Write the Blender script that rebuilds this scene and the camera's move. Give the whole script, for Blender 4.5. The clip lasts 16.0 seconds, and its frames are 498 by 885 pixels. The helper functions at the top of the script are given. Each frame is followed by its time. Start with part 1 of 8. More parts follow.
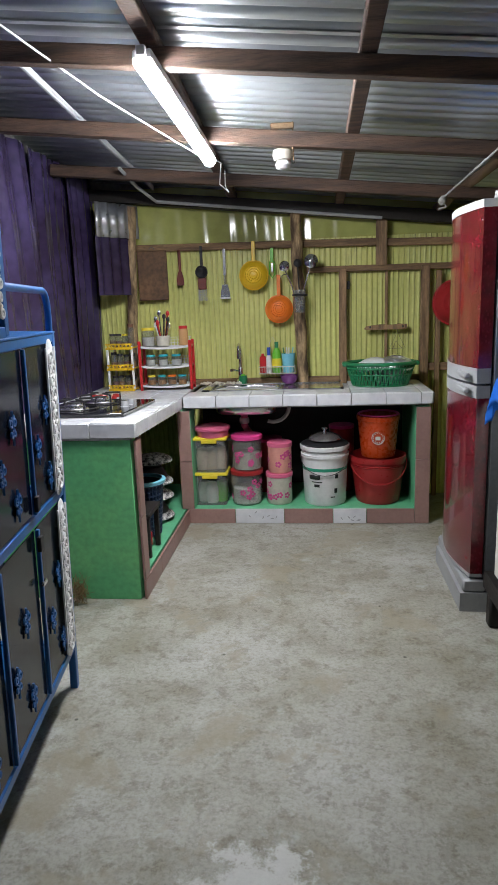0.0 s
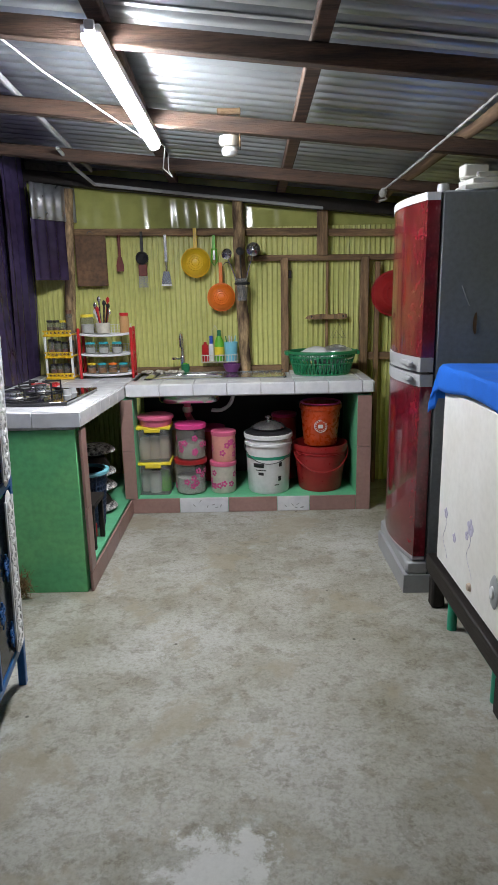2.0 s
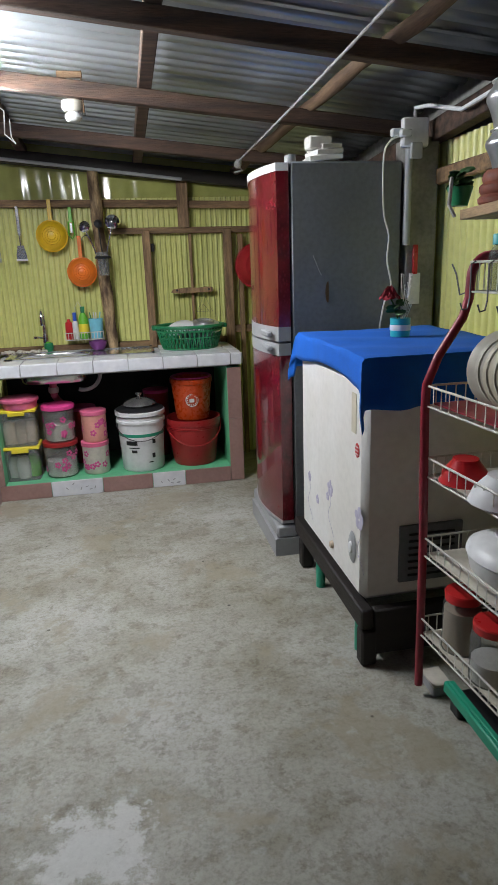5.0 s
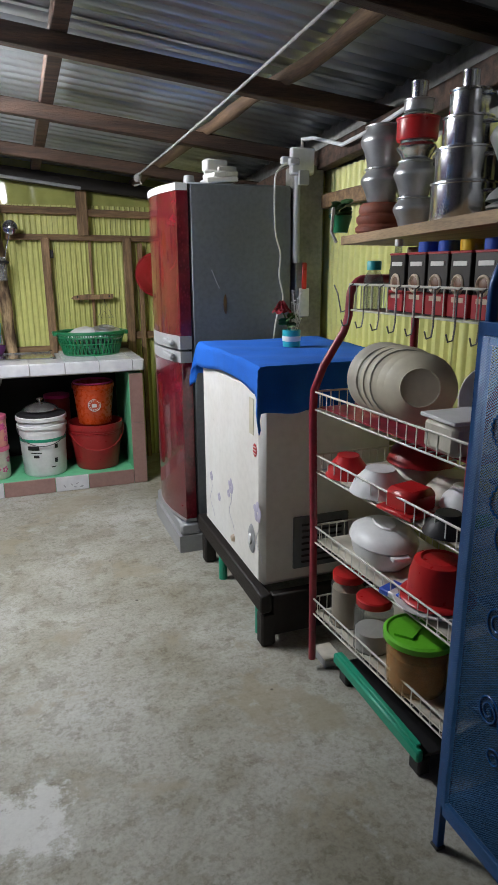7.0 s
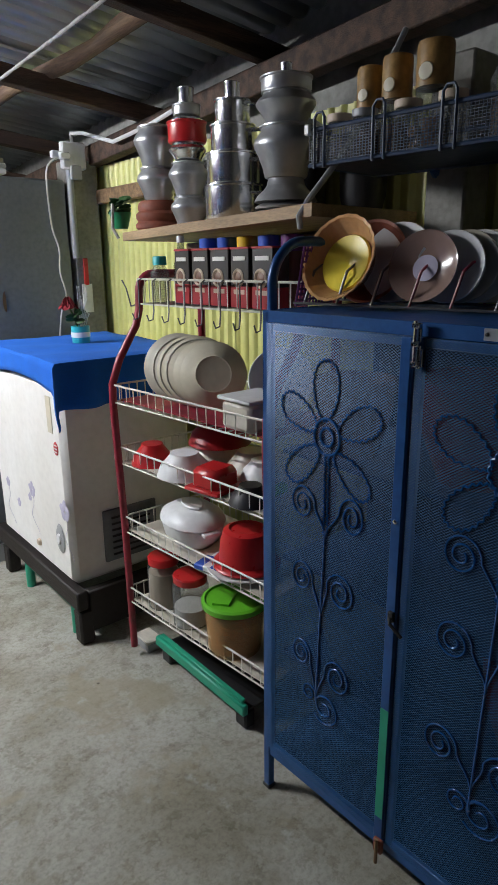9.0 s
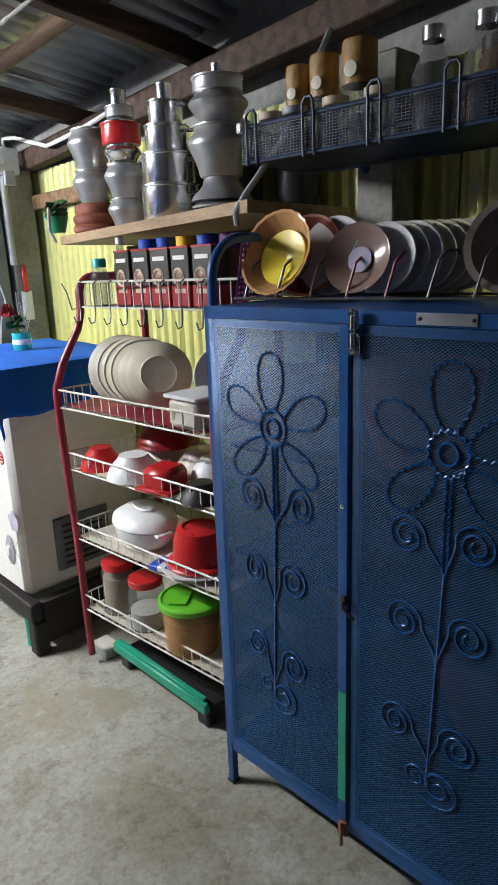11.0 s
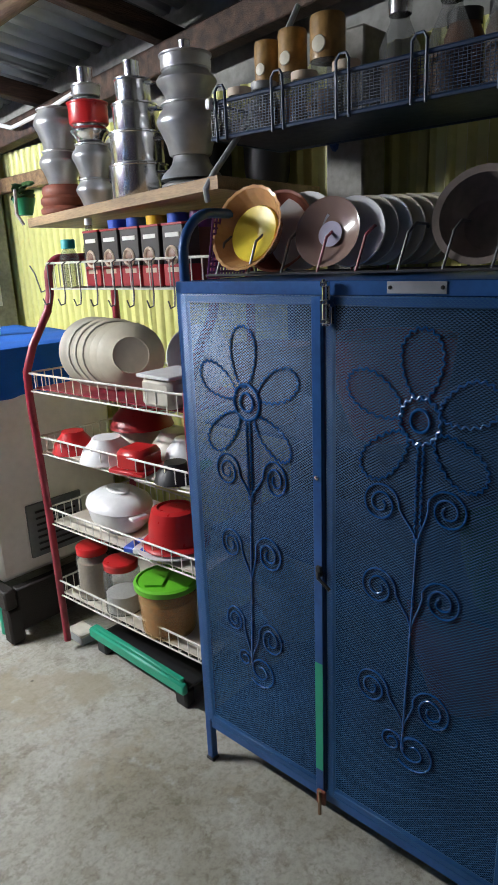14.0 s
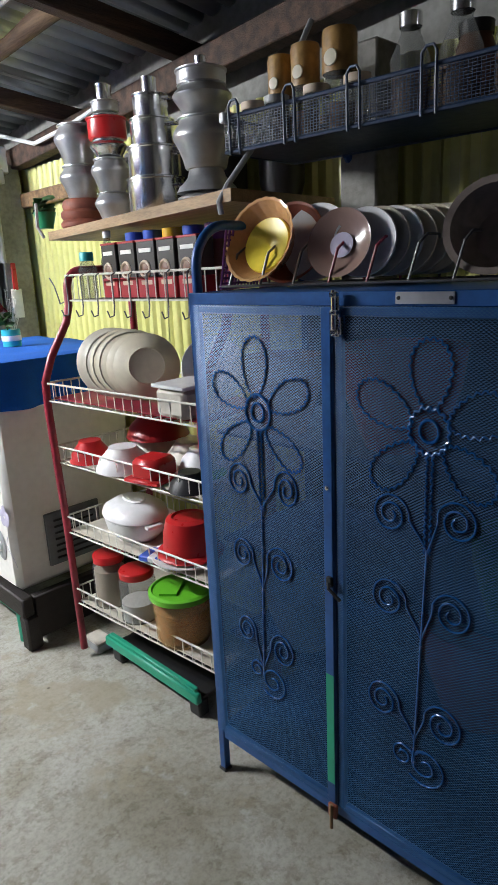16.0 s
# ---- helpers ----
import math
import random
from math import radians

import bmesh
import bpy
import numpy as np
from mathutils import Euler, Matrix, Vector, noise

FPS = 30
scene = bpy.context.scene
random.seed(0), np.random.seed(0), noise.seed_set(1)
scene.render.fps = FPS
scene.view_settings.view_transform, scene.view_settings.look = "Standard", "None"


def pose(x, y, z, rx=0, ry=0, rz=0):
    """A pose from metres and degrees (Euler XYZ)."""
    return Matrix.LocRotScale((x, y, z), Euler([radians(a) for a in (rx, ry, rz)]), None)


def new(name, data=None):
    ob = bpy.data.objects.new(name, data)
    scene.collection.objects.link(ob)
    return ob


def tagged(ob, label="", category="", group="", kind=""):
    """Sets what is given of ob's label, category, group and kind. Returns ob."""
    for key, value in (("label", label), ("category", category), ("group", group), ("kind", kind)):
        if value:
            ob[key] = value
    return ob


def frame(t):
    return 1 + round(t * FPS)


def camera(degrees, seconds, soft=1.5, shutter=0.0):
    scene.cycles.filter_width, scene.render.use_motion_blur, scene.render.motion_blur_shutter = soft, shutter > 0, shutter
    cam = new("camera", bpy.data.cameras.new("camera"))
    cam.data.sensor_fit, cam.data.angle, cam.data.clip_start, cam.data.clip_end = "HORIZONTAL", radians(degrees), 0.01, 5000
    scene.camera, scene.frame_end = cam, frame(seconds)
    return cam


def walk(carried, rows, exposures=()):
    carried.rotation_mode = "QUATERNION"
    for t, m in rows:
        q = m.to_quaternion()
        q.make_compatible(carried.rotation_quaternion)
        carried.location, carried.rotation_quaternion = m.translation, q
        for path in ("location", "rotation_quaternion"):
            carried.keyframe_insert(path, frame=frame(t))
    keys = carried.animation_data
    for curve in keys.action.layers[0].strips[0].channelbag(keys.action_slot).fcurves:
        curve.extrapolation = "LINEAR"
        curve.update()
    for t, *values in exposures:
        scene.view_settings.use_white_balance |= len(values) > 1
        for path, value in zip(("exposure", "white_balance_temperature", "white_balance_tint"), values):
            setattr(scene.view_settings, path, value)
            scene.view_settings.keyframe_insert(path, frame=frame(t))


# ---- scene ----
cam = camera(43.0, 16.0, soft=1.1, shutter=0.0)
PATH = [
    (0.0, pose(0.000, 0.000, 1.324, 77.76, 2.06, 5.87)),
    (0.5, pose(-0.010, 0.002, 1.325, 76.82, 1.94, 3.66)),
    (1.0, pose(-0.033, 0.003, 1.319, 76.48, 1.83, 3.24)),
    (1.5, pose(-0.051, 0.003, 1.316, 76.66, 1.49, 1.67)),
    (2.0, pose(-0.069, -0.001, 1.321, 76.63, 1.15, -0.16)),
    (2.5, pose(-0.060, -0.000, 1.313, 75.60, 1.22, -1.56)),
    (3.0, pose(-0.019, -0.001, 1.306, 74.64, 1.24, -2.54)),
    (3.5, pose(0.023, -0.002, 1.309, 74.82, 0.68, -2.29)),
    (4.0, pose(0.035, 0.001, 1.310, 74.56, 0.92, -1.40)),
    (4.5, pose(0.031, -0.011, 1.304, 75.06, 2.07, -6.81)),
    (5.0, pose(0.017, -0.017, 1.303, 74.28, 1.96, -10.88)),
    (5.2, pose(0.016, -0.019, 1.292, 73.99, 2.08, -13.22)),
    (7.3, pose(-0.046, -0.187, 1.347, 74.44, 0.74, -22.06)),
    (7.5, pose(-0.050, -0.184, 1.349, 74.11, 1.17, -24.21)),
    (8.0, pose(-0.098, -0.190, 1.341, 74.08, 0.58, -29.52)),
    (8.5, pose(-0.106, -0.203, 1.340, 74.05, 0.80, -34.86)),
    (9.0, pose(-0.116, -0.227, 1.340, 73.98, 0.55, -39.61)),
    (9.5, pose(-0.122, -0.244, 1.334, 73.61, 0.67, -43.60)),
    (9.7, pose(-0.127, -0.250, 1.335, 73.64, 0.90, -45.05)),
    (11.8, pose(-0.097, -0.246, 1.299, 74.59, 2.55, -44.16)),
    (12.0, pose(-0.084, -0.250, 1.294, 73.63, 2.55, -45.19)),
    (12.5, pose(-0.072, -0.262, 1.290, 72.59, 2.56, -45.95)),
    (13.0, pose(-0.105, -0.263, 1.286, 73.08, 2.24, -46.64)),
    (13.5, pose(-0.121, -0.252, 1.283, 72.76, 2.00, -48.67)),
    (14.0, pose(-0.134, -0.255, 1.283, 73.71, 2.22, -47.11)),
    (14.5, pose(-0.120, -0.250, 1.281, 72.85, 3.29, -45.51)),
    (15.0, pose(-0.103, -0.268, 1.291, 73.92, 2.89, -44.30)),
    (15.5, pose(-0.104, -0.272, 1.292, 74.04, 3.20, -43.94)),
    (16.0, pose(-0.121, -0.275, 1.284, 74.66, 2.61, -45.09)),
]
EXPOSURES = [(0.0, 0.10), (3.5, 0.09), (5.0, 0.09), (7.5, 0.34), (8.5, 0.49), (9.5, 0.79), (12.0, 1.34), (16.0, 1.28)]
walk(cam, PATH, EXPOSURES)
TUBE_POWER = 208.0

# ---- world and light ----
world = bpy.data.worlds.new("night")
scene.world = world
world.use_nodes = True
world.node_tree.nodes["Background"].inputs[0].default_value = (0.30, 0.36, 0.50, 1)
world.node_tree.nodes["Background"].inputs[1].default_value = 0.003


# ---- materials ----
def mat(name, color, rough=0.5, metal=0.0, vary=0.25, scale=6.0, fine=60.0, bump=0.15, dist=0.004, second=None, spots=0.0,
        trans=0.0, coat=0.0, per_piece=0.0, stretch=None, alpha=1.0, sub=0.0):
    m = bpy.data.materials.new(name)
    m.use_nodes = True
    nt = m.node_tree
    n, l = nt.nodes, nt.links
    bsdf = n["Principled BSDF"]
    co = n.new("ShaderNodeTexCoord")
    mp = n.new("ShaderNodeMapping")
    l.new(co.outputs["Object"], mp.inputs[0])
    if stretch:
        mp.inputs["Scale"].default_value = stretch
    big = n.new("ShaderNodeTexNoise")
    big.inputs["Scale"].default_value, big.inputs["Detail"].default_value = scale, 5
    small = n.new("ShaderNodeTexNoise")
    small.inputs["Scale"].default_value, small.inputs["Detail"].default_value = fine, 6
    l.new(mp.outputs[0], big.inputs["Vector"]), l.new(mp.outputs[0], small.inputs["Vector"])
    ramp = n.new("ShaderNodeValToRGB")
    c2 = second or [c * (1 - vary) for c in color]
    ramp.color_ramp.elements[0].position, ramp.color_ramp.elements[1].position = 0.36, 0.64
    ramp.color_ramp.elements[0].color = (*c2, 1)
    ramp.color_ramp.elements[1].color = (*color, 1)
    l.new(big.outputs[0], ramp.inputs[0])
    mix = n.new("ShaderNodeMix")
    mix.data_type, mix.blend_type = "RGBA", "MULTIPLY"
    mix.inputs[0].default_value = min(1, vary * 1.6)
    l.new(ramp.outputs[0], mix.inputs[6])
    r2 = n.new("ShaderNodeValToRGB")
    r2.color_ramp.elements[0].position, r2.color_ramp.elements[1].position = 0.3, 0.6
    r2.color_ramp.elements[0].color = (0.45, 0.45, 0.45, 1)
    l.new(small.outputs[0], r2.inputs[0]), l.new(r2.outputs[0], mix.inputs[7])
    out = mix.outputs[2]
    if per_piece:
        info = n.new("ShaderNodeObjectInfo")
        hsv = n.new("ShaderNodeHueSaturation")
        mr = n.new("ShaderNodeMapRange")
        mr.inputs[3].default_value, mr.inputs[4].default_value = 1 - per_piece, 1 + per_piece
        l.new(info.outputs["Random"], mr.inputs[0]), l.new(mr.outputs[0], hsv.inputs["Value"]), l.new(out, hsv.inputs["Color"])
        out = hsv.outputs[0]
    l.new(out, bsdf.inputs["Base Color"])
    rr = n.new("ShaderNodeMapRange")
    rr.inputs[3].default_value, rr.inputs[4].default_value = max(0.02, rough - 0.12 * min(1, rough * 2)), min(1, rough + 0.12)
    l.new(small.outputs[0], rr.inputs[0]), l.new(rr.outputs[0], bsdf.inputs["Roughness"])
    bsdf.inputs["Metallic"].default_value = metal
    bsdf.inputs["Transmission Weight"].default_value = trans
    bsdf.inputs["Coat Weight"].default_value = coat
    bsdf.inputs["Alpha"].default_value = alpha
    if sub:
        bsdf.inputs["Subsurface Weight"].default_value = sub
        bsdf.inputs["Subsurface Scale"].default_value = 0.01
    if bump:
        b = n.new("ShaderNodeBump")
        b.inputs["Strength"].default_value, b.inputs["Distance"].default_value = bump, dist
        l.new(small.outputs[0], b.inputs["Height"]), l.new(b.outputs[0], bsdf.inputs["Normal"])
    return m


def plain(name, color, rough=0.4, metal=0.0, trans=0.0, coat=0.0, vary=0.1, alpha=1.0):
    return mat(name, color, rough, metal, vary, 9, 45, 0.04, 0.002, trans=trans, coat=coat, alpha=alpha)


def clear(name, color, haze=0.35, rough=0.15):
    """Thin clear plastic or glass: partly see-through, partly glossy."""
    m = bpy.data.materials.new(name)
    m.use_nodes = True
    n, l = m.node_tree.nodes, m.node_tree.links
    bsdf = n["Principled BSDF"]
    bsdf.inputs["Base Color"].default_value = (*color, 1)
    bsdf.inputs["Roughness"].default_value = rough
    tr = n.new("ShaderNodeBsdfTransparent")
    tr.inputs[0].default_value = (*[min(1, 0.55 + c * 0.5) for c in color], 1)
    mix = n.new("ShaderNodeMixShader")
    noise_ = n.new("ShaderNodeTexNoise")
    noise_.inputs["Scale"].default_value = 14
    mr = n.new("ShaderNodeMapRange")
    mr.inputs[3].default_value, mr.inputs[4].default_value = haze - 0.1, haze + 0.1
    l.new(noise_.outputs[0], mr.inputs[0]), l.new(mr.outputs[0], mix.inputs[0])
    l.new(tr.outputs[0], mix.inputs[1]), l.new(bsdf.outputs[0], mix.inputs[2])
    l.new(mix.outputs[0], n["Material Output"].inputs[0])
    return m


def concrete_floor():
    m = bpy.data.materials.new("worn_concrete")
    m.use_nodes = True
    n, l = m.node_tree.nodes, m.node_tree.links
    bsdf = n["Principled BSDF"]
    co = n.new("ShaderNodeTexCoord")

    def tex(scale, detail, lo, hi, c0, c1, rough=0.6):
        t = n.new("ShaderNodeTexNoise")
        t.inputs["Scale"].default_value, t.inputs["Detail"].default_value, t.inputs["Roughness"].default_value = scale, detail, rough
        t.inputs["Distortion"].default_value = 0.4 if scale < 3 else 0.0
        l.new(co.outputs["Object"], t.inputs["Vector"])
        r = n.new("ShaderNodeValToRGB")
        r.color_ramp.elements[0].position, r.color_ramp.elements[1].position = lo, hi
        r.color_ramp.elements[0].color, r.color_ramp.elements[1].color = (*c0, 1), (*c1, 1)
        l.new(t.outputs[0], r.inputs[0])
        return t, r

    def mixed(a, b, fac, kind="MULTIPLY"):
        x = n.new("ShaderNodeMix")
        x.data_type, x.blend_type = "RGBA", kind
        if isinstance(fac, float):
            x.inputs[0].default_value = fac
        else:
            l.new(fac, x.inputs[0])
        l.new(a, x.inputs[6])
        l.new(b, x.inputs[7])
        return x.outputs[2]

    _, base = tex(1.8, 8, 0.36, 0.64, (0.335, 0.325, 0.275), (0.475, 0.478, 0.445), 0.6)
    _, blot = tex(4.2, 12, 0.42, 0.50, (0.70, 0.665, 0.57), (1, 1, 1), 0.66)
    _, grit = tex(75, 8, 0.34, 0.56, (0.55, 0.54, 0.52), (1, 1, 1), 0.7)
    _, stain = tex(2.3, 11, 0.55, 0.60, (0, 0, 0), (1, 1, 1), 0.64)
    tan = n.new("ShaderNodeRGB")
    tan.outputs[0].default_value = (0.30, 0.265, 0.19, 1)
    _, pale = tex(5.0, 11, 0.60, 0.66, (0, 0, 0), (0.35, 0.35, 0.35), 0.70)
    chalk = n.new("ShaderNodeRGB")
    chalk.outputs[0].default_value = (0.50, 0.52, 0.52, 1)
    _, flake = tex(11, 12, 0.42, 0.45, (0.58, 0.55, 0.48), (1, 1, 1), 0.72)
    _, chip = tex(27, 12, 0.43, 0.47, (0.66, 0.63, 0.56), (1, 1, 1), 0.78)
    _, worn = tex(0.9, 10, 0.40, 0.58, (0.78, 0.75, 0.68), (1, 1, 1), 0.7)
    c = mixed(base.outputs[0], blot.outputs[0], 0.5)
    c = mixed(c, flake.outputs[0], 0.5)
    c = mixed(c, chip.outputs[0], 0.55)
    c = mixed(c, worn.outputs[0], 0.8)
    c = mixed(c, grit.outputs[0], 0.6)
    half = n.new("ShaderNodeMath")
    half.operation, half.inputs[1].default_value = "MULTIPLY", 0.65
    l.new(stain.outputs[0], half.inputs[0])
    c = mixed(c, tan.outputs[0], half.outputs[0], "MIX")
    c = mixed(c, chalk.outputs[0], pale.outputs[0], "MIX")
    vor = n.new("ShaderNodeTexVoronoi")
    vor.inputs["Scale"].default_value = 4.2
    vor.inputs["Randomness"].default_value = 1.0
    l.new(co.outputs["Object"], vor.inputs["Vector"])
    dot = n.new("ShaderNodeValToRGB")
    dot.color_ramp.elements[0].position, dot.color_ramp.elements[1].position = 0.020, 0.034
    dot.color_ramp.elements[0].color, dot.color_ramp.elements[1].color = (0.25, 0.23, 0.2, 1), (1, 1, 1, 1)
    l.new(vor.outputs["Distance"], dot.inputs[0])
    c = mixed(c, dot.outputs[0], 0.9)
    # one large chalky spill with a ragged edge
    dist = n.new("ShaderNodeVectorMath")
    dist.operation = "DISTANCE"
    dist.inputs[1].default_value = (-0.17, 1.20, 0.0)
    l.new(co.outputs["Object"], dist.inputs[0])
    ragged, _r = tex(9, 9, 0, 1, (0, 0, 0), (1, 1, 1), 0.75)
    add = n.new("ShaderNodeMath")
    add.operation, add.inputs[1].default_value = "MULTIPLY_ADD", 0.75
    l.new(ragged.outputs[0], add.inputs[0]), l.new(dist.outputs["Value"], add.inputs[2])
    edge = n.new("ShaderNodeValToRGB")
    edge.color_ramp.elements[0].position, edge.color_ramp.elements[1].position = 0.46, 0.52
    edge.color_ramp.elements[0].color, edge.color_ramp.elements[1].color = (0.62, 0.62, 0.62, 1), (0, 0, 0, 1)
    l.new(add.outputs[0], edge.inputs[0])
    spill = n.new("ShaderNodeRGB")
    spill.outputs[0].default_value = (0.62, 0.63, 0.62, 1)
    c = mixed(c, spill.outputs[0], edge.outputs[0], "MIX")
    l.new(c, bsdf.inputs["Base Color"])
    t, r = tex(9, 6, 0.3, 0.7, (0.42, 0.42, 0.42), (0.75, 0.75, 0.75))
    l.new(r.outputs[0], bsdf.inputs["Roughness"])
    hb, hr = tex(22, 8, 0.2, 0.8, (0, 0, 0), (1, 1, 1), 0.65)
    b = n.new("ShaderNodeBump")
    b.inputs["Strength"].default_value, b.inputs["Distance"].default_value = 0.35, 0.006
    l.new(hb.outputs[0], b.inputs["Height"]), l.new(b.outputs[0], bsdf.inputs["Normal"])
    return m


def glow(name, color, power):
    m = bpy.data.materials.new(name)
    m.use_nodes = True
    b = m.node_tree.nodes["Principled BSDF"]
    b.inputs["Base Color"].default_value = (0.9, 0.9, 0.9, 1)
    b.inputs["Emission Color"].default_value, b.inputs["Emission Strength"].default_value = (*color, 1), power
    return m


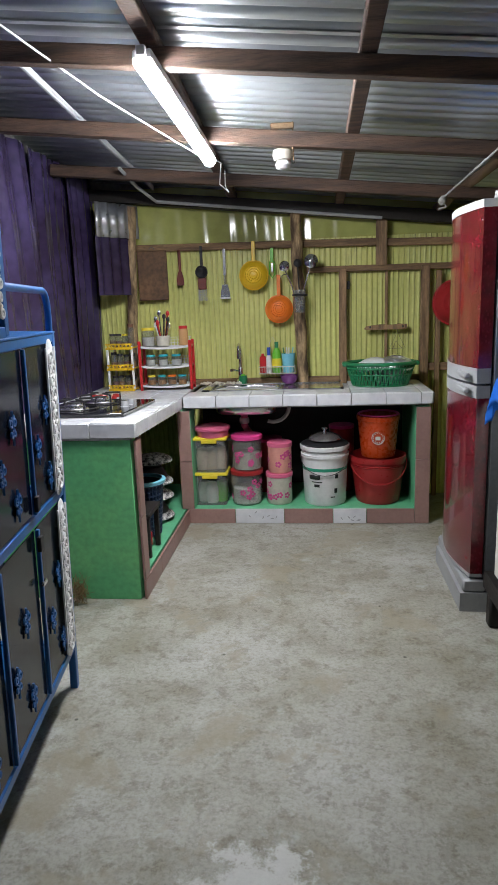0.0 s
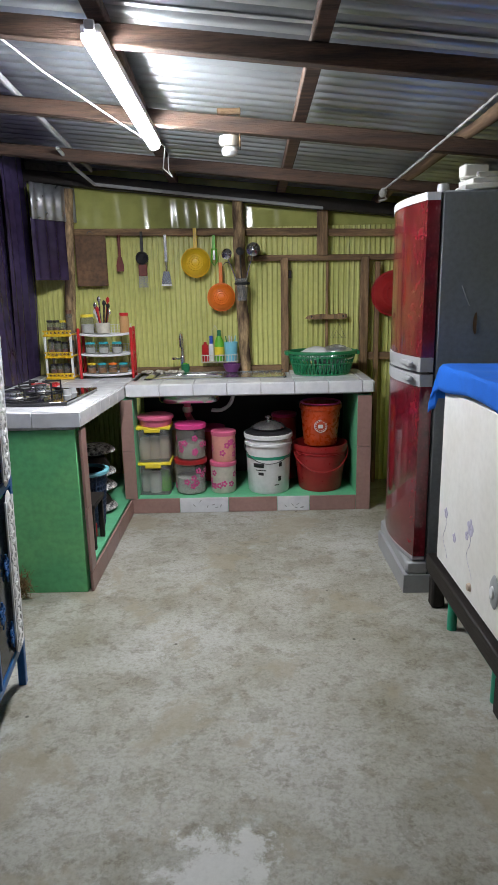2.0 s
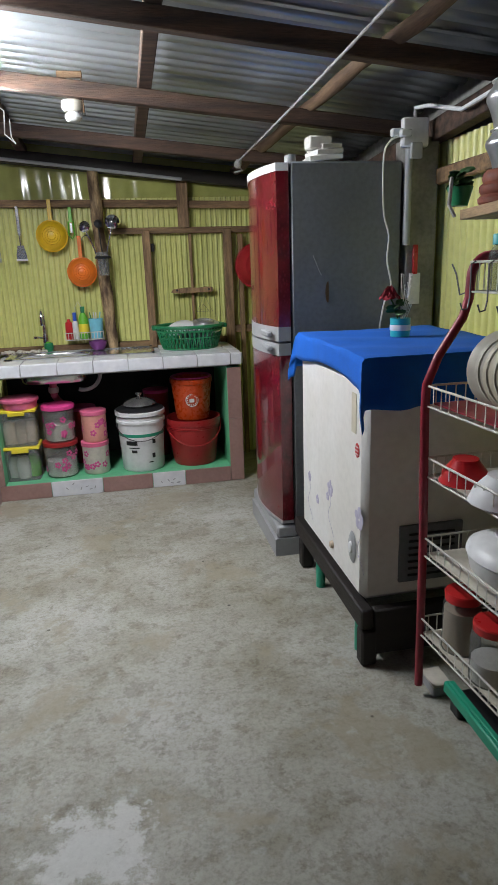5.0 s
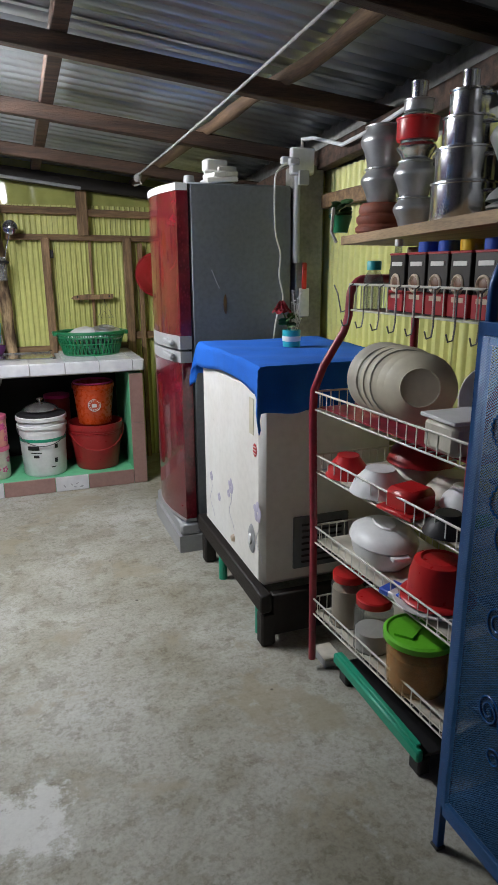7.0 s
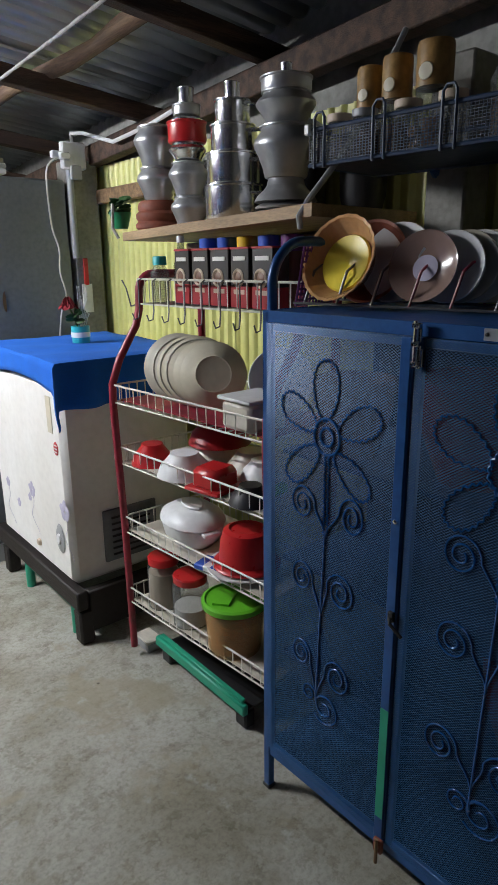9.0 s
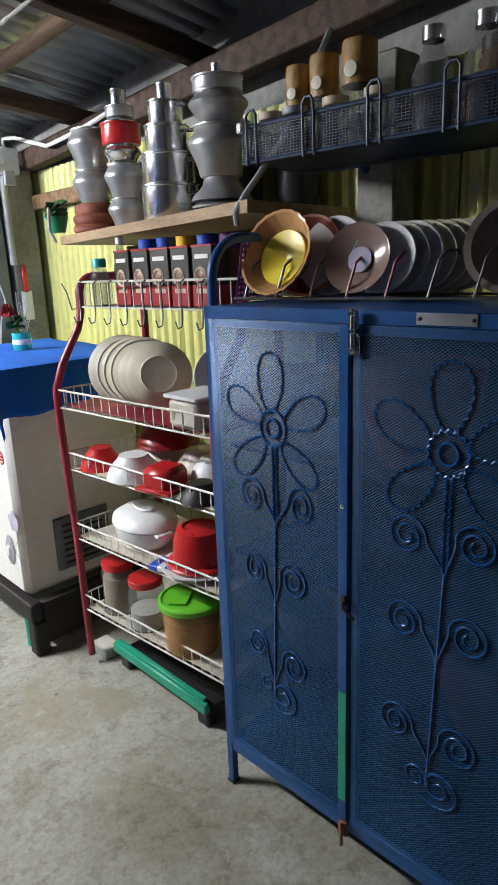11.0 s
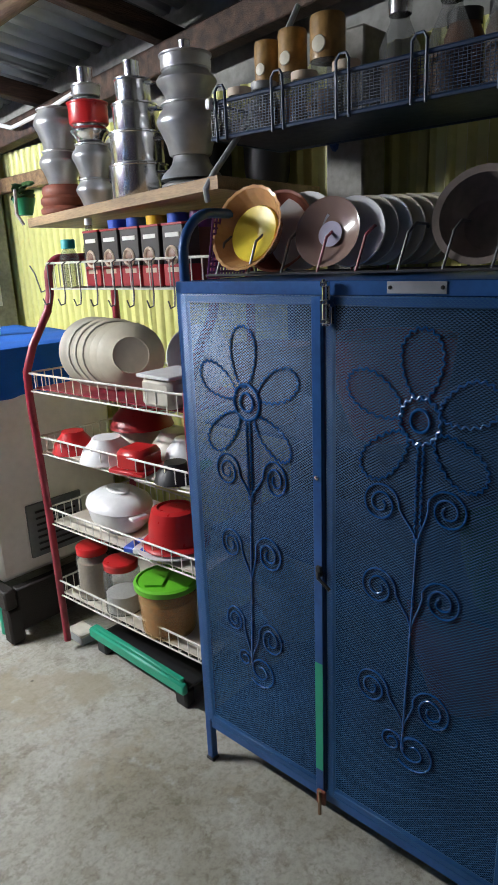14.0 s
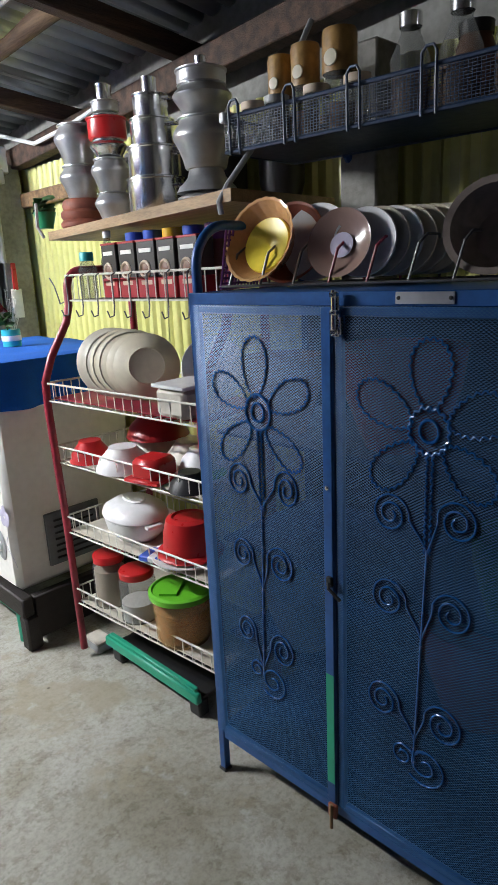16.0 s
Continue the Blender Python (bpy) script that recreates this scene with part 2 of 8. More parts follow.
M = dict(
    floor=concrete_floor(),
    tube=glow("lit_fluorescent_tube", (0.98, 1.0, 1.04), TUBE_POWER),
    beam=mat("dark_rough_timber", (0.135, 0.076, 0.05), 0.75, vary=0.5, scale=5, fine=45, bump=0.5, dist=0.006, second=(0.05, 0.03, 0.022), stretch=(0.5, 6, 6), per_piece=0.2),
    post=mat("weathered_brown_timber", (0.39, 0.24, 0.125), 0.7, vary=0.45, scale=6, fine=50, bump=0.5, dist=0.006, second=(0.16, 0.095, 0.05), stretch=(6, 6, 0.6), per_piece=0.15),
    rail=mat("weathered_brown_rail", (0.38, 0.235, 0.115), 0.7, vary=0.45, scale=6, fine=50, bump=0.5, dist=0.006, second=(0.16, 0.095, 0.05), stretch=(0.6, 6, 6), per_piece=0.15),
    pole=mat("bare_brown_pole", (0.20, 0.125, 0.07), 0.7, vary=0.4, scale=6, fine=40, bump=0.4, second=(0.11, 0.065, 0.04), stretch=(6, 0.5, 6)),
    log=mat("barked_log", (0.55, 0.385, 0.21), 0.8, vary=0.5, scale=9, fine=40, bump=0.7, dist=0.01, second=(0.10, 0.06, 0.035), stretch=(3, 3, 0.8)),
    plank=mat("raw_plank", (0.42, 0.28, 0.15), 0.65, vary=0.35, scale=5, fine=50, bump=0.3, stretch=(6, 0.6, 6)),
    blackwood=mat("blackened_wood", (0.016, 0.011, 0.009), 0.6, vary=0.4, scale=6, fine=40, bump=0.4, stretch=(6, 0.6, 6)),
    galv=mat("galvanised_roof_sheet", (0.55, 0.59, 0.62), 0.34, 0.75, vary=0.10, scale=1.6, fine=9, bump=0.02, dist=0.003, second=(0.38, 0.41, 0.44), stretch=(0.5, 1.5, 1)),
    lime=mat("lime_yellow_painted_sheet", (0.66, 0.655, 0.24), 0.32, vary=0.10, scale=2.5, fine=30, bump=0.04, second=(0.57, 0.58, 0.20)),
    limeflat=mat("glossy_lime_panel", (0.46, 0.48, 0.15), 0.10, vary=0.15, scale=3, fine=12, bump=0.06, dist=0.004, coat=0.4),
    purple=mat("dark_purple_painted_sheet", (0.050, 0.037, 0.098), 0.15, vary=0.45, scale=2.5, fine=18, bump=0.25, dist=0.006, second=(0.028, 0.018, 0.045)),
    plaster=mat("pale_fill_wall", (0.45, 0.44, 0.41), 0.8, vary=0.2, scale=2.5, fine=30, bump=0.2),
    silver=mat("bare_zinc_sheet", (0.60, 0.62, 0.66), 0.28, 0.85, vary=0.25, scale=6, fine=30),
    green=mat("green_painted_plaster", (0.22, 0.69, 0.28), 0.5, vary=0.2, scale=3.5, fine=35, bump=0.2, second=(0.155, 0.60, 0.26)),
    mint=mat("mint_green_paint", (0.16, 0.56, 0.30), 0.4, vary=0.2, scale=5, fine=35, bump=0.15),
    pink=mat("dusty_pink_tile", (0.36, 0.215, 0.19), 0.35, vary=0.12, scale=8, fine=60, bump=0.08, per_piece=0.06),
    marble=mat("white_marbled_tile", (0.77, 0.775, 0.795), 0.18, vary=0.10, scale=9, fine=24, bump=0.02, second=(0.66, 0.67, 0.71), per_piece=0.04),
    grout=mat("grey_grout", (0.56, 0.56, 0.57), 0.8),
    # near-black that puts the shade of deep recesses into the colour
    dark=mat("recess_shade_black", (0.02, 0.02, 0.022), 0.8, vary=0.3),
    mortar=mat("grey_cement", (0.30, 0.30, 0.28), 0.85, vary=0.3, scale=8, fine=40, bump=0.4, dist=0.006),
    steel=mat("brushed_steel", (0.84, 0.85, 0.86), 0.15, 0.95, vary=0.06, scale=5, fine=20, bump=0.008),
    alu=mat("dull_aluminium", (0.74, 0.75, 0.76), 0.30, 0.72, vary=0.12, scale=7, fine=24, bump=0.02, second=(0.40, 0.41, 0.43)),
    chrome=plain("chrome", (0.75, 0.76, 0.78), 0.10, 1.0, vary=0.03),
    blackglass=plain("black_glass", (0.012, 0.012, 0.014), 0.07, coat=0.5, vary=0.05),
    black=plain("black_plastic", (0.016, 0.016, 0.018), 0.45),
    white=plain("white_plastic", (0.78, 0.79, 0.80), 0.35),
    offwhite=plain("cream_plastic", (0.66, 0.62, 0.53), 0.4, vary=0.15),
    red=plain("red_plastic", (0.56, 0.022, 0.025), 0.28),
    darkred=plain("dark_red_plastic", (0.37, 0.022, 0.024), 0.28),
    orange=plain("burnt_orange_plastic", (0.56, 0.065, 0.013), 0.25),
    panorange=plain("orange_plastic", (0.85, 0.20, 0.02), 0.35),
    yellow=plain("yellow_plastic", (0.82, 0.52, 0.02), 0.35),
    lemon=plain("lemon_plastic", (0.85, 0.68, 0.05), 0.35),
    pinkp=plain("hot_pink_plastic", (0.80, 0.07, 0.30), 0.33),
    rose=plain("rose_plastic", (0.76, 0.16, 0.29), 0.35),
    teal=plain("turquoise_plastic", (0.03, 0.42, 0.48), 0.35),
    sky=plain("light_blue_plastic", (0.20, 0.58, 0.72), 0.4),
    navy=plain("dark_blue_plastic", (0.02, 0.045, 0.10), 0.4),
    inkblue=plain("ink_blue_paint", (0.011, 0.034, 0.085), 0.5),
    bluep=plain("blue_plastic", (0.03, 0.10, 0.55), 0.35),
    purplep=plain("purple_plastic", (0.14, 0.03, 0.16), 0.35),
    bottlegreen=plain("dark_green_plastic", (0.015, 0.20, 0.08), 0.35),
    leafgreen=plain("bright_green_plastic", (0.14, 0.52, 0.03), 0.35),
    seagreen=plain("sea_green_plastic", (0.02, 0.33, 0.20), 0.4),
    frame=mat("blue_enamel_frame", (0.012, 0.125, 0.40), 0.30, 0.1, vary=0.15, scale=7, fine=60, bump=0.1, second=(0.010, 0.105, 0.34)),
    frame2=mat("worn_blue_enamel", (0.018, 0.10, 0.32), 0.30, 0.1, vary=0.2, scale=7, fine=60, bump=0.1, second=(0.013, 0.07, 0.23)),
    mesh=mat("blue_painted_expanded_metal", (0.040, 0.145, 0.33), 0.36, 0.15, vary=0.25, scale=4, fine=40, bump=0.0),
    scroll=mat("dark_blue_enamel_rod", (0.012, 0.085, 0.28), 0.22, 0.1, vary=0.15, scale=10, fine=60, bump=0.1),
    smoke=clear("smoked_acrylic", (0.010, 0.015, 0.028), 0.80, 0.12),
    film=clear("dusty_clear_film", (0.10, 0.14, 0.20), 0.13, 0.42),
    glass=clear("clear_glass", (0.42, 0.44, 0.43), 0.17, 0.06),
    tub=clear("clear_plastic_tub", (0.66, 0.67, 0.66), 0.11, 0.12),
    amber=clear("amber_glass", (0.84, 0.50, 0.24), 0.60, 0.10),
    honey=clear("honey_plastic", (0.78, 0.56, 0.28), 0.30, 0.2),
    fridgered=None,
    charcoal=mat("charcoal_painted_steel", (0.19, 0.205, 0.22), 0.40, 0.1, vary=0.2, scale=3, fine=50, bump=0.05),
    greyp=plain("grey_plastic", (0.36, 0.37, 0.38), 0.4),
    enamel=mat("yellowed_white_enamel", (0.86, 0.855, 0.83), 0.30, vary=0.08, scale=3, fine=35, bump=0.03, second=(0.78, 0.76, 0.71)),
    cloth=mat("blue_cloth", (0.002, 0.125, 0.60), 0.95, vary=0.15, scale=8, fine=220, bump=0.3, dist=0.002),
    redrail=mat("red_enamel_tube", (0.36, 0.03, 0.055), 0.35, vary=0.3, scale=12, fine=50, bump=0.1),
    wire=mat("white_coated_wire", (0.70, 0.69, 0.62), 0.4, vary=0.2, scale=20),
    greywire=plain("grey_wire", (0.12, 0.12, 0.125), 0.4, 0.5),
    redwire=plain("red_coated_wire", (0.30, 0.03, 0.06), 0.4),
    rope=mat("white_twisted_rope", (0.46, 0.45, 0.43), 0.8, vary=0.3, scale=60, fine=160, bump=0.5),
    cord=plain("white_cable", (0.72, 0.72, 0.70), 0.5),
    terracotta=plain("red_clay", (0.30, 0.085, 0.05), 0.6, vary=0.3),
    concrete=mat("grey_concrete_post", (0.33, 0.32, 0.29), 0.85, vary=0.3, scale=6, fine=50, bump=0.4, dist=0.005),
    paper=plain("white_paper_label", (0.75, 0.74, 0.70), 0.6),
    boxblack=plain("black_carton", (0.022, 0.018, 0.018), 0.4),
    boxred=plain("red_carton", (0.40, 0.02, 0.03), 0.4),
    peach=plain("peach_plastic", (0.82, 0.38, 0.31), 0.35),
    rosebrown=plain("rose_brown_glass", (0.30, 0.20, 0.165), 0.12, coat=0.4),
    cream=plain("pale_cream_melamine", (0.66, 0.61, 0.47), 0.35),
    tan=plain("coffee_cream_print", (0.62, 0.50, 0.38), 0.5),
    brown=plain("brown_print", (0.16, 0.07, 0.035), 0.5),
    food=mat("dried_food", (0.42, 0.27, 0.12), 0.8, vary=0.5, scale=30, fine=90, bump=0.8, dist=0.01),
    sauce=mat("amber_contents", (0.50, 0.20, 0.03), 0.5, vary=0.4, scale=20, fine=60),
    kraft=mat("golden_brown_paper", (0.44, 0.25, 0.075), 0.5, vary=0.35, scale=20, fine=60),
    petal=mat("dark_red_petals", (0.30, 0.01, 0.025), 0.6, vary=0.3, scale=30),
    leaf=mat("dull_green_leaf", (0.05, 0.14, 0.04), 0.6, vary=0.3, scale=30),
    print=mat("pink_flower_print", (0.75, 0.10, 0.32), 0.4, vary=0.2, scale=20),
    board=mat("old_chopping_board", (0.20, 0.105, 0.05), 0.6, vary=0.45, scale=5, fine=40, bump=0.2, second=(0.09, 0.05, 0.028)),
    brownplastic=plain("red_brown_wood", (0.20, 0.04, 0.03), 0.5, vary=0.3),
    lilac=plain("lilac_print", (0.52, 0.49, 0.63), 0.4),
    dishgrey=plain("grey_melamine", (0.56, 0.53, 0.44), 0.32, vary=0.12),
    bowlgrey=plain("dark_grey_basin", (0.27, 0.225, 0.20), 0.3, vary=0.3),
    speckle=mat("black_white_patterned_cloth", (0.70, 0.70, 0.68), 0.7, vary=0.3, scale=55, fine=120, second=(0.03, 0.03, 0.035)),
)


# ---- building helpers ----
class Shape:
    """Collects faces of one mesh."""

    def __init__(self):
        self.v, self.f = [], []

    def add(self, verts, faces, m=None):
        k = len(self.v)
        self.v += [tuple(m @ Vector(p)) if m else tuple(p) for p in verts]
        self.f += [tuple(i + k for i in f) for f in faces]
        return self

    def box(self, c, s, b=0.003, m=None):
        """A box with chamfered edges, centre c and full size s."""
        hx, hy, hz = (q / 2 for q in s)
        b = min(b, hx * 0.45, hy * 0.45, hz * 0.45)
        v, at = [], {}
        for sx in (-1, 1):
            for sy in (-1, 1):
                for sz in (-1, 1):
                    for a in range(3):
                        p = [sx * (hx - b), sy * (hy - b), sz * (hz - b)]
                        p[a] += (sx, sy, sz)[a] * b
                        at[sx, sy, sz, a] = len(v)
                        v.append([p[i] + c[i] for i in range(3)])
        f = []
        for a in range(3):
            u, w = [i for i in range(3) if i != a]
            for s_ in (-1, 1):
                ring = []
                for su, sw in ((-1, -1), (1, -1), (1, 1), (-1, 1)):
                    k = [0, 0, 0]
                    k[a], k[u], k[w] = s_, su, sw
                    ring.append(at[(*k, a)])
                f.append(ring)
            for su in (-1, 1):
                for sw in (-1, 1):
                    k0, k1 = [0, 0, 0], [0, 0, 0]
                    k0[u] = k1[u] = su
                    k0[w] = k1[w] = sw
                    k0[a], k1[a] = -1, 1
                    f.append([at[(*k0, u)], at[(*k1, u)], at[(*k1, w)], at[(*k0, w)]])
        for sx in (-1, 1):
            for sy in (-1, 1):
                for sz in (-1, 1):
                    f.append([at[sx, sy, sz, i] for i in range(3)])
        return self.add(v, f, m)

    def bar(self, p0, p1, w, h, b=0.004, up=(0, 0, 1)):
        """A squared timber whose underside's middle line runs from p0 to p1."""
        p0, p1 = Vector(p0), Vector(p1)
        x = (p1 - p0).normalized()
        y = Vector(up).cross(x).normalized()
        z = x.cross(y)
        m = Matrix((x, y, z)).transposed().to_4x4()
        m.translation = (p0 + p1) / 2
        return self.box((0, 0, h / 2), ((p1 - p0).length, w, h), b, m)

    def lathe(self, prof, n=32, m=None, sx=1.0, sy=1.0):
        """Turns (radius, height) pairs about the z axis."""
        v, f = [], []
        for r, z in prof:
            for k in range(n):
                a = 2 * math.pi * k / n
                v.append((max(r, 1e-5) * math.cos(a) * sx, max(r, 1e-5) * math.sin(a) * sy, z))
        for i in range(len(prof) - 1):
            for k in range(n):
                q = (k + 1) % n
                f.append((i * n + k, i * n + q, (i + 1) * n + q, (i + 1) * n + k))
        return self.add(v, f, m)

    def pipe(self, pts, r, n=8, closed=False, m=None):
        pts = [Vector(p) for p in pts]
        v, f, cnt = [], [], len(pts)
        ref = None
        for i, p in enumerate(pts):
            a = pts[(i - 1) % cnt] if (i or closed) else p
            b = pts[(i + 1) % cnt] if (i < cnt - 1 or closed) else p
            t = (b - a).normalized()
            if ref is None:
                ref = t.orthogonal().normalized()
            ref = (ref - t * ref.dot(t))
            ref = ref.normalized() if ref.length > 1e-6 else t.orthogonal().normalized()
            s = t.cross(ref)
            rr = r[i] if isinstance(r, (list, tuple)) else r
            for k in range(n):
                g = 2 * math.pi * k / n
                v.append(p + (ref * math.cos(g) + s * math.sin(g)) * rr)
        for i in range(cnt if closed else cnt - 1):
            j = (i + 1) % cnt
            for k in range(n):
                q = (k + 1) % n
                f.append((i * n + k, i * n + q, j * n + q, j * n + k))
        if not closed:
            f += [tuple(range(n))[::-1], tuple(range((cnt - 1) * n, cnt * n))]
        return self.add(v, f, m)

    def sheet(self, pos, nu, nv, m=None):
        """A grid of points pos(u, v) with u and v from 0 to 1."""
        v = [pos(i / nu, j / nv) for j in range(nv + 1) for i in range(nu + 1)]
        f = [(j * (nu + 1) + i, j * (nu + 1) + i + 1, (j + 1) * (nu + 1) + i + 1, (j + 1) * (nu + 1) + i) for j in range(nv) for i in range(nu)]
        return self.add(v, f, m)

    def slab(self, outline, z0, z1, m=None):
        """A prism on a convex outline in x and y."""
        n = len(outline)
        v = [(x, y, z0) for x, y in outline] + [(x, y, z1) for x, y in outline]
        f = [tuple(range(n))[::-1], tuple(range(n, 2 * n))] + [(i, (i + 1) % n, n + (i + 1) % n, n + i) for i in range(n)]
        return self.add(v, f, m)

    def mesh(self, name, material, sharp=38):
        me = bpy.data.meshes.new(name)
        me.from_pydata(self.v, [], self.f)
        me.materials.append(material)
        bm = bmesh.new()
        bm.from_mesh(me)
        bmesh.ops.recalc_face_normals(bm, faces=bm.faces)
        bm.to_mesh(me)
        bm.free()
        me.polygons.foreach_set("use_smooth", [True] * len(me.polygons))
        me.set_sharp_from_angle(angle=radians(sharp))
        return me


def part(name, shape, material, parent=None, label="", thick=0.0):
    ob = new(name, shape.mesh(name, M[material] if isinstance(material, str) else material))
    if parent:
        ob.parent = parent
    if thick:
        mod = ob.modifiers.new("thickness", "SOLIDIFY")
        mod.thickness, mod.offset = thick, 0
    return tagged(ob, label)


def thing(name, label, category, at=(0, 0, 0), turn=0, group="", kind=""):
    ob = new(name)
    ob.empty_display_size = 0.05
    ob.matrix_basis = pose(*at, 0, 0, turn)
    return tagged(ob, label, category, group, kind)


def struct(name, shape, material, label, thick=0.0):
    ob = part(name, shape, material, None, label, thick)
    return tagged(ob, "", "", "", "structure")


def arc(c, r, a0, a1, n=10, plane="xz"):
    out = []
    for i in range(n + 1):
        a = radians(a0 + (a1 - a0) * i / n)
        p, q = r * math.cos(a), r * math.sin(a)
        out.append({"xz": (c[0] + p, c[1], c[2] + q), "xy": (c[0] + p, c[1] + q, c[2]), "yz": (c[0], c[1] + p, c[2] + q)}[plane])
    return out


def spiral(c, r0, r1, a0, turns, n=26):
    """A scroll in the x-z plane."""
    out = []
    for i in range(n + 1):
        s = i / n
        a = radians(a0 + 360 * turns * s)
        r = r0 + (r1 - r0) * s
        out.append((c[0] + r * math.cos(a), c[1], c[2] + r * math.sin(a)))
    return out


def roof(x, y):
    """Height of the underside of the cross beams."""
    return 1.93 - 0.107 * (x - 0.14) - 0.065 * (y - 3.3)


# ---- setting ----
def setting():
    s = Shape().box((0, 0.6, -0.06), (5.0, 9.0, 0.12), 0.001)
    struct("floor", s, "floor", "worn grey concrete floor with pale patches and stains")

    # back wall: ribbed sheets on a timber frame
    def ribbed(x0, x1, z0, z1, y, pitch=0.034, amp=0.010):
        n = int((x1 - x0) / pitch * 8)

        def pos(u, v):
            x = x0 + (x1 - x0) * u
            ph = (x / pitch) % 1.0
            w = 0.0 if ph < 0.55 else (1.0 if 0.66 < ph < 0.89 else (min(ph - 0.55, 1.0 - ph) / 0.11))
            return (x, y - amp * w, z0 + (z1 - z0) * v)
        return Shape().sheet(pos, n, 1)

    wall = struct("wall_north", Shape().box((-0.1, 4.40, 1.2), (3.6, 0.06, 2.6), 0.002), "mortar", "plain outer face behind ribbed lime sheets")
    for x0, x1, k in ((-1.50, -0.62, 0), (-0.64, 0.19, 1), (0.17, 0.47, 2), (0.45, 0.74, 3), (0.72, 1.50, 4)):
        part("panel", ribbed(x0, x1, 0.0, 1.735, 4.345 - 0.002 * (k % 2)), "lime", wall, "lime yellow ribbed metal sheet")
    flat = Shape().sheet(lambda u, v: (-1.5 + 3.0 * u, 4.352 + 0.0020 * math.sin(u * 97) + 0.0012 * math.sin(u * 211 + 1.0 + 2 * v) + 0.004 * math.sin(u * 31) * math.sin(v * 3), 1.70 + 0.40 * v), 320, 6)
    part("top_panel", flat, "limeflat", wall, "smooth glossy lime panel under the roof")
    for p0, p1, w, h in (((-1.30, 4.315, 1.70), (0.42, 4.315, 1.672), 0.035, 0.045), ((0.42, 4.312, 1.668), (1.45, 4.312, 1.645), 0.035, 0.045),
                         ((-0.06, 4.312, 1.518), (1.40, 4.312, 1.505), 0.035, 0.038), ((-1.30, 4.315, 0.792), (0.72, 4.315, 0.792), 0.03, 0.045),
                         ((0.72, 4.312, 0.86), (1.40, 4.312, 0.86), 0.03, 0.05)):
        part("rail", Shape().bar(p0, p1, w, h), "rail", wall)
    for x, z0, z1, w in ((0.178, 0.79, 1.535, 0.05), (0.705, 0.0, 1.535, 0.055), (0.425, 1.545, 1.83, 0.07), (0.79, 0.0, 1.50, 0.03)):
        part("stud", Shape().box((x, 4.292, (z0 + z1) / 2), (w, 0.035, z1 - z0), 0.004), "post", wall)
    part("stile", Shape().box((0.462, 4.322, 1.17), (0.018, 0.02, 0.68), 0.003), "post", wall)
    # log post and corner post
    r = random.Random(3)
    log = [(-0.088 - 0.035 * k / 12 + r.uniform(-0.005, 0.005), 4.262, 0.79 + 1.10 * k / 12) for k in range(13)]
    struct("log_post", Shape().pipe(log, [0.036 + r.uniform(-0.003, 0.005) for _ in log], 14), "log", "rough barked tree trunk post against the back wall")
    cp = [(-1.30 + 0.10 * k / 10 + r.uniform(-0.004, 0.004), 4.27, 0.0 + 1.98 * k / 10) for k in range(11)]
    struct("corner_post", Shape().pipe(cp, [0.034 + r.uniform(-0.003, 0.003) for _ in cp], 12), "log", "slanted bare log post in the corner")

    # left wall: purple sheets with uneven laps
    wl = struct("wall_west", Shape().box((-1.60, 0.6, 1.2), (0.06, 9.0, 2.6), 0.002), "mortar", "plain outer face behind purple sheets")
    rr = random.Random(8)
    y = -1.4
    while y < 4.25:
        w = rr.uniform(0.42, 0.62)
        y1 = min(y + w, 4.30)
        dep, lean, ph = rr.uniform(0, 0.02), rr.uniform(-0.03, 0.03), rr.uniform(0, 6)

        def pos(u, v, y=y, y1=y1, dep=dep, lean=lean, ph=ph):
            yy = y + (y1 - y) * u
            q = 0.012 * math.sin(u * 17 + ph) + 0.006 * math.sin(u * 39 + ph + v * 2)
            return (-1.50 + dep + q + 0.02 * math.sin(v * 4 + ph), yy + lean * v, 0.0 + 2.18 * v)
        part("panel", Shape().sheet(pos, 40, 10), "purple", wl)
        y = y1 - 0.015

    def zinc(u, v):
        yy = 4.05 + 0.27 * u
        ph = u * 5 * 2 * math.pi
        return (-1.36 + 0.20 * u + 0.008 * math.sin(ph), yy - 0.02, 1.78 + 0.21 * v)
    part("flashing", Shape().sheet(zinc, 60, 2), "silver", wl, "short bare zinc sheet", 0.002)

    def ribs(u, v):
        yy = 4.05 + 0.25 * u
        return (-1.37 + 0.17 * u + 0.008 * math.sin(u * 8 * math.pi), yy - 0.02, 1.42 + 0.37 * v)
    part("ribbed_panel", Shape().sheet(ribs, 60, 2), "purple", wl)

    # right wall
    we = struct("wall_east", Shape().box((1.44, 0.6, 1.2), (0.06, 9.0, 2.6), 0.002), "mortar", "plain outer face behind ribbed sheets")

    def ribe(y0, y1, z0, z1, x):
        n = int((y1 - y0) / 0.05 * 8)

        def pos(u, v):
            yy = y0 + (y1 - y0) * u
            ph = (yy / 0.05) % 1.0
            w = 0.0 if ph < 0.55 else (1.0 if 0.66 < ph < 0.89 else (min(ph - 0.55, 1.0 - ph) / 0.11))
            return (x - 0.011 * w, yy, z0 + (z1 - z0) * v)
        return Shape().sheet(pos, n, 1)
    for y0, y1 in ((-1.9, -0.6), (-0.62, 0.55), (0.53, 1.65), (1.63, 2.75), (2.73, 4.36)):
        part("panel", ribe(y0, y1, 0.0, 1.765, 1.372), "lime", we, "lime yellow ribbed metal sheet")
    for z in (1.62, 0.80):
        part("rail", Shape().bar((1.338, -1.9, z), (1.338, 4.25, z - 0.03), 0.035, 0.06), "rail", we)
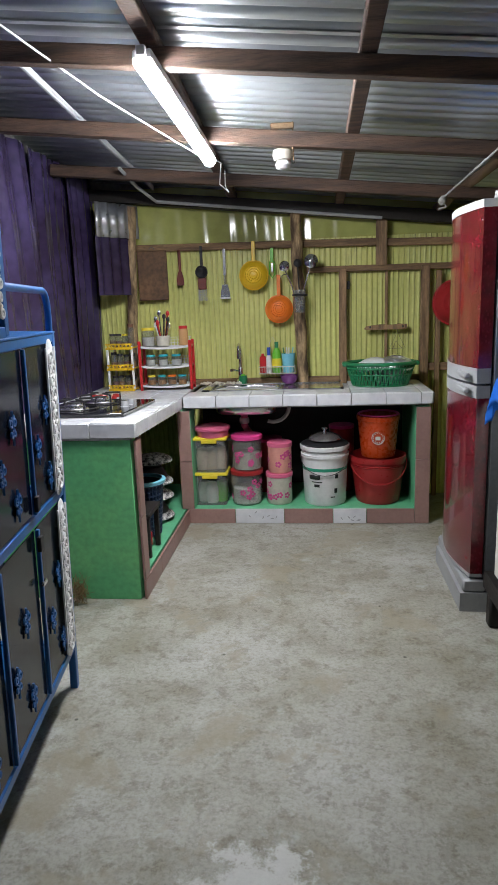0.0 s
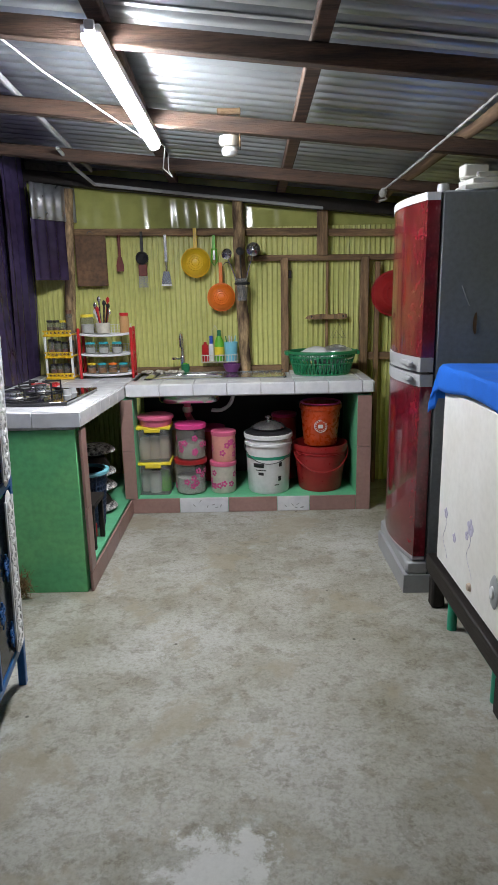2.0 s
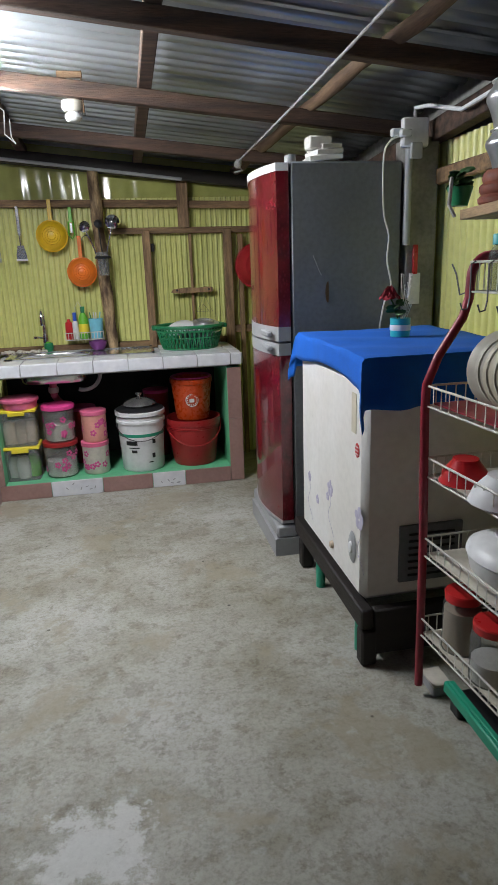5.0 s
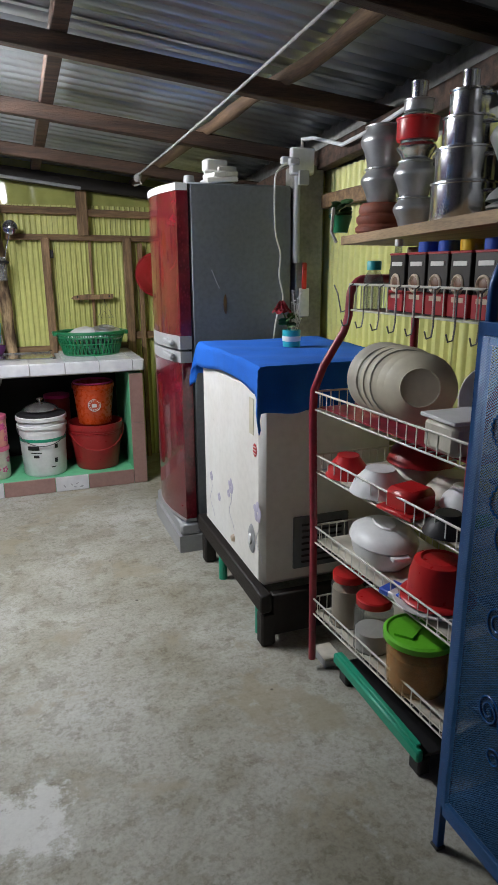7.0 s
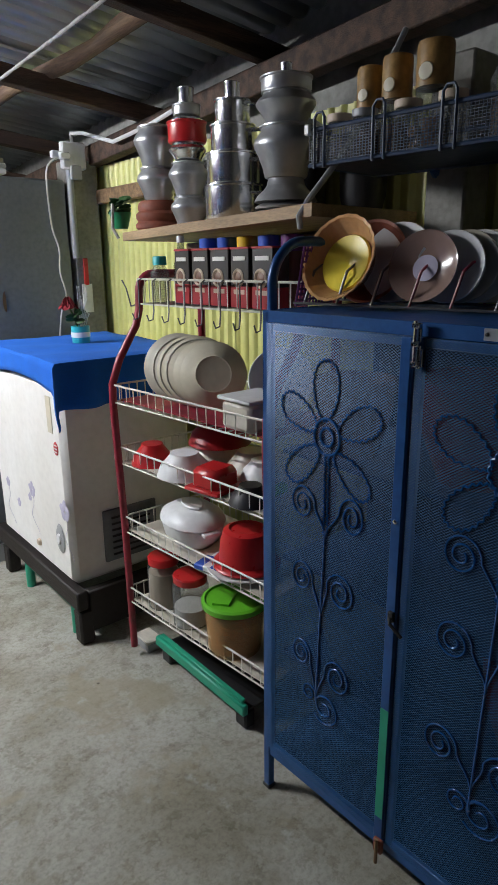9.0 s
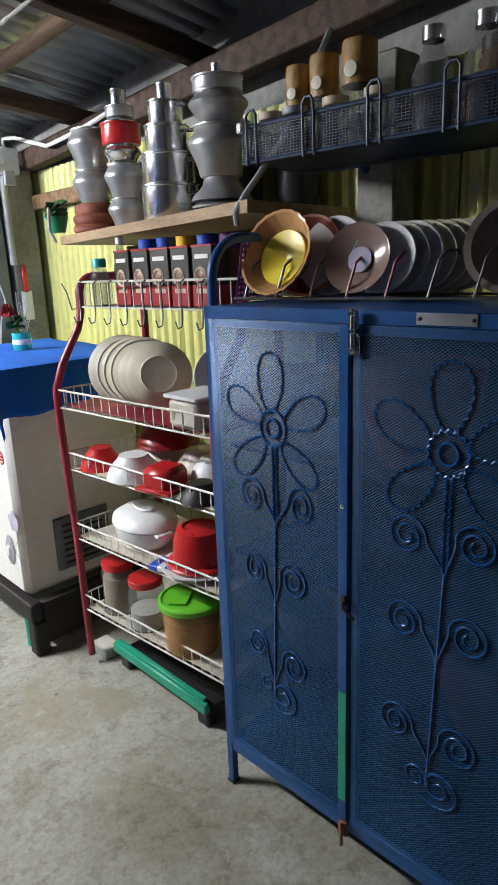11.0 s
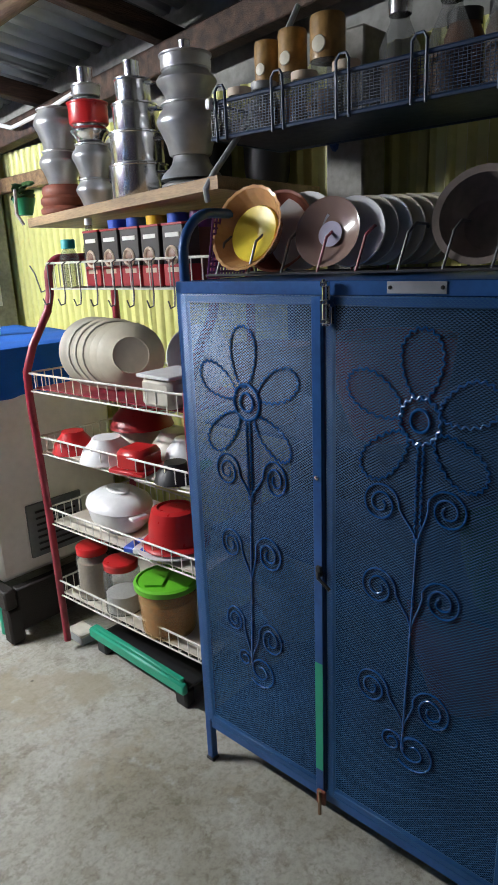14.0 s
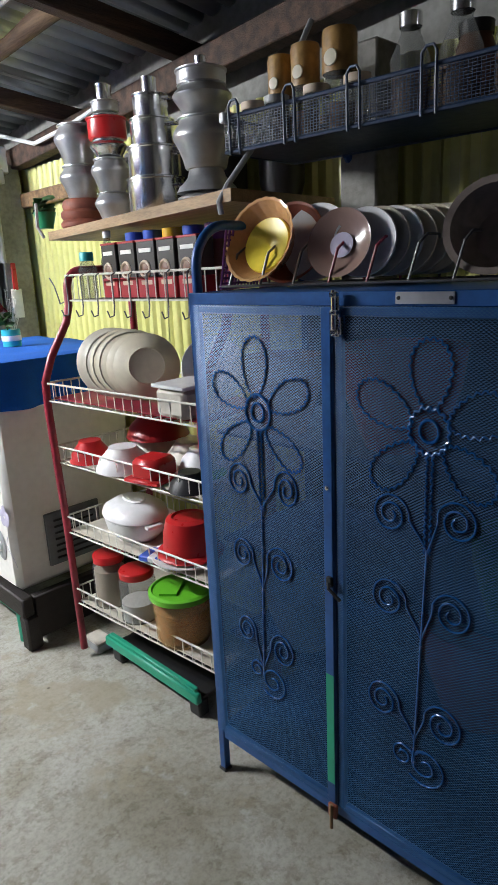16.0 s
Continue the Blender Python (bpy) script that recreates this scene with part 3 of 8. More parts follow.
    part("wall_plate", Shape().bar((1.325, -1.9, roof(1.325, -1.9) - 0.088), (1.325, 4.22, roof(1.325, 4.22) - 0.088), 0.06, 0.083), "beam", we)

    # wall behind the camera: unseen, added and kept pale to bounce fill light
    struct("wall_south", Shape().box((0, -2.0, 1.2), (3.4, 0.08, 2.6), 0.002), "plaster", "unseen plain wall added behind, pale to bounce fill light")

    # posts of concrete
    struct("concrete_post", Shape().box((1.265, 2.67, 0.90), (0.135, 0.135, 1.76), 0.006), "concrete", "square grey concrete post beside the refrigerator")
    struct("concrete_post", Shape().box((1.295, 0.700, 0.90), (0.10, 0.11, 1.76), 0.006), "concrete", "square pale concrete post behind the shelves")

    # roof: beams, rafters, corrugated sheets
    for i, y in enumerate((3.67, 2.92, 2.18, 1.44, 0.70, -0.05, -0.80, -1.55)):
        p0, p1 = (-1.48, y + 0.02, roof(-1.48, y)), (1.50, y - 0.01, roof(1.50, y))
        struct("beam", Shape().bar(p0, p1, 0.05, 0.062), "beam", "dark rough timber roof beam")
    struct("beam", Shape().bar((-1.48, 4.29, roof(-1.48, 4.29) - 0.01), (1.50, 4.27, roof(1.50, 4.27) - 0.01), 0.08, 0.075), "blackwood", "blackened beam on top of the back wall")
    for x in (0.178, -0.505):
        struct("rafter", Shape().bar((x + 0.02, -1.95, roof(x, -1.95) + 0.063), (x - 0.02, 4.34, roof(x, 4.34) + 0.063), 0.055, 0.045), "beam", "dark timber rafter under the roof sheets")
    crook = []
    bend = ((4.3, 0.765), (3.66, 0.812), (2.5, 0.905), (1.9, 0.982), (1.5, 0.985), (0.5, 1.02), (-1.9, 1.06))
    for k in range(34):
        y = 4.3 - 6.2 * k / 33
        q = max(i for i in range(len(bend) - 1) if bend[i][0] >= y - 1e-6)
        (ya, xa), (yb, xb) = bend[q], bend[q + 1]
        x = xa + (xb - xa) * (ya - y) / (ya - yb) + 0.006 * math.sin(k * 1.7)
        crook.append((x, y, roof(x, y) + 0.078))
    struct("rafter", Shape().pipe(crook, [0.027 + 0.003 * math.sin(k * 2.3) for k in range(34)], 12), "pole", "crooked round rafter pole")

    def corrugated(x0, x1, y0, y1, lift):
        n = int(abs(y1 - y0) / 0.0762 * 14)

        def pos(u, v):
            yy, xx = y0 + (y1 - y0) * u, x0 + (x1 - x0) * v
            return (xx, yy, roof(xx, yy) + 0.125 + lift + 0.024 * (0.5 + 0.5 * math.sin(2 * math.pi * yy / 0.0762)) ** 3)
        return Shape().sheet(pos, n, 4)
    s = Shape()
    y = 4.45
    k = 0
    while y > -2.05:
        y1 = y - 0.74
        a = corrugated(-1.58, 1.60, y1 - 0.05, y, 0.004 * (k % 2))
        s.add(a.v, a.f)
        y, k = y1, k + 1
    struct("ceiling", s, "galv", "corrugated galvanised roof sheets seen from below", 0.001)
    struct("roof_edge", Shape().bar((-1.06, -1.9, roof(-1.06, -1.9) + 0.066), (-1.02, 4.2, roof(-1.03, 4.2) + 0.066), 0.016, 0.028), "greyp", "pale batten below the roof sheets")
    # conduit on the back beam
    c = [(-1.04, 3.55, roof(-1.04, 3.55) + 0.03), (-1.05, 3.9, roof(-1.05, 3.9) + 0.02), (-1.0, 4.18, roof(-1.0, 4.18) - 0.005), (0.42, 4.22, roof(0.42, 4.22) - 0.012)]
    struct("conduit", Shape().pipe(c, 0.010, 8), "greyp", "thin grey plastic conduit pipe along the roof")


setting()


# ---- kitchen counter ----
def counter():
    t = thing("kitchen_counter", "L-shaped masonry kitchen counter, green walls and white tiled top", "counter")
    k = 0.038
    rise = Matrix(((1, 0, 0, 0), (0, 1, 0, 0), (0, -k, 1, k * 3.705), (0, 0, 0, 1)))   # the side arm climbs towards its end
    # carcass: mint plaster plinth and end walls
    part("plinth", Shape().box((-0.07, 4.02, 0.047), (1.45, 0.60, 0.094), 0.002), "mint", t, "mint green painted shelf floor")
    part("plinth", Shape().box((-1.15, 3.49, 0.0465), (0.66, 1.60, 0.093), 0.002), "mint", t, "mint green painted shelf floor")
    part("end_wall", Shape().box((-1.152, 2.70, 0.380), (0.656, 0.08, 0.760), 0.003), "green", t, "bright green plastered end wall")
    part("end_wall", Shape().box((0.615, 4.015, 0.36), (0.08, 0.59, 0.72), 0.003), "mint", t)
    part("pillar", Shape().box((-0.80, 3.79, 0.40), (0.07, 0.14, 0.63), 0.003), "mint", t)
    # near-black sheet before the lime wall, painting the shade under the worktop
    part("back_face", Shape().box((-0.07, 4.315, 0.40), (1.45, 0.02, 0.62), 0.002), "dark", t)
    part("slab", Shape().box((-0.065, 4.02, 0.755), (1.44, 0.58, 0.066), 0.002), "grout", t, "grey mortar bed of the worktop")
    part("slab", Shape().box((-1.15, 3.18, 0.755), (0.66, 1.05, 0.066), 0.002, rise).box((-1.15, 4.005, 0.755), (0.66, 0.59, 0.066), 0.002), "grout", t)
    # top tiles in a 20 cm grid
    g = 0.004
    for i in range(8):
        x0, x1 = -0.80 + 0.2 * i, min(-0.80 + 0.2 * (i + 1), 0.665)
        if x1 - x0 < 0.02:
            continue
        for y0, y1 in ((3.703, 3.90), (3.90, 4.10), (4.10, 4.30)):
            if -0.73 < (x0 + x1) / 2 < 0.16 and y0 > 3.8:
                continue
            part("tile", Shape().box(((x0 + x1) / 2, (y0 + y1) / 2, 0.795), (x1 - x0 - g, y1 - y0 - g, 0.014), 0.0015), "marble", t)
        part("edge_tile", Shape().box(((x0 + x1) / 2, 3.698, 0.766), (x1 - x0 - g, 0.012, 0.064), 0.0015), "marble", t)
    for k in range(9):
        y0, y1 = max(2.655, 2.63 + 0.2 * k), min(2.63 + 0.2 * (k + 1), 4.30)
        for x0, x1 in ((-1.48, -1.40), (-1.40, -1.20), (-1.20, -1.00), (-1.00, -0.803)):
            part("tile", Shape().box(((x0 + x1) / 2, (y0 + y1) / 2, 0.795), (x1 - x0 - g, y1 - y0 - g, 0.014), 0.0015, rise if y1 < 3.75 else None), "marble", t)
        if y1 < 3.72:
            part("edge_tile", Shape().box((-0.798, (y0 + y1) / 2, 0.766), (0.012, y1 - y0 - g, 0.064), 0.0015, rise), "marble", t)
    for x0, x1 in ((-1.48, -1.40), (-1.40, -1.20), (-1.20, -1.00), (-1.00, -0.792)):
        part("edge_tile", Shape().box(((x0 + x1) / 2, 2.65, 0.766), (x1 - x0 - g, 0.012, 0.064), 0.0015, rise), "marble", t)
    part("edge_tile", Shape().box((0.668, 4.0, 0.766), (0.012, 0.59, 0.064), 0.0015), "marble", t)
    # pink facing tiles with two white ones in the plinth
    for x0, x1, m in ((-0.80, -0.51, "pink"), (-0.51, -0.21, "marble"), (-0.21, 0.09, "pink"), (0.09, 0.29, "marble"), (0.29, 0.575, "pink")):
        ft = part("facing_tile", Shape().box(((x0 + x1) / 2, 3.713, 0.048), (x1 - x0 - 0.003, 0.012, 0.092), 0.0015), m, t)
        if m == "marble":
            rg = random.Random(int(x0 * 100))
            for k in range(6):
                cx, cz, a = rg.uniform(x0 + 0.03, x1 - 0.03), rg.uniform(0.02, 0.075), rg.uniform(-70, 70)
                part("leaf_mark", Shape().lathe([(0, 0.001), (0.005, 0.0008), (0.006, 0)], 8, pose(cx, 3.7068, cz, 90, 0, 0) @ pose(0, 0, 0, 0, 0, a), sx=1.9, sy=0.55), "greyp", ft)
    for z0, z1 in ((0.002, 0.40), (0.40, 0.713)):
        part("facing_tile", Shape().box((0.618, 3.713, (z0 + z1) / 2), (0.084, 0.012, z1 - z0 - 0.002), 0.0015), "pink", t)
    for z0, z1 in ((0.095, 0.40), (0.40, 0.713)):
        part("facing_tile", Shape().box((-0.805, 3.713, (z0 + z1) / 2), (0.075, 0.012, z1 - z0 - 0.002), 0.0015), "pink", t)
        part("facing_tile", Shape().box((-0.803, 2.70, (z0 + z1 + 0.045 * (z1 > 0.5)) / 2), (0.012, 0.078, z1 - z0 + 0.045 * (z1 > 0.5) - 0.002), 0.0015), "pink", t)
    for y0, y1 in ((2.66, 2.96), (2.96, 3.26), (3.26, 3.56), (3.56, 3.71)):
        part("facing_tile", Shape().box((-0.803, (y0 + y1) / 2, 0.048), (0.012, y1 - y0 - 0.003, 0.092), 0.0015), "pink", t)


counter()


# ---- large things ----
def door_material():
    """Dark red lacquer with a fine pattern of leaves."""
    m = mat("red_patterned_lacquer", (0.17, 0.008, 0.017), 0.16, vary=0.35, scale=14, fine=26, bump=0.02, coat=0.6, second=(0.09, 0.004, 0.01))
    n, l = m.node_tree.nodes, m.node_tree.links
    bsdf = n["Principled BSDF"]
    src = bsdf.inputs["Base Color"].links[0].from_socket
    co = n.new("ShaderNodeTexCoord")
    v = n.new("ShaderNodeTexVoronoi")
    v.feature = "SMOOTH_F1"
    v.inputs["Scale"].default_value, v.inputs["Smoothness"].default_value = 80, 0.2
    mp = n.new("ShaderNodeMapping")
    mp.inputs["Scale"].default_value, mp.inputs["Rotation"].default_value = (1, 1, 0.62), (0.7, 0.3, 0.2)
    l.new(co.outputs["Object"], mp.inputs[0]), l.new(mp.outputs[0], v.inputs["Vector"])
    r = n.new("ShaderNodeValToRGB")
    r.color_ramp.elements[0].position, r.color_ramp.elements[1].position = 0.26, 0.40
    r.color_ramp.elements[0].color, r.color_ramp.elements[1].color = (0.28, 0.28, 0.28, 1), (0, 0, 0, 1)
    l.new(v.outputs["Distance"], r.inputs[0])
    x = n.new("ShaderNodeMix")
    x.data_type = "RGBA"
    x.inputs[7].default_value = (0.27, 0.030, 0.050, 1)
    l.new(r.outputs[0], x.inputs[0]), l.new(src, x.inputs[6]), l.new(x.outputs[2], bsdf.inputs["Base Color"])
    return m


M["fridgered"] = door_material()


def refrigerator():
    t = thing("refrigerator", "tall two-door refrigerator with red patterned doors and charcoal sides", "refrigerator", (0.69, 2.60, 0), 0)
    W = 0.56
    part("body", Shape().box((0.245, W / 2, 0.88), (0.475, W, 1.62), 0.008), "charcoal", t, "charcoal painted steel body")

    def door(z0, z1, mname):
        out = [(0.0, 0.0)] + [(-0.04 - 0.055 * math.sin(math.pi * (0.06 + 0.88 * k / 16)), W * k / 16) for k in range(17)] + [(0.0, W)]
        return Shape().slab([(x, y) for x, y in out], z0, z1)
    d1 = part("upper_door", door(1.045, 1.655, 0), "fridgered", t, "glossy dark red door with leaf pattern")
    d2 = part("lower_door", door(0.17, 0.955, 0), "fridgered", t, "glossy dark red door with leaf pattern")
    for z0, z1, p in ((1.655, 1.685, d1), (0.985, 1.045, d1), (0.925, 0.975, d2), (0.155, 0.168, d2)):
        out = [(0.0, -0.001)] + [(-0.043 - 0.055 * math.sin(math.pi * (0.06 + 0.88 * k / 16)), (W + 0.002) * k / 16 - 0.001) for k in range(17)] + [(0.0, W + 0.001)]
        part("trim_band", Shape().slab(out, z0, z1), "white" if z0 > 1.5 else "greyp", p, "silver grey plastic band")
    part("handle", Shape().box((-0.085, 0.10, 1.015), (0.022, 0.15, 0.022), 0.006), "greyp", d1, "pale grip handle")
    part("handle", Shape().box((-0.085, 0.10, 0.955), (0.022, 0.15, 0.022), 0.006), "greyp", d2, "pale grip handle")
    part("gasket", Shape().box((0.001, W / 2, 0.91), (0.012, W - 0.02, 1.48), 0.002), "black", t)
    part("base_foot", Shape().slab([(-0.09, -0.01), (-0.09, W - 0.02), (0.03, W), (0.03, -0.01)], 0.0, 0.085).box((-0.03, 0.27, 0.115), (0.10, 0.55, 0.06), 0.01), "greyp", t, "grey plastic front foot")
    part("rear_foot", Shape().box((0.30, W / 2, 0.035), (0.34, W - 0.04, 0.068), 0.004), "black", t)
    part("hinge_cap", Shape().lathe([(0.0, 0.035), (0.022, 0.03), (0.025, 0.0)], 14, pose(0.02, 0.045, 1.688)), "greyp", t)
    # scratch and stain on the side
    part("scratch", Shape().pipe([(0.10, -0.001, 1.33), (0.125, -0.001, 1.27), (0.135, -0.001, 1.25)], 0.0022, 5), "greyp", t)
    part("stain", Shape().lathe([(0.0, 0.001), (0.02, 0.0008), (0.03, 0.0)], 12, pose(0.165, -0.0005, 1.18, 90, 0, 30), sx=0.6, sy=1.5), "brown", t, "small brown stain")
    # folded papers on top
    p = thing("paper_stack", "crumpled white paper stack lying on the refrigerator", "paper", (0.85, 2.66, 1.692))
    for k in range(3):
        part("sheet", Shape().box((0.02 * k, 0.02 * k, 0.012 + 0.024 * k), (0.14 - 0.02 * k, 0.12, 0.022), 0.004, pose(0, 0, 0, 0, -4, 9 * k)), "paper", p)
    part("sheet", Shape().box((-0.01, 0.02, 0.075), (0.10, 0.06, 0.05), 0.006, pose(0, 0, 0, 0, 0, 8)), "paper", p)


refrigerator()


def freezer():
    y0, y1, x0, x1, z0, z1 = 1.755, 2.47, 0.698, 1.22, 0.215, 1.028
    t = thing("chest_freezer", "old white chest freezer with faded flower print", "freezer", (x0, y0, 0))
    L, D = y1 - y0, x1 - x0
    part("body", Shape().box((D / 2, L / 2, (z0 + z1 - 0.07) / 2), (D, L, z1 - z0 - 0.07), 0.022), "enamel", t, "yellowed white enamel body")
    part("lid", Shape().box((D / 2, L / 2, z1 - 0.03), (D + 0.015, L + 0.015, 0.06), 0.015), "enamel", t)
    vent = part("vent", Shape().box((0.235, -0.004, 0.375), (0.22, 0.012, 0.20), 0.006), "charcoal", t, "dark slotted motor vent")
    for k in range(7):
        part("slot", Shape().box((0.235, -0.012, 0.30 + 0.024 * k), (0.16, 0.006, 0.007), 0.001), "black", vent)
    lock = part("drain_plate", Shape().lathe([(0, 0.006), (0.028, 0.005), (0.034, 0.0)], 20, pose(-0.002, 0.085, 0.378, 0, -90, 0), sx=1.7, sy=1.0), "greyp", t, "grey oval plate")
    part("drain_cap", Shape().lathe([(0, 0.012), (0.013, 0.011), (0.016, 0.004)], 16, pose(-0.002, 0.085, 0.378, 0, -90, 0), sx=1.4), "white", lock)
    part("knob", Shape().lathe([(0, 0.012), (0.012, 0.01), (0.016, 0.0)], 14, pose(-0.001, 0.30, 0.29, 0, -90, 0)), "tan", t)
    # printed flowers
    for y, z, r, m in ((0.60, 0.46, 0.018, "lilac"), (0.49, 0.40, 0.016, "lilac"), (0.33, 0.50, 0.026, "lilac"), (0.36, 0.46, 0.014, "lilac"), (0.03, 0.50, 0.032, "lilac")):
        s = Shape()
        for k in range(5):
            a = radians(72 * k + 20)
            s.lathe([(0, 0.0012), (r * 0.42, 0.001), (r * 0.5, 0.0)], 10, pose(-0.0008, y + r * 0.7 * math.cos(a), z + r * 0.7 * math.sin(a), 0, -90, 0) @ pose(0, 0, 0, 0, 0, 72 * k), sx=1.0, sy=1.3)
        part("flower_print", s, m, t, "faded lilac flower print")
    for k, (ya, za) in enumerate(((0.60, 0.46), (0.33, 0.50), (0.02, 0.50))):
        part("stem_print", Shape().pipe([(-0.001, ya - 0.005 * j * math.sin(j), za - 0.022 * j) for j in range(9)], 0.0008, 4), "lilac", t)
    part("sticker", Shape().box((-0.001, 0.085, 0.84), (0.003, 0.040, 0.13), 0.001), "cream", t, "torn pale sticker")
    tag = part("sticker", Shape().lathe([(0, 0.002), (0.018, 0.0015), (0.019, 0)], 14, pose(-0.001, 0.052, 0.725, 0, -90, 0), sx=1.3), "red", t, "small red and white striped sticker")
    for k in range(3):
        part("stripe", Shape().box((-0.0034, 0.052, 0.713 + 0.012 * k), (0.001, 0.028, 0.004), 0.0003), "paper", tag)

    c = thing("wooden_cradle", "dark wooden frame on green legs under the freezer", "stand", (x0, y0, 0))
    for x in (0.004, D - 0.02):
        part("runner", Shape().box((x, L / 2 + 0.01, 0.176), (0.045, L + 0.12, 0.074), 0.006), "blackwood", c)
    for y, h in ((-0.025, 0.165), (L / 2, 0.07), (L + 0.03, 0.07)):
        part("crosspiece", Shape().box((D / 2 - 0.008, y, 0.205 - h / 2), (D - 0.075, 0.04, h), 0.006), "blackwood", c)
    for x in (-0.006, D - 0.05):
        for y in (-0.02, L - 0.0):
            part("block", Shape().box((x + 0.02, y, 0.068), (0.055, 0.055, 0.134), 0.008), "blackwood", c)
    for x, y in ((0.02, 0.06), (0.02, 0.52), (D - 0.05, 0.06), (D - 0.05, 0.52)):
        part("leg", Shape().lathe([(0.0, 0.0), (0.019, 0.0), (0.019, 0.138), (0, 0.138)], 14, pose(x, y, 0)), "seagreen", c, "green painted pipe leg")
    part("stretcher", Shape().pipe([(0.02, 0.06, 0.10), (0.02, 0.52, 0.10)], 0.009, 8), "seagreen", c)

    # cloth over the lid with a fold hanging at the corner
    def cloth(u, v):
        # u along y (0 near end), v across from the front drop to the back
        y = y0 - 0.14 + (L + 0.28) * u
        s = v * (D + 0.13)
        drop = 0.085
        if s < drop:
            hang = drop - s
            x, z = x0 - 0.016 - 0.005 * math.sin(u * 17) * hang / drop, z1 + 0.004 - hang
        else:
            x, z = x0 - 0.012 + s - drop, z1 + 0.004
        over = 0.0
        if y < y0 - 0.012:
            over = (y0 - 0.012) - y
            y = y0 - 0.020 - 0.16 * over * (1 + math.sin(v * 24 + 0.8))
            z -= over * 1.25
        elif y > y1 + 0.012:
            over = y - (y1 + 0.012)
            y = y1 + 0.014 + 0.2 * over
            z -= over * 1.1
        if over and s < drop:
            hang = drop - s
            z = z1 + 0.004 - 1.15 * math.hypot(hang, 1.25 * over)
            k = min(hang, over)
            x -= 0.30 * k
            y += (-0.45 if u < 0.5 else 0.45) * k
        z += 0.0022 * math.sin(u * 23 + v * 7) * (1 if s > drop and not over else 0)
        if s < drop + 0.02:
            z -= 0.012 * math.sin(u * 9 + 0.6) * (drop + 0.02 - s) / drop
        return (x, y, z)
    ob = part("tablecloth", Shape().sheet(cloth, 64, 44), "cloth", None, "bright blue cloth draped over the chest freezer", 0.002)
    tagged(ob, "", "cloth")

    v = thing("flower_pot", "small green and white pot with a red artificial rose", "vase", (0.981, 2.150, 1.035))
    part("pot", Shape().lathe([(0, 0), (0.034, 0), (0.036, 0.03), (0.036, 0.065), (0.030, 0.065), (0.028, 0.02), (0, 0.02)], 24), "teal", v)
    part("pot_band", Shape().lathe([(0.0365, 0.022), (0.0372, 0.024), (0.0372, 0.040), (0.0365, 0.042)], 24), "white", v)
    part("stem", Shape().pipe([(0, 0, 0.02), (-0.012, 0.012, 0.09), (-0.03, 0.02, 0.135)], 0.003, 6), "leaf", v)
    rose = Shape()
    rg = random.Random(5)
    for k in range(22):
        a, rad = 2.4 * k, 0.003 + 0.0011 * k
        m = pose(-0.034 + rad * math.cos(a), 0.022 + rad * math.sin(a), 0.160 - 0.0011 * k, 0, 0, math.degrees(a)) @ pose(0, 0, 0, 0, 78 - 1.6 * k, 0)
        rose.lathe([(0.0, 0.004), (0.010, 0.002), (0.0165, 0.006), (0.0170, 0.0065), (0.010, 0.003), (0.0, 0.005)], 10, m, sx=1.15)
    part("rose", rose, "petal", v, "dark red cloth rose")
    fil = Shape()
    for k in range(26):
        a, h = rg.uniform(0, 6.28), rg.uniform(0.09, 0.22)
        q = (0.03 + 0.045 * math.cos(a) * h * 4 * 0.4, 0.02 + 0.04 * math.sin(a), h)
        fil.pipe([(0, 0, 0.04), ((q[0]) * 0.6, q[1] * 0.6, h * 0.6), q], 0.0009, 4)
        fil.lathe([(0, -0.003), (0.004, 0), (0, 0.003)], 6, pose(*q))
    part("filler_sprig", fil, "paper", v, "pale sprig of filler flowers")
    lf = Shape()
    for k in range(7):
        a = rg.uniform(0, 360)
        lf.lathe([(0, 0.0), (0.012, 0.002), (0.016, 0.0)], 8, pose(-0.01, 0.01, 0.085 + 0.006 * k, 40, 0, a) @ pose(0.018, 0, 0), sx=1.5)
    part("leaves", lf, "leaf", v)


freezer()


def scroll_rod(stem, c, rx, rz, sgn, y, turns=2.1):
    """A rod that leaves the stem, rises to one side and curls inwards; sgn 1 to the right, -1 to the left."""
    a0 = 165 if sgn > 0 else 15
    sp = spiral((0, y, 0), 1.0, 0.20, a0, -turns * sgn, 46)
    sp = [(c[0] + rx * p[0], y, c[1] + rz * p[2]) for p in sp]
    p0, p3 = Vector((stem[0], y, stem[1])), Vector(sp[0])
    p1, p2 = Vector((stem[0] + sgn * 0.006, y, stem[1] + 0.03)), p3 - Vector((-0.006 * sgn, 0, 0.02))
    lead = [tuple(p0 * (1 - s) ** 3 + p1 * (3 * s * (1 - s) ** 2) + p2 * (3 * s * s * (1 - s)) + p3 * s ** 3) for s in (0, 0.2, 0.4, 0.6, 0.8)]
    return Shape().pipe(lead + sp, 0.0021, 6)


def wavy_petal(base, tip, hw, y, waves=22):
    """A leaf-shaped loop of crimped rod between base and tip."""
    b, t_ = Vector((base[0], base[1])), Vector((tip[0], tip[1]))
    ax = t_ - b
    ln = ax.length
    ax.normalize()
    nx = Vector((-ax.y, ax.x))
    pts = []
    for j in range(221):
        a = 2 * math.pi * j / 220
        q = 0.5 - 0.5 * math.cos(a)
        wid = hw * math.sin(a) * (0.62 + 0.38 * q) * 1.12
        wob = 0.0026 * math.sin(a * waves)
        p = b + ax * (ln * q - wob * math.cos(a)) + nx * (wid + wob * math.sin(a))
        pts.append((p.x, y, p.y))
    return Shape().pipe(pts, 0.0017, 5)


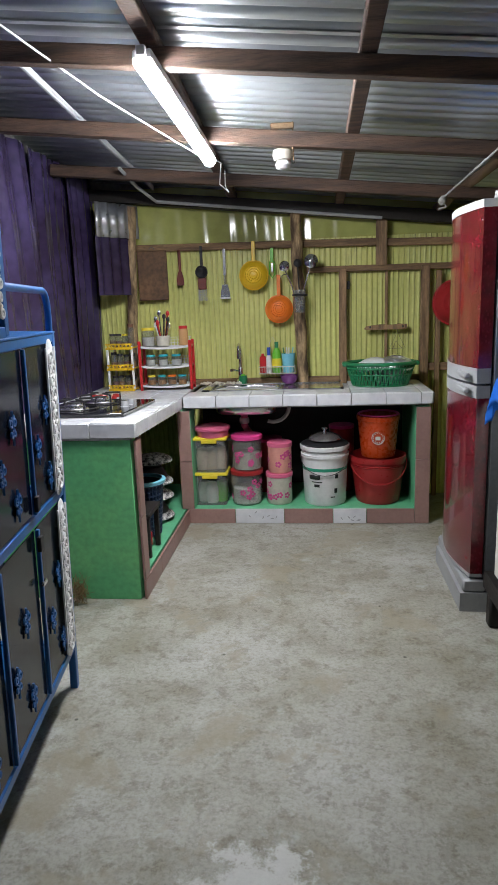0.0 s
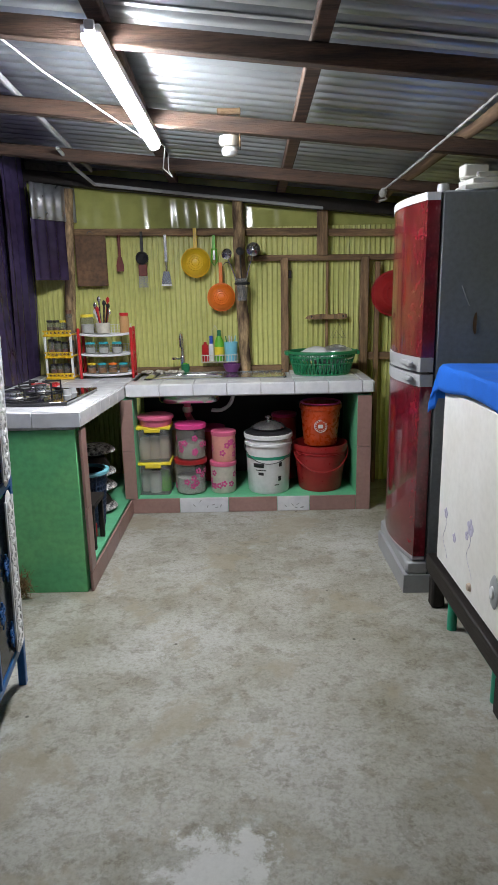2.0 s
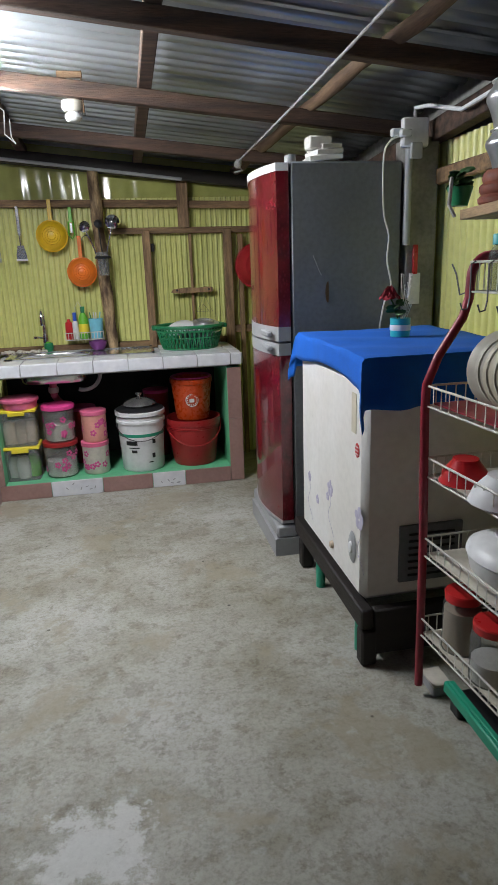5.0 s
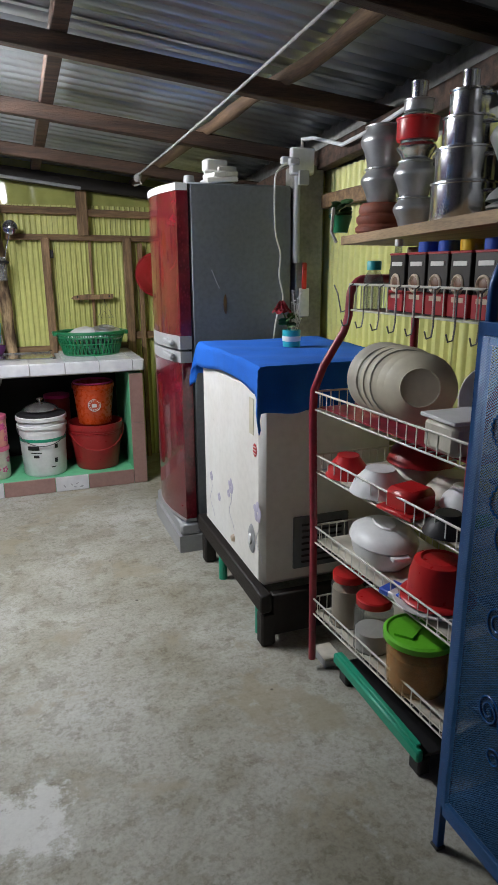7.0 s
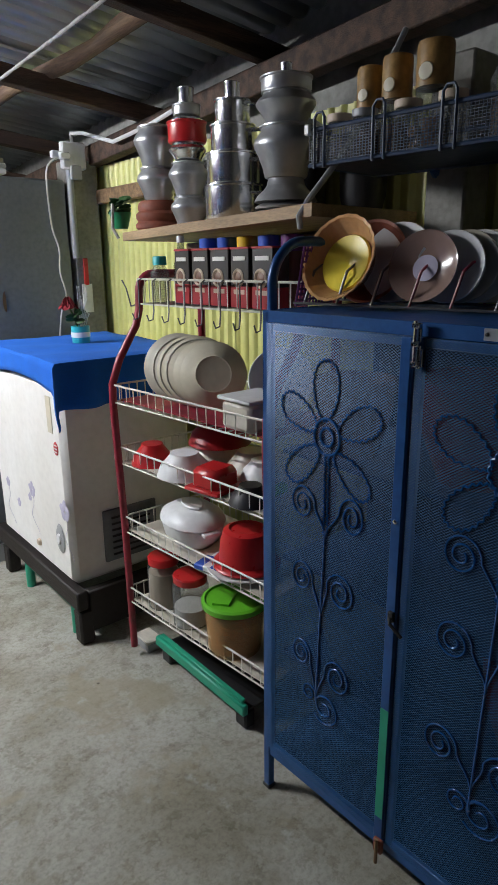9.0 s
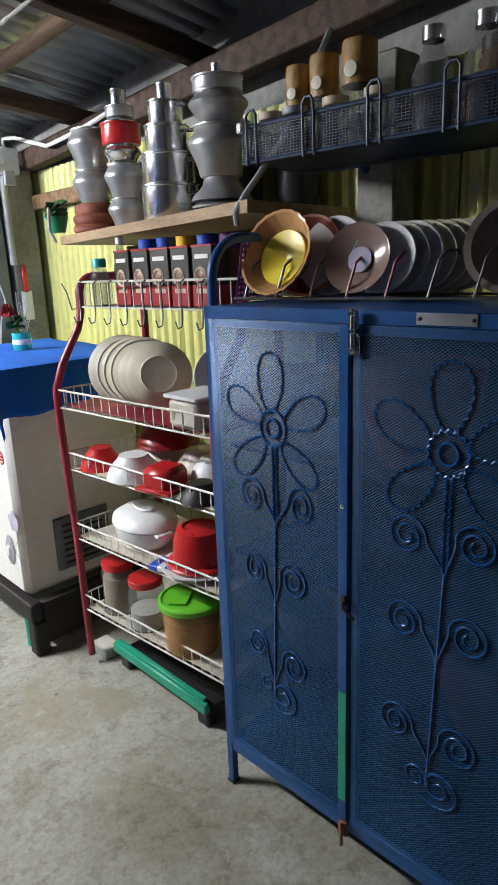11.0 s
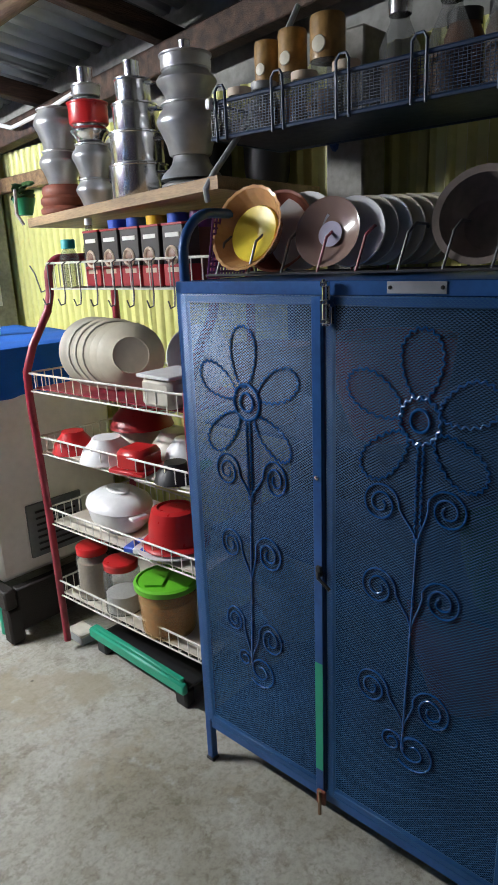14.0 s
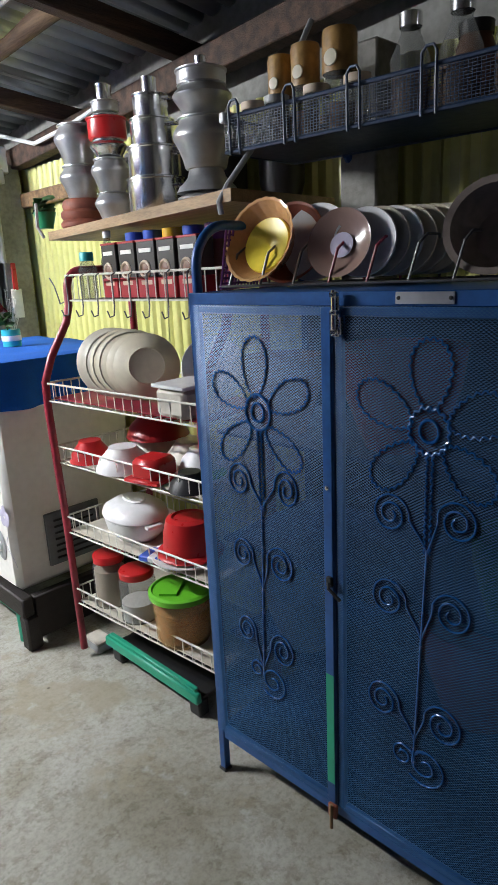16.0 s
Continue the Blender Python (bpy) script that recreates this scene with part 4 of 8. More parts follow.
def wavy_ring(c, r, waves, y, amp):
    pts = []
    for j in range(120):
        a = 2 * math.pi * j / 120
        rr_ = r + amp * math.sin(a * waves)
        pts.append((c[0] + rr_ * math.cos(a), y, c[1] + 1.08 * rr_ * math.sin(a)))
    return Shape().pipe(pts, 0.0026, 6, True)


CAB = pose(0.777, 0.810, 0, 0, 0, -89.0)


def mesh_cabinet():
    """Welded cabinet with two doors of expanded metal; local x runs along its face."""
    t = thing("mesh_cabinet", "blue welded dish cabinet with expanded metal doors and wire flowers", "cabinet", (0.777, 0.810, 0), -89.0)
    W, D, ZT, ZB = 0.795, 0.40, 1.240, 0.122
    for x in (0.010, W - 0.010):
        for y in (0.010, D - 0.010):
            part("post", Shape().box((x, y, ZT / 2 + 0.004), (0.020, 0.020, ZT - 0.008), 0.002), "frame2", t)
            part("foot", Shape().box((x, y, 0.004), (0.026, 0.026, 0.008), 0.002), "black", t)
    for y in (0.003, D - 0.003):
        part("top_rail", Shape().box((W / 2, y, ZT - 0.0125), (W - 0.002, 0.006, 0.025), 0.0015), "frame2", t)
        part("rail", Shape().box((W / 2, y + (0.006 if y < 0.1 else -0.006), ZB), (W - 0.044, 0.016, 0.026), 0.002), "frame2", t)
    for x in (0.004, W - 0.004):
        part("rail", Shape().box((x, D / 2, ZT - 0.0125), (0.006, D - 0.016, 0.025), 0.0015), "frame2", t)
        part("rail", Shape().box((x + (0.006 if x < 0.1 else -0.006), D / 2, ZB), (0.016, D - 0.044, 0.026), 0.002), "frame2", t)
    part("bottom", Shape().box((W / 2, D / 2, ZB + 0.016), (W - 0.04, D - 0.04, 0.004), 0.001), "frame2", t)
    part("back", Shape().box((W / 2, D - 0.012, 0.68), (W - 0.04, 0.004, 1.09), 0.001), "navy", t)
    part("top", Shape().box((W / 2, D / 2, ZT - 0.003), (W - 0.014, D - 0.014, 0.003), 0.001), "frame2", t)
    for z in (0.40, 0.66, 0.925):
        part("shelf", Shape().box((W / 2, D / 2 + 0.01, z), (W - 0.044, D - 0.06, 0.010), 0.002), "frame2", t)

    def expanded(p, q, z0, z1):
        """Diamond mesh of slanted strands between two upright edges p and q, given in x and y."""
        s = Shape()
        ax = Vector((q[0] - p[0], q[1] - p[1], 0))
        ln = ax.length
        ax.normalize()
        out = Vector((ax.y, -ax.x, 0))
        n = int(ln / 0.004)
        v, f = [], []
        rows = int((z1 - z0) / 0.00275)
        for r_ in range(rows + 1):
            z = z0 + (z1 - z0) * r_ / rows
            k0 = len(v)
            for k in range(n + 1):
                c = Vector((p[0], p[1], 0)) + ax * (ln * k / n)
                zz = z + (0.00105 if (k + r_) % 2 else -0.00105)
                a, b, d = c, c + out * 0.0003, c
                v += [(a.x, a.y, zz + 0.00050), (b.x, b.y, zz - 0.0002), (d.x, d.y, zz - 0.00045)]
            for k in range(n):
                i = k0 + 3 * k
                f += [(i, i + 1, i + 4, i + 3), (i + 1, i + 2, i + 5, i + 4)]
        return s.add(v, f)
    part("side_mesh", expanded((0.004, D - 0.02), (0.004, 0.02), ZB + 0.015, ZT - 0.026), "mesh", t, "fine blue expanded metal")

    def door(x0, x1, name):
        zc, zh = (ZB + 0.016 + ZT - 0.026) / 2, ZT - 0.026 - ZB - 0.016
        s = Shape().box((x0 + 0.008, 0.003, zc), (0.016, 0.012, zh), 0.002).box((x1 - 0.008, 0.003, zc), (0.016, 0.012, zh), 0.002)
        for z in (zc + zh / 2 - 0.008, zc - zh / 2 + 0.008):
            s.box(((x0 + x1) / 2, 0.003, z), (x1 - x0 - 0.034, 0.012, 0.016), 0.002)
        d = part(name, s, "frame2", t, "blue welded door frame")
        part("wire_mesh", expanded((x0 + 0.002, -0.006), (x1 - 0.002, -0.006), zc - zh / 2, zc + zh / 2), "mesh", d, "fine blue expanded metal")
        part("film", Shape().box(((x0 + x1) / 2, 0.012, zc), (x1 - x0 - 0.02, 0.0012, zh - 0.02), 0.0003), "film", d, "dusty clear plastic film behind the mesh")
        return d
    d1 = door(0.018, 0.388, "left_door")
    d2 = door(0.392, W - 0.020, "right_door")
    part("stile", Shape().box((0.378, -0.009, 0.668), (0.021, 0.005, 1.092), 0.001), "frame2", d1, "flat blue bar along the door's closing edge")
    part("paint_patch", Shape().box((0.3785, -0.0118, 0.335), (0.0195, 0.0012, 0.27), 0.0004), "seagreen", d1, "green paint showing on the bar")

    y = -0.0082
    for d, c, ring, petals, stem, pairs, foot in (
        (d1, (0.2015, 1.002), 0.034, (((0.194, 1.034), (0.198, 1.155), 0.036), ((0.232, 1.015), (0.331, 1.066), 0.033), ((0.223, 0.972), (0.309, 0.899), 0.030), ((0.178, 0.976), (0.092, 0.893), 0.032), ((0.172, 1.014), (0.074, 1.064), 0.034)),
         (0.203, 0.187), (((0.137, 0.845), 0.036, 0.040, (0.272, 0.848), 0.033, 0.043, 0.790), ((0.138, 0.672), 0.033, 0.038, (0.249, 0.674), 0.039, 0.043, 0.600), ((0.139, 0.481), 0.030, 0.035, (0.247, 0.465), 0.036, 0.042, 0.395)),
         ((0.166, 0.388), 0.024, (0.214, 0.372), 0.043, (0.187, 0.379))),
        (d2, (0.583, 1.017), 0.036, (((0.583, 1.052), (0.583, 1.167), 0.039), ((0.618, 1.030), (0.711, 1.072), 0.037), ((0.613, 0.994), (0.693, 0.921), 0.036), ((0.559, 0.992), (0.479, 0.908), 0.034), ((0.550, 1.024), (0.447, 1.078), 0.037)),
         (0.586, 0.571), (((0.513, 0.858), 0.038, 0.039, (0.639, 0.870), 0.037, 0.038, 0.800), ((0.511, 0.692), 0.038, 0.040, (0.636, 0.701), 0.038, 0.040, 0.632), ((0.502, 0.472), 0.037, 0.040, (0.628, 0.473), 0.039, 0.042, 0.415)),
         ((0.548, 0.370), 0.027, (0.595, 0.368), 0.045, (0.572, 0.377)))):
        for b, tip, hw in petals:
            part("petal", wavy_petal(b, tip, hw, y), "scroll", d)
        if d is d1:
            part("ring", Shape().pipe([(c[0] + ring * math.cos(k * 0.2618), y, c[1] + 1.1 * ring * math.sin(k * 0.2618)) for k in range(24)], 0.003, 6, True), "scroll", d)
        else:
            part("ring", wavy_ring(c, ring, 17, y, 0.0022), "scroll", d)
        part("ring", Shape().pipe([(c[0] + 0.017 * math.cos(k * 0.2618), y, c[1] + 0.019 * math.sin(k * 0.2618)) for k in range(24)], 0.003, 6, True), "scroll", d)
        zs = pairs[0][6]
        for off in (-0.005, 0.005):
            top = c[1] - ring * 1.1
            part("stem", Shape().pipe([(stem[0] + off + (0.0014 if k % 4 < 2 else -0.0014), y, top - (top - zs) * k / 60) for k in range(61)], 0.0021, 5), "scroll", d)
        part("stem", Shape().pipe([(stem[0], y, zs + 0.01), ((stem[0] + stem[1]) / 2, y, (zs + foot[4][1]) / 2), (stem[1], y, foot[4][1])], 0.0027, 6), "scroll", d)
        for cl, rxl, rzl, cr, rxr, rzr, zb in pairs:
            sx = stem[0] + (stem[1] - stem[0]) * (zs - zb) / (zs - foot[4][1])
            part("scroll", scroll_rod((sx, zb), cl, rxl, rzl, -1, y), "scroll", d)
            part("scroll", scroll_rod((sx, zb), cr, rxr, rzr, 1, y), "scroll", d)
        sp = spiral((foot[0][0], y, foot[0][1]), foot[1], foot[1] * 0.25, -20, 1.55, 34)
        part("scroll", Shape().pipe([(foot[4][0], y, foot[4][1])] + sp, 0.0021, 6), "scroll", d)
        sp = spiral((foot[2][0], y, foot[2][1]), foot[3], foot[3] * 0.18, 225, 1.75, 44)
        part("scroll", Shape().pipe(sp, 0.0021, 6), "scroll", d)
        part("scroll", Shape().pipe([(foot[4][0], y, foot[4][1] + 0.004), (foot[2][0] - 0.012, y, foot[2][1] + 0.026), (foot[2][0], y, foot[2][1] + 0.028)], 0.0021, 6), "scroll", d)
    # bolts, latch, plate, green patch
    b = part("bolt", Shape().box((0.401, -0.010, 1.201), (0.013, 0.004, 0.076), 0.001), "chrome", d2, "steel slide bolt")
    part("bolt_rod", Shape().pipe([(0.401, -0.017, 1.165), (0.401, -0.017, 1.243)], 0.0045, 8), "chrome", b)
    for z in (1.235, 1.205, 1.172):
        part("bolt_loop", Shape().box((0.401, -0.016, z), (0.015, 0.012, 0.010), 0.003), "chrome", b)
    part("bolt_catch", Shape().box((0.412, -0.012, 1.182), (0.006, 0.008, 0.030), 0.001), "chrome", b)
    b = part("bolt", Shape().box((0.384, -0.014, 0.130), (0.022, 0.010, 0.034), 0.002), "terracotta", d2, "rusty slide bolt")
    part("bolt_rod", Shape().pipe([(0.384, -0.021, 0.088), (0.384, -0.021, 0.150)], 0.004, 8), "post", b)
    part("latch", Shape().pipe([(0.380, -0.014, 0.682), (0.390, -0.028, 0.677), (0.418, -0.028, 0.660)], 0.0038, 6).box((0.382, -0.013, 0.684), (0.013, 0.010, 0.022), 0.002), "black", d2, "small dark turn latch")
    part("rivet", Shape().lathe([(0, 0.005), (0.0045, 0.003), (0.005, 0)], 10, pose(0.378, -0.0115, 0.878, 90)), "steel", d1)
    pl = part("name_plate", Shape().box((0.564, -0.0012, 1.2285), (0.102, 0.0022, 0.019), 0.0006), "alu", t, "blank aluminium plate")
    for x in (0.519, 0.609):
        part("rivet", Shape().lathe([(0, 0.003), (0.003, 0.002), (0.0035, 0)], 10, pose(x, -0.002, 1.2285, 90)), "black", pl)
    part("paint_patch", Shape().box((W - 0.016, -0.0018, 0.340), (0.030, 0.003, 0.042), 0.0008), "seagreen", t, "green painted hinge strap")
    # hoop at the end of the top
    hoop = [(0.010, 0.02, ZT)] + arc((0.010, 0.11, ZT + 0.05), 0.09, 180, 90, 8, "yz") + [(0.010, D - 0.10, ZT + 0.14)] + arc((0.010, D - 0.11, ZT + 0.05), 0.09, 90, 0, 8, "yz") + [(0.010, D - 0.02, ZT)]
    part("end_hoop", Shape().pipe(hoop, 0.011, 10), "frame2", t)
    # dishes seen dimly inside
    for x, z, r, h, m, nm, lb in ((0.43, 0.931, 0.125, 0.20, "red", "bowl", "red plastic bowl on a shelf inside the mesh cabinet"), (0.16, 0.931, 0.09, 0.17, "rosebrown", "bowl", "brown bowl on a shelf inside the mesh cabinet"),
                                      (0.69, 0.666, 0.075, 0.16, "bottlegreen", "basin", "green plastic basin inside the mesh cabinet"), (0.62, 0.406, 0.12, 0.21, "darkred", "basin", "dark red basin inside the mesh cabinet"),
                                      (0.2, 0.406, 0.10, 0.15, "greyp", "bowl", "grey bowl inside the mesh cabinet")):
        o = thing(nm, lb, nm, CAB @ Vector((x, r + 0.035, z)))
        part("body", Shape().lathe([(0, 0), (r * 0.55, 0), (r * 0.92, h * 0.6), (r, h), (r * 0.95, h), (r * 0.86, h * 0.6), (r * 0.5, 0.01), (0, 0.01)], 28), m, o)


mesh_cabinet()


def glass_cabinet():
    """Dark glazed blue cabinet at the opposite side; local x runs along its face."""
    t = thing("glazed_cabinet", "blue metal cupboard with dark panes and white scroll trim", "cabinet")
    t.matrix_basis = pose(-0.872, 1.985, -0.004, 0, 1.7, 0) @ pose(0, 0, 0, 0, 0, -82.5)
    W, D, ZT = 0.95, 0.42, 1.265
    for x in (0.014, W - 0.014):
        for y in (-0.014, -D + 0.014):
            part("post", Shape().box((x, y, ZT / 2), (0.026, 0.026, ZT), 0.002), "frame", t)
    for z in (ZT - 0.014, 0.745, 0.17):
        for y in (-0.014, -D + 0.014):
            part("rail", Shape().box((W / 2, y, z), (W - 0.054, 0.024, 0.028), 0.002), "frame", t)
        for x in (0.014, W - 0.014):
            part("rail", Shape().box((x, -D / 2, z), (0.024, D - 0.054, 0.028), 0.002), "frame", t)
    part("bottom", Shape().box((W / 2, -D / 2, 0.172), (W - 0.04, D - 0.04, 0.006), 0.001), "frame", t)
    # the cupboard's inner shade is put into the back's near-black colour
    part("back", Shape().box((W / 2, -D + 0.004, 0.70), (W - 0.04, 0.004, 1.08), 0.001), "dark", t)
    part("shelf", Shape().box((W / 2, -D / 2, 0.745), (W - 0.06, D - 0.06, 0.008), 0.001), "frame", t)
    part("top", Shape().box((W / 2, -D / 2, ZT + 0.003), (W, D, 0.006), 0.001), "frame", t)
    for x0, z0, z1 in ((0.01, 0.765, 1.235), (0.01, 0.19, 0.72)):
        for xa, xb in ((0.03, 0.33), (0.34, 0.64), (0.65, 0.92)):
            pane = part("pane", Shape().box(((xa + xb) / 2, -0.008, (z0 + z1) / 2), (xb - xa - 0.006, 0.003, z1 - z0), 0.0005), "smoke", t, "dark smoked pane")
            part("stile", Shape().box((xb + 0.002, 0.0, (z0 + z1) / 2), (0.012, 0.012, z1 - z0), 0.002), "frame", t)
            rg = random.Random(int(xa * 100 + z0 * 10))
            for k in range(3):
                c = (xa + 0.13 + 0.10 * (k % 2) + rg.uniform(-0.02, 0.02), z0 + (z1 - z0) * (0.18 + 0.22 * k))
                s = Shape()
                for sg in (-1, 1):
                    s.pipe(spiral((c[0] + sg * 0.013, 0.0, c[1]), 0.015, 0.004, 90, sg * 1.5, 18), 0.0035, 5)
                    s.pipe(spiral((c[0] + sg * 0.010, 0.0, c[1] - 0.03), 0.011, 0.003, 90, sg * 1.3, 14), 0.0035, 5)
                s.pipe([(c[0], 0.0, c[1] + 0.03), (c[0], 0.0, c[1] - 0.06)], 0.0035, 5)
                part("ornament", s, "frame", pane, "blue cast scroll ornament")
        # white scroll strip beside the post
        s = Shape()
        zc, k = z0 + 0.03, 0
        while zc < z1 - 0.02:
            sg = 1 if k % 2 else -1
            s.pipe(spiral((0.088 + sg * 0.008, 0.006, zc), 0.031, 0.004, -90 * sg, 1.6 * sg, 24), 0.006, 6)
            s.pipe([(0.088 - sg * 0.036, 0.006, zc - 0.02), (0.088 - sg * 0.026, 0.006, zc), (0.088 - sg * 0.036, 0.006, zc + 0.02)], 0.006, 6)
            zc, k = zc + 0.036, k + 1
        s.box((0.045, 0.005, (z0 + z1) / 2), (0.009, 0.006, z1 - z0 - 0.02), 0.001).box((0.131, 0.005, (z0 + z1) / 2), (0.009, 0.006, z1 - z0 - 0.02), 0.001)
        for z in (z0 + 0.015, z1 - 0.015):
            s.lathe([(0, 0.006), (0.024, 0.004), (0.032, 0)], 12, pose(0.088, 0.002, z, -90))
        part("scroll_trim", s, "white", t, "white painted scrollwork strip")
    for z in (0.80, 0.68):
        part("hinge", Shape().box((0.342, 0.009, z), (0.022, 0.012, 0.045), 0.002), "black", t)
    part("latch", Shape().box((0.342, 0.012, 0.56), (0.03, 0.01, 0.014), 0.002), "steel", t)
    hoop = [(0.014, -0.014, ZT)] + [(0.014, -0.014, ZT + 0.06)]
    hoop += [(0.014 + 0.05 * (1 - math.cos(a * 0.2618)), -0.014, ZT + 0.06 + 0.07 * math.sin(a * 0.2618)) for a in range(1, 7)] + [(0.42, -0.014, ZT + 0.135)]
    part("end_hoop", Shape().pipe(hoop, 0.011, 10), "frame", t)
    u = part("upper_frame", Shape().box((0.43, -0.014, ZT + 0.30), (0.026, 0.026, 0.58), 0.002).box((W - 0.014, -0.014, ZT + 0.30), (0.026, 0.026, 0.58), 0.002)
             .box((0.68, -0.014, ZT + 0.585), (0.48, 0.024, 0.028), 0.002).box((0.68, -0.014, ZT + 0.02), (0.48, 0.024, 0.028), 0.002), "frame", t)
    part("upper_pane", Shape().box((0.69, -0.012, ZT + 0.30), (0.47, 0.003, 0.54), 0.0005), "smoke", u)
    s = Shape()
    for k in range(14):
        sg = 1 if k % 2 else -1
        s.pipe(spiral((0.475 + sg * 0.004, 0.004, ZT + 0.07 + 0.036 * k), 0.017, 0.003, -90 * sg, 1.6 * sg, 22), 0.0045, 6)
    part("scroll_trim", s, "white", u, "white painted scrollwork strip")


glass_cabinet()


def basket_tray(t, x0, x0n, x1, y0f, y0b, y1, z, h, n, wire="wire"):
    """A wire tray with a low fence; each cross wire is a piece of its own."""
    s = Shape()
    for zz, rad in ((z, 0.003), (z + h, 0.0034)):
        s.pipe([(x0n, y0f, zz), (x0, y1, zz), (x1, y1, zz), (x1, y0b, zz)], rad, 6, True)
    tray = part("tray", s, wire, t, "white coated wire tray")
    for k in range(n + 1):
        ya, yb, xa = y0f + (y1 - y0f) * k / n, y0b + (y1 - y0b) * k / n, x0n + (x0 - x0n) * k / n
        part("wire", Shape().pipe([(xa, ya, z + h), (xa, ya, z), (x1, yb, z), (x1, yb, z + h)], 0.0019, 5), wire, tray)
    for k in range(1, 12):
        x = x0 + (x1 - x0) * k / 12
        part("wire", Shape().pipe([(x, y1, z), (x, y1, z + h)], 0.0019, 5), wire, tray)
    return tray


def dish_rack():
    t = thing("kitchen_rack", "tall red tubular rack with five white wire trays", "rack", (0, 0, 0))
    xl, xn, xb, ya, yab, yb = 0.803, 0.852, 1.14, 0.868, 0.930, 1.545
    xf = xl
    for y, yk, xf in ((ya, yab, xn), (yb, yb, xl)):
        pts = [(xf + 0.005, y, 0.035), (xf, y, 0.50), (xf - 0.012, y, 0.90), (xf - 0.010, y, 0.975), (xf + 0.02, y, 1.05), (xf + 0.085, y, 1.15), (xf + 0.10, y, 1.20), (xf + 0.102, y, 1.25)]
        pts += [(xf + 0.102 + 0.05 * (1 - math.cos(a * 0.2618)), y, 1.25 + 0.055 * math.sin(a * 0.2618)) for a in range(1, 7)]
        pts += [(xb - 0.06, yk, 1.305), (xb - 0.02, yk, 1.29), (xb, yk, 1.25), (xb, yk, 0.6), (xb, yk, 0.035)]
        part("side_frame", Shape().pipe(pts, 0.0125, 12), "redrail", t, "bent red enamelled tube")
    for z, h, dx in ((0.215, 0.055, 0), (0.475, 0.055, 0), (0.715, 0.055, 0), (0.918, 0.055, -0.010), (1.215, 0.075, 0.10)):
        basket_tray(t, xl + dx, xn + dx, xb, ya, yab, yb, z, h, 18)
    xf = xl
    for z, m in ((0.219, "offwhite"), (0.479, "offwhite"), (0.719, "offwhite"), (0.922, "redrail")):
        part("liner", Shape().slab([(xn + 0.008, ya + 0.01), (xb - 0.006, yab + 0.006), (xb - 0.006, yb - 0.008), (xf + 0.008, yb - 0.008)], z, z + 0.004), m, t)
    for k in range(8):
        y = yb - 0.03 - 0.078 * k
        x = xf + 0.096 + 0.0033 * k
        part("hook", Shape().pipe([(x, y, 1.292), (x - 0.012, y, 1.285), (x - 0.012, y, 1.20), (x - 0.02, y - 0.006, 1.175), (x - 0.036, y - 0.01, 1.172), (x - 0.044, y - 0.012, 1.19)], 0.0022, 5), "greywire", t)
    part("hook", Shape().pipe([(xf + 0.10, yb + 0.004, 1.215), (xf + 0.10, yb + 0.05, 1.205), (xf + 0.10, yb + 0.075, 1.26), (xf + 0.10, yb + 0.10, 1.285)], 0.0024, 5), "greywire", t)
    p = thing("plastic_pallet", "low green plastic pallet under the kitchen rack", "pallet", (0, 0, 0))
    part("front_rail", Shape().bar((0.860, 0.985, 0.058), (0.860, 1.47, 0.058), 0.022, 0.036, 0.006), "seagreen", p)
    part("front_rail", Shape().bar((0.864, 1.0, 0.096), (0.864, 1.45, 0.096), 0.016, 0.010, 0.004), "seagreen", p)
    part("deck", Shape().slab([(0.885, 1.0), (1.10, 1.0), (1.10, 1.45), (0.885, 1.45)], 0.058, 0.066), "black", p)
    for x, y in ((0.885, 1.02), (0.885, 1.43), (1.08, 1.02), (1.08, 1.43)):
        part("foot", Shape().box((x, y, 0.029), (0.04, 0.05, 0.058), 0.006), "black", p)
    b = thing("small_box", "small pale carton lying beside the pallet", "box", (0.875, 1.56, 0))
    part("body", Shape().box((0, 0, 0.016), (0.06, 0.09, 0.032), 0.003), "greyp", b)
    part("lid", Shape().box((0, 0, 0.036), (0.062, 0.092, 0.008), 0.002), "offwhite", b)


dish_rack()


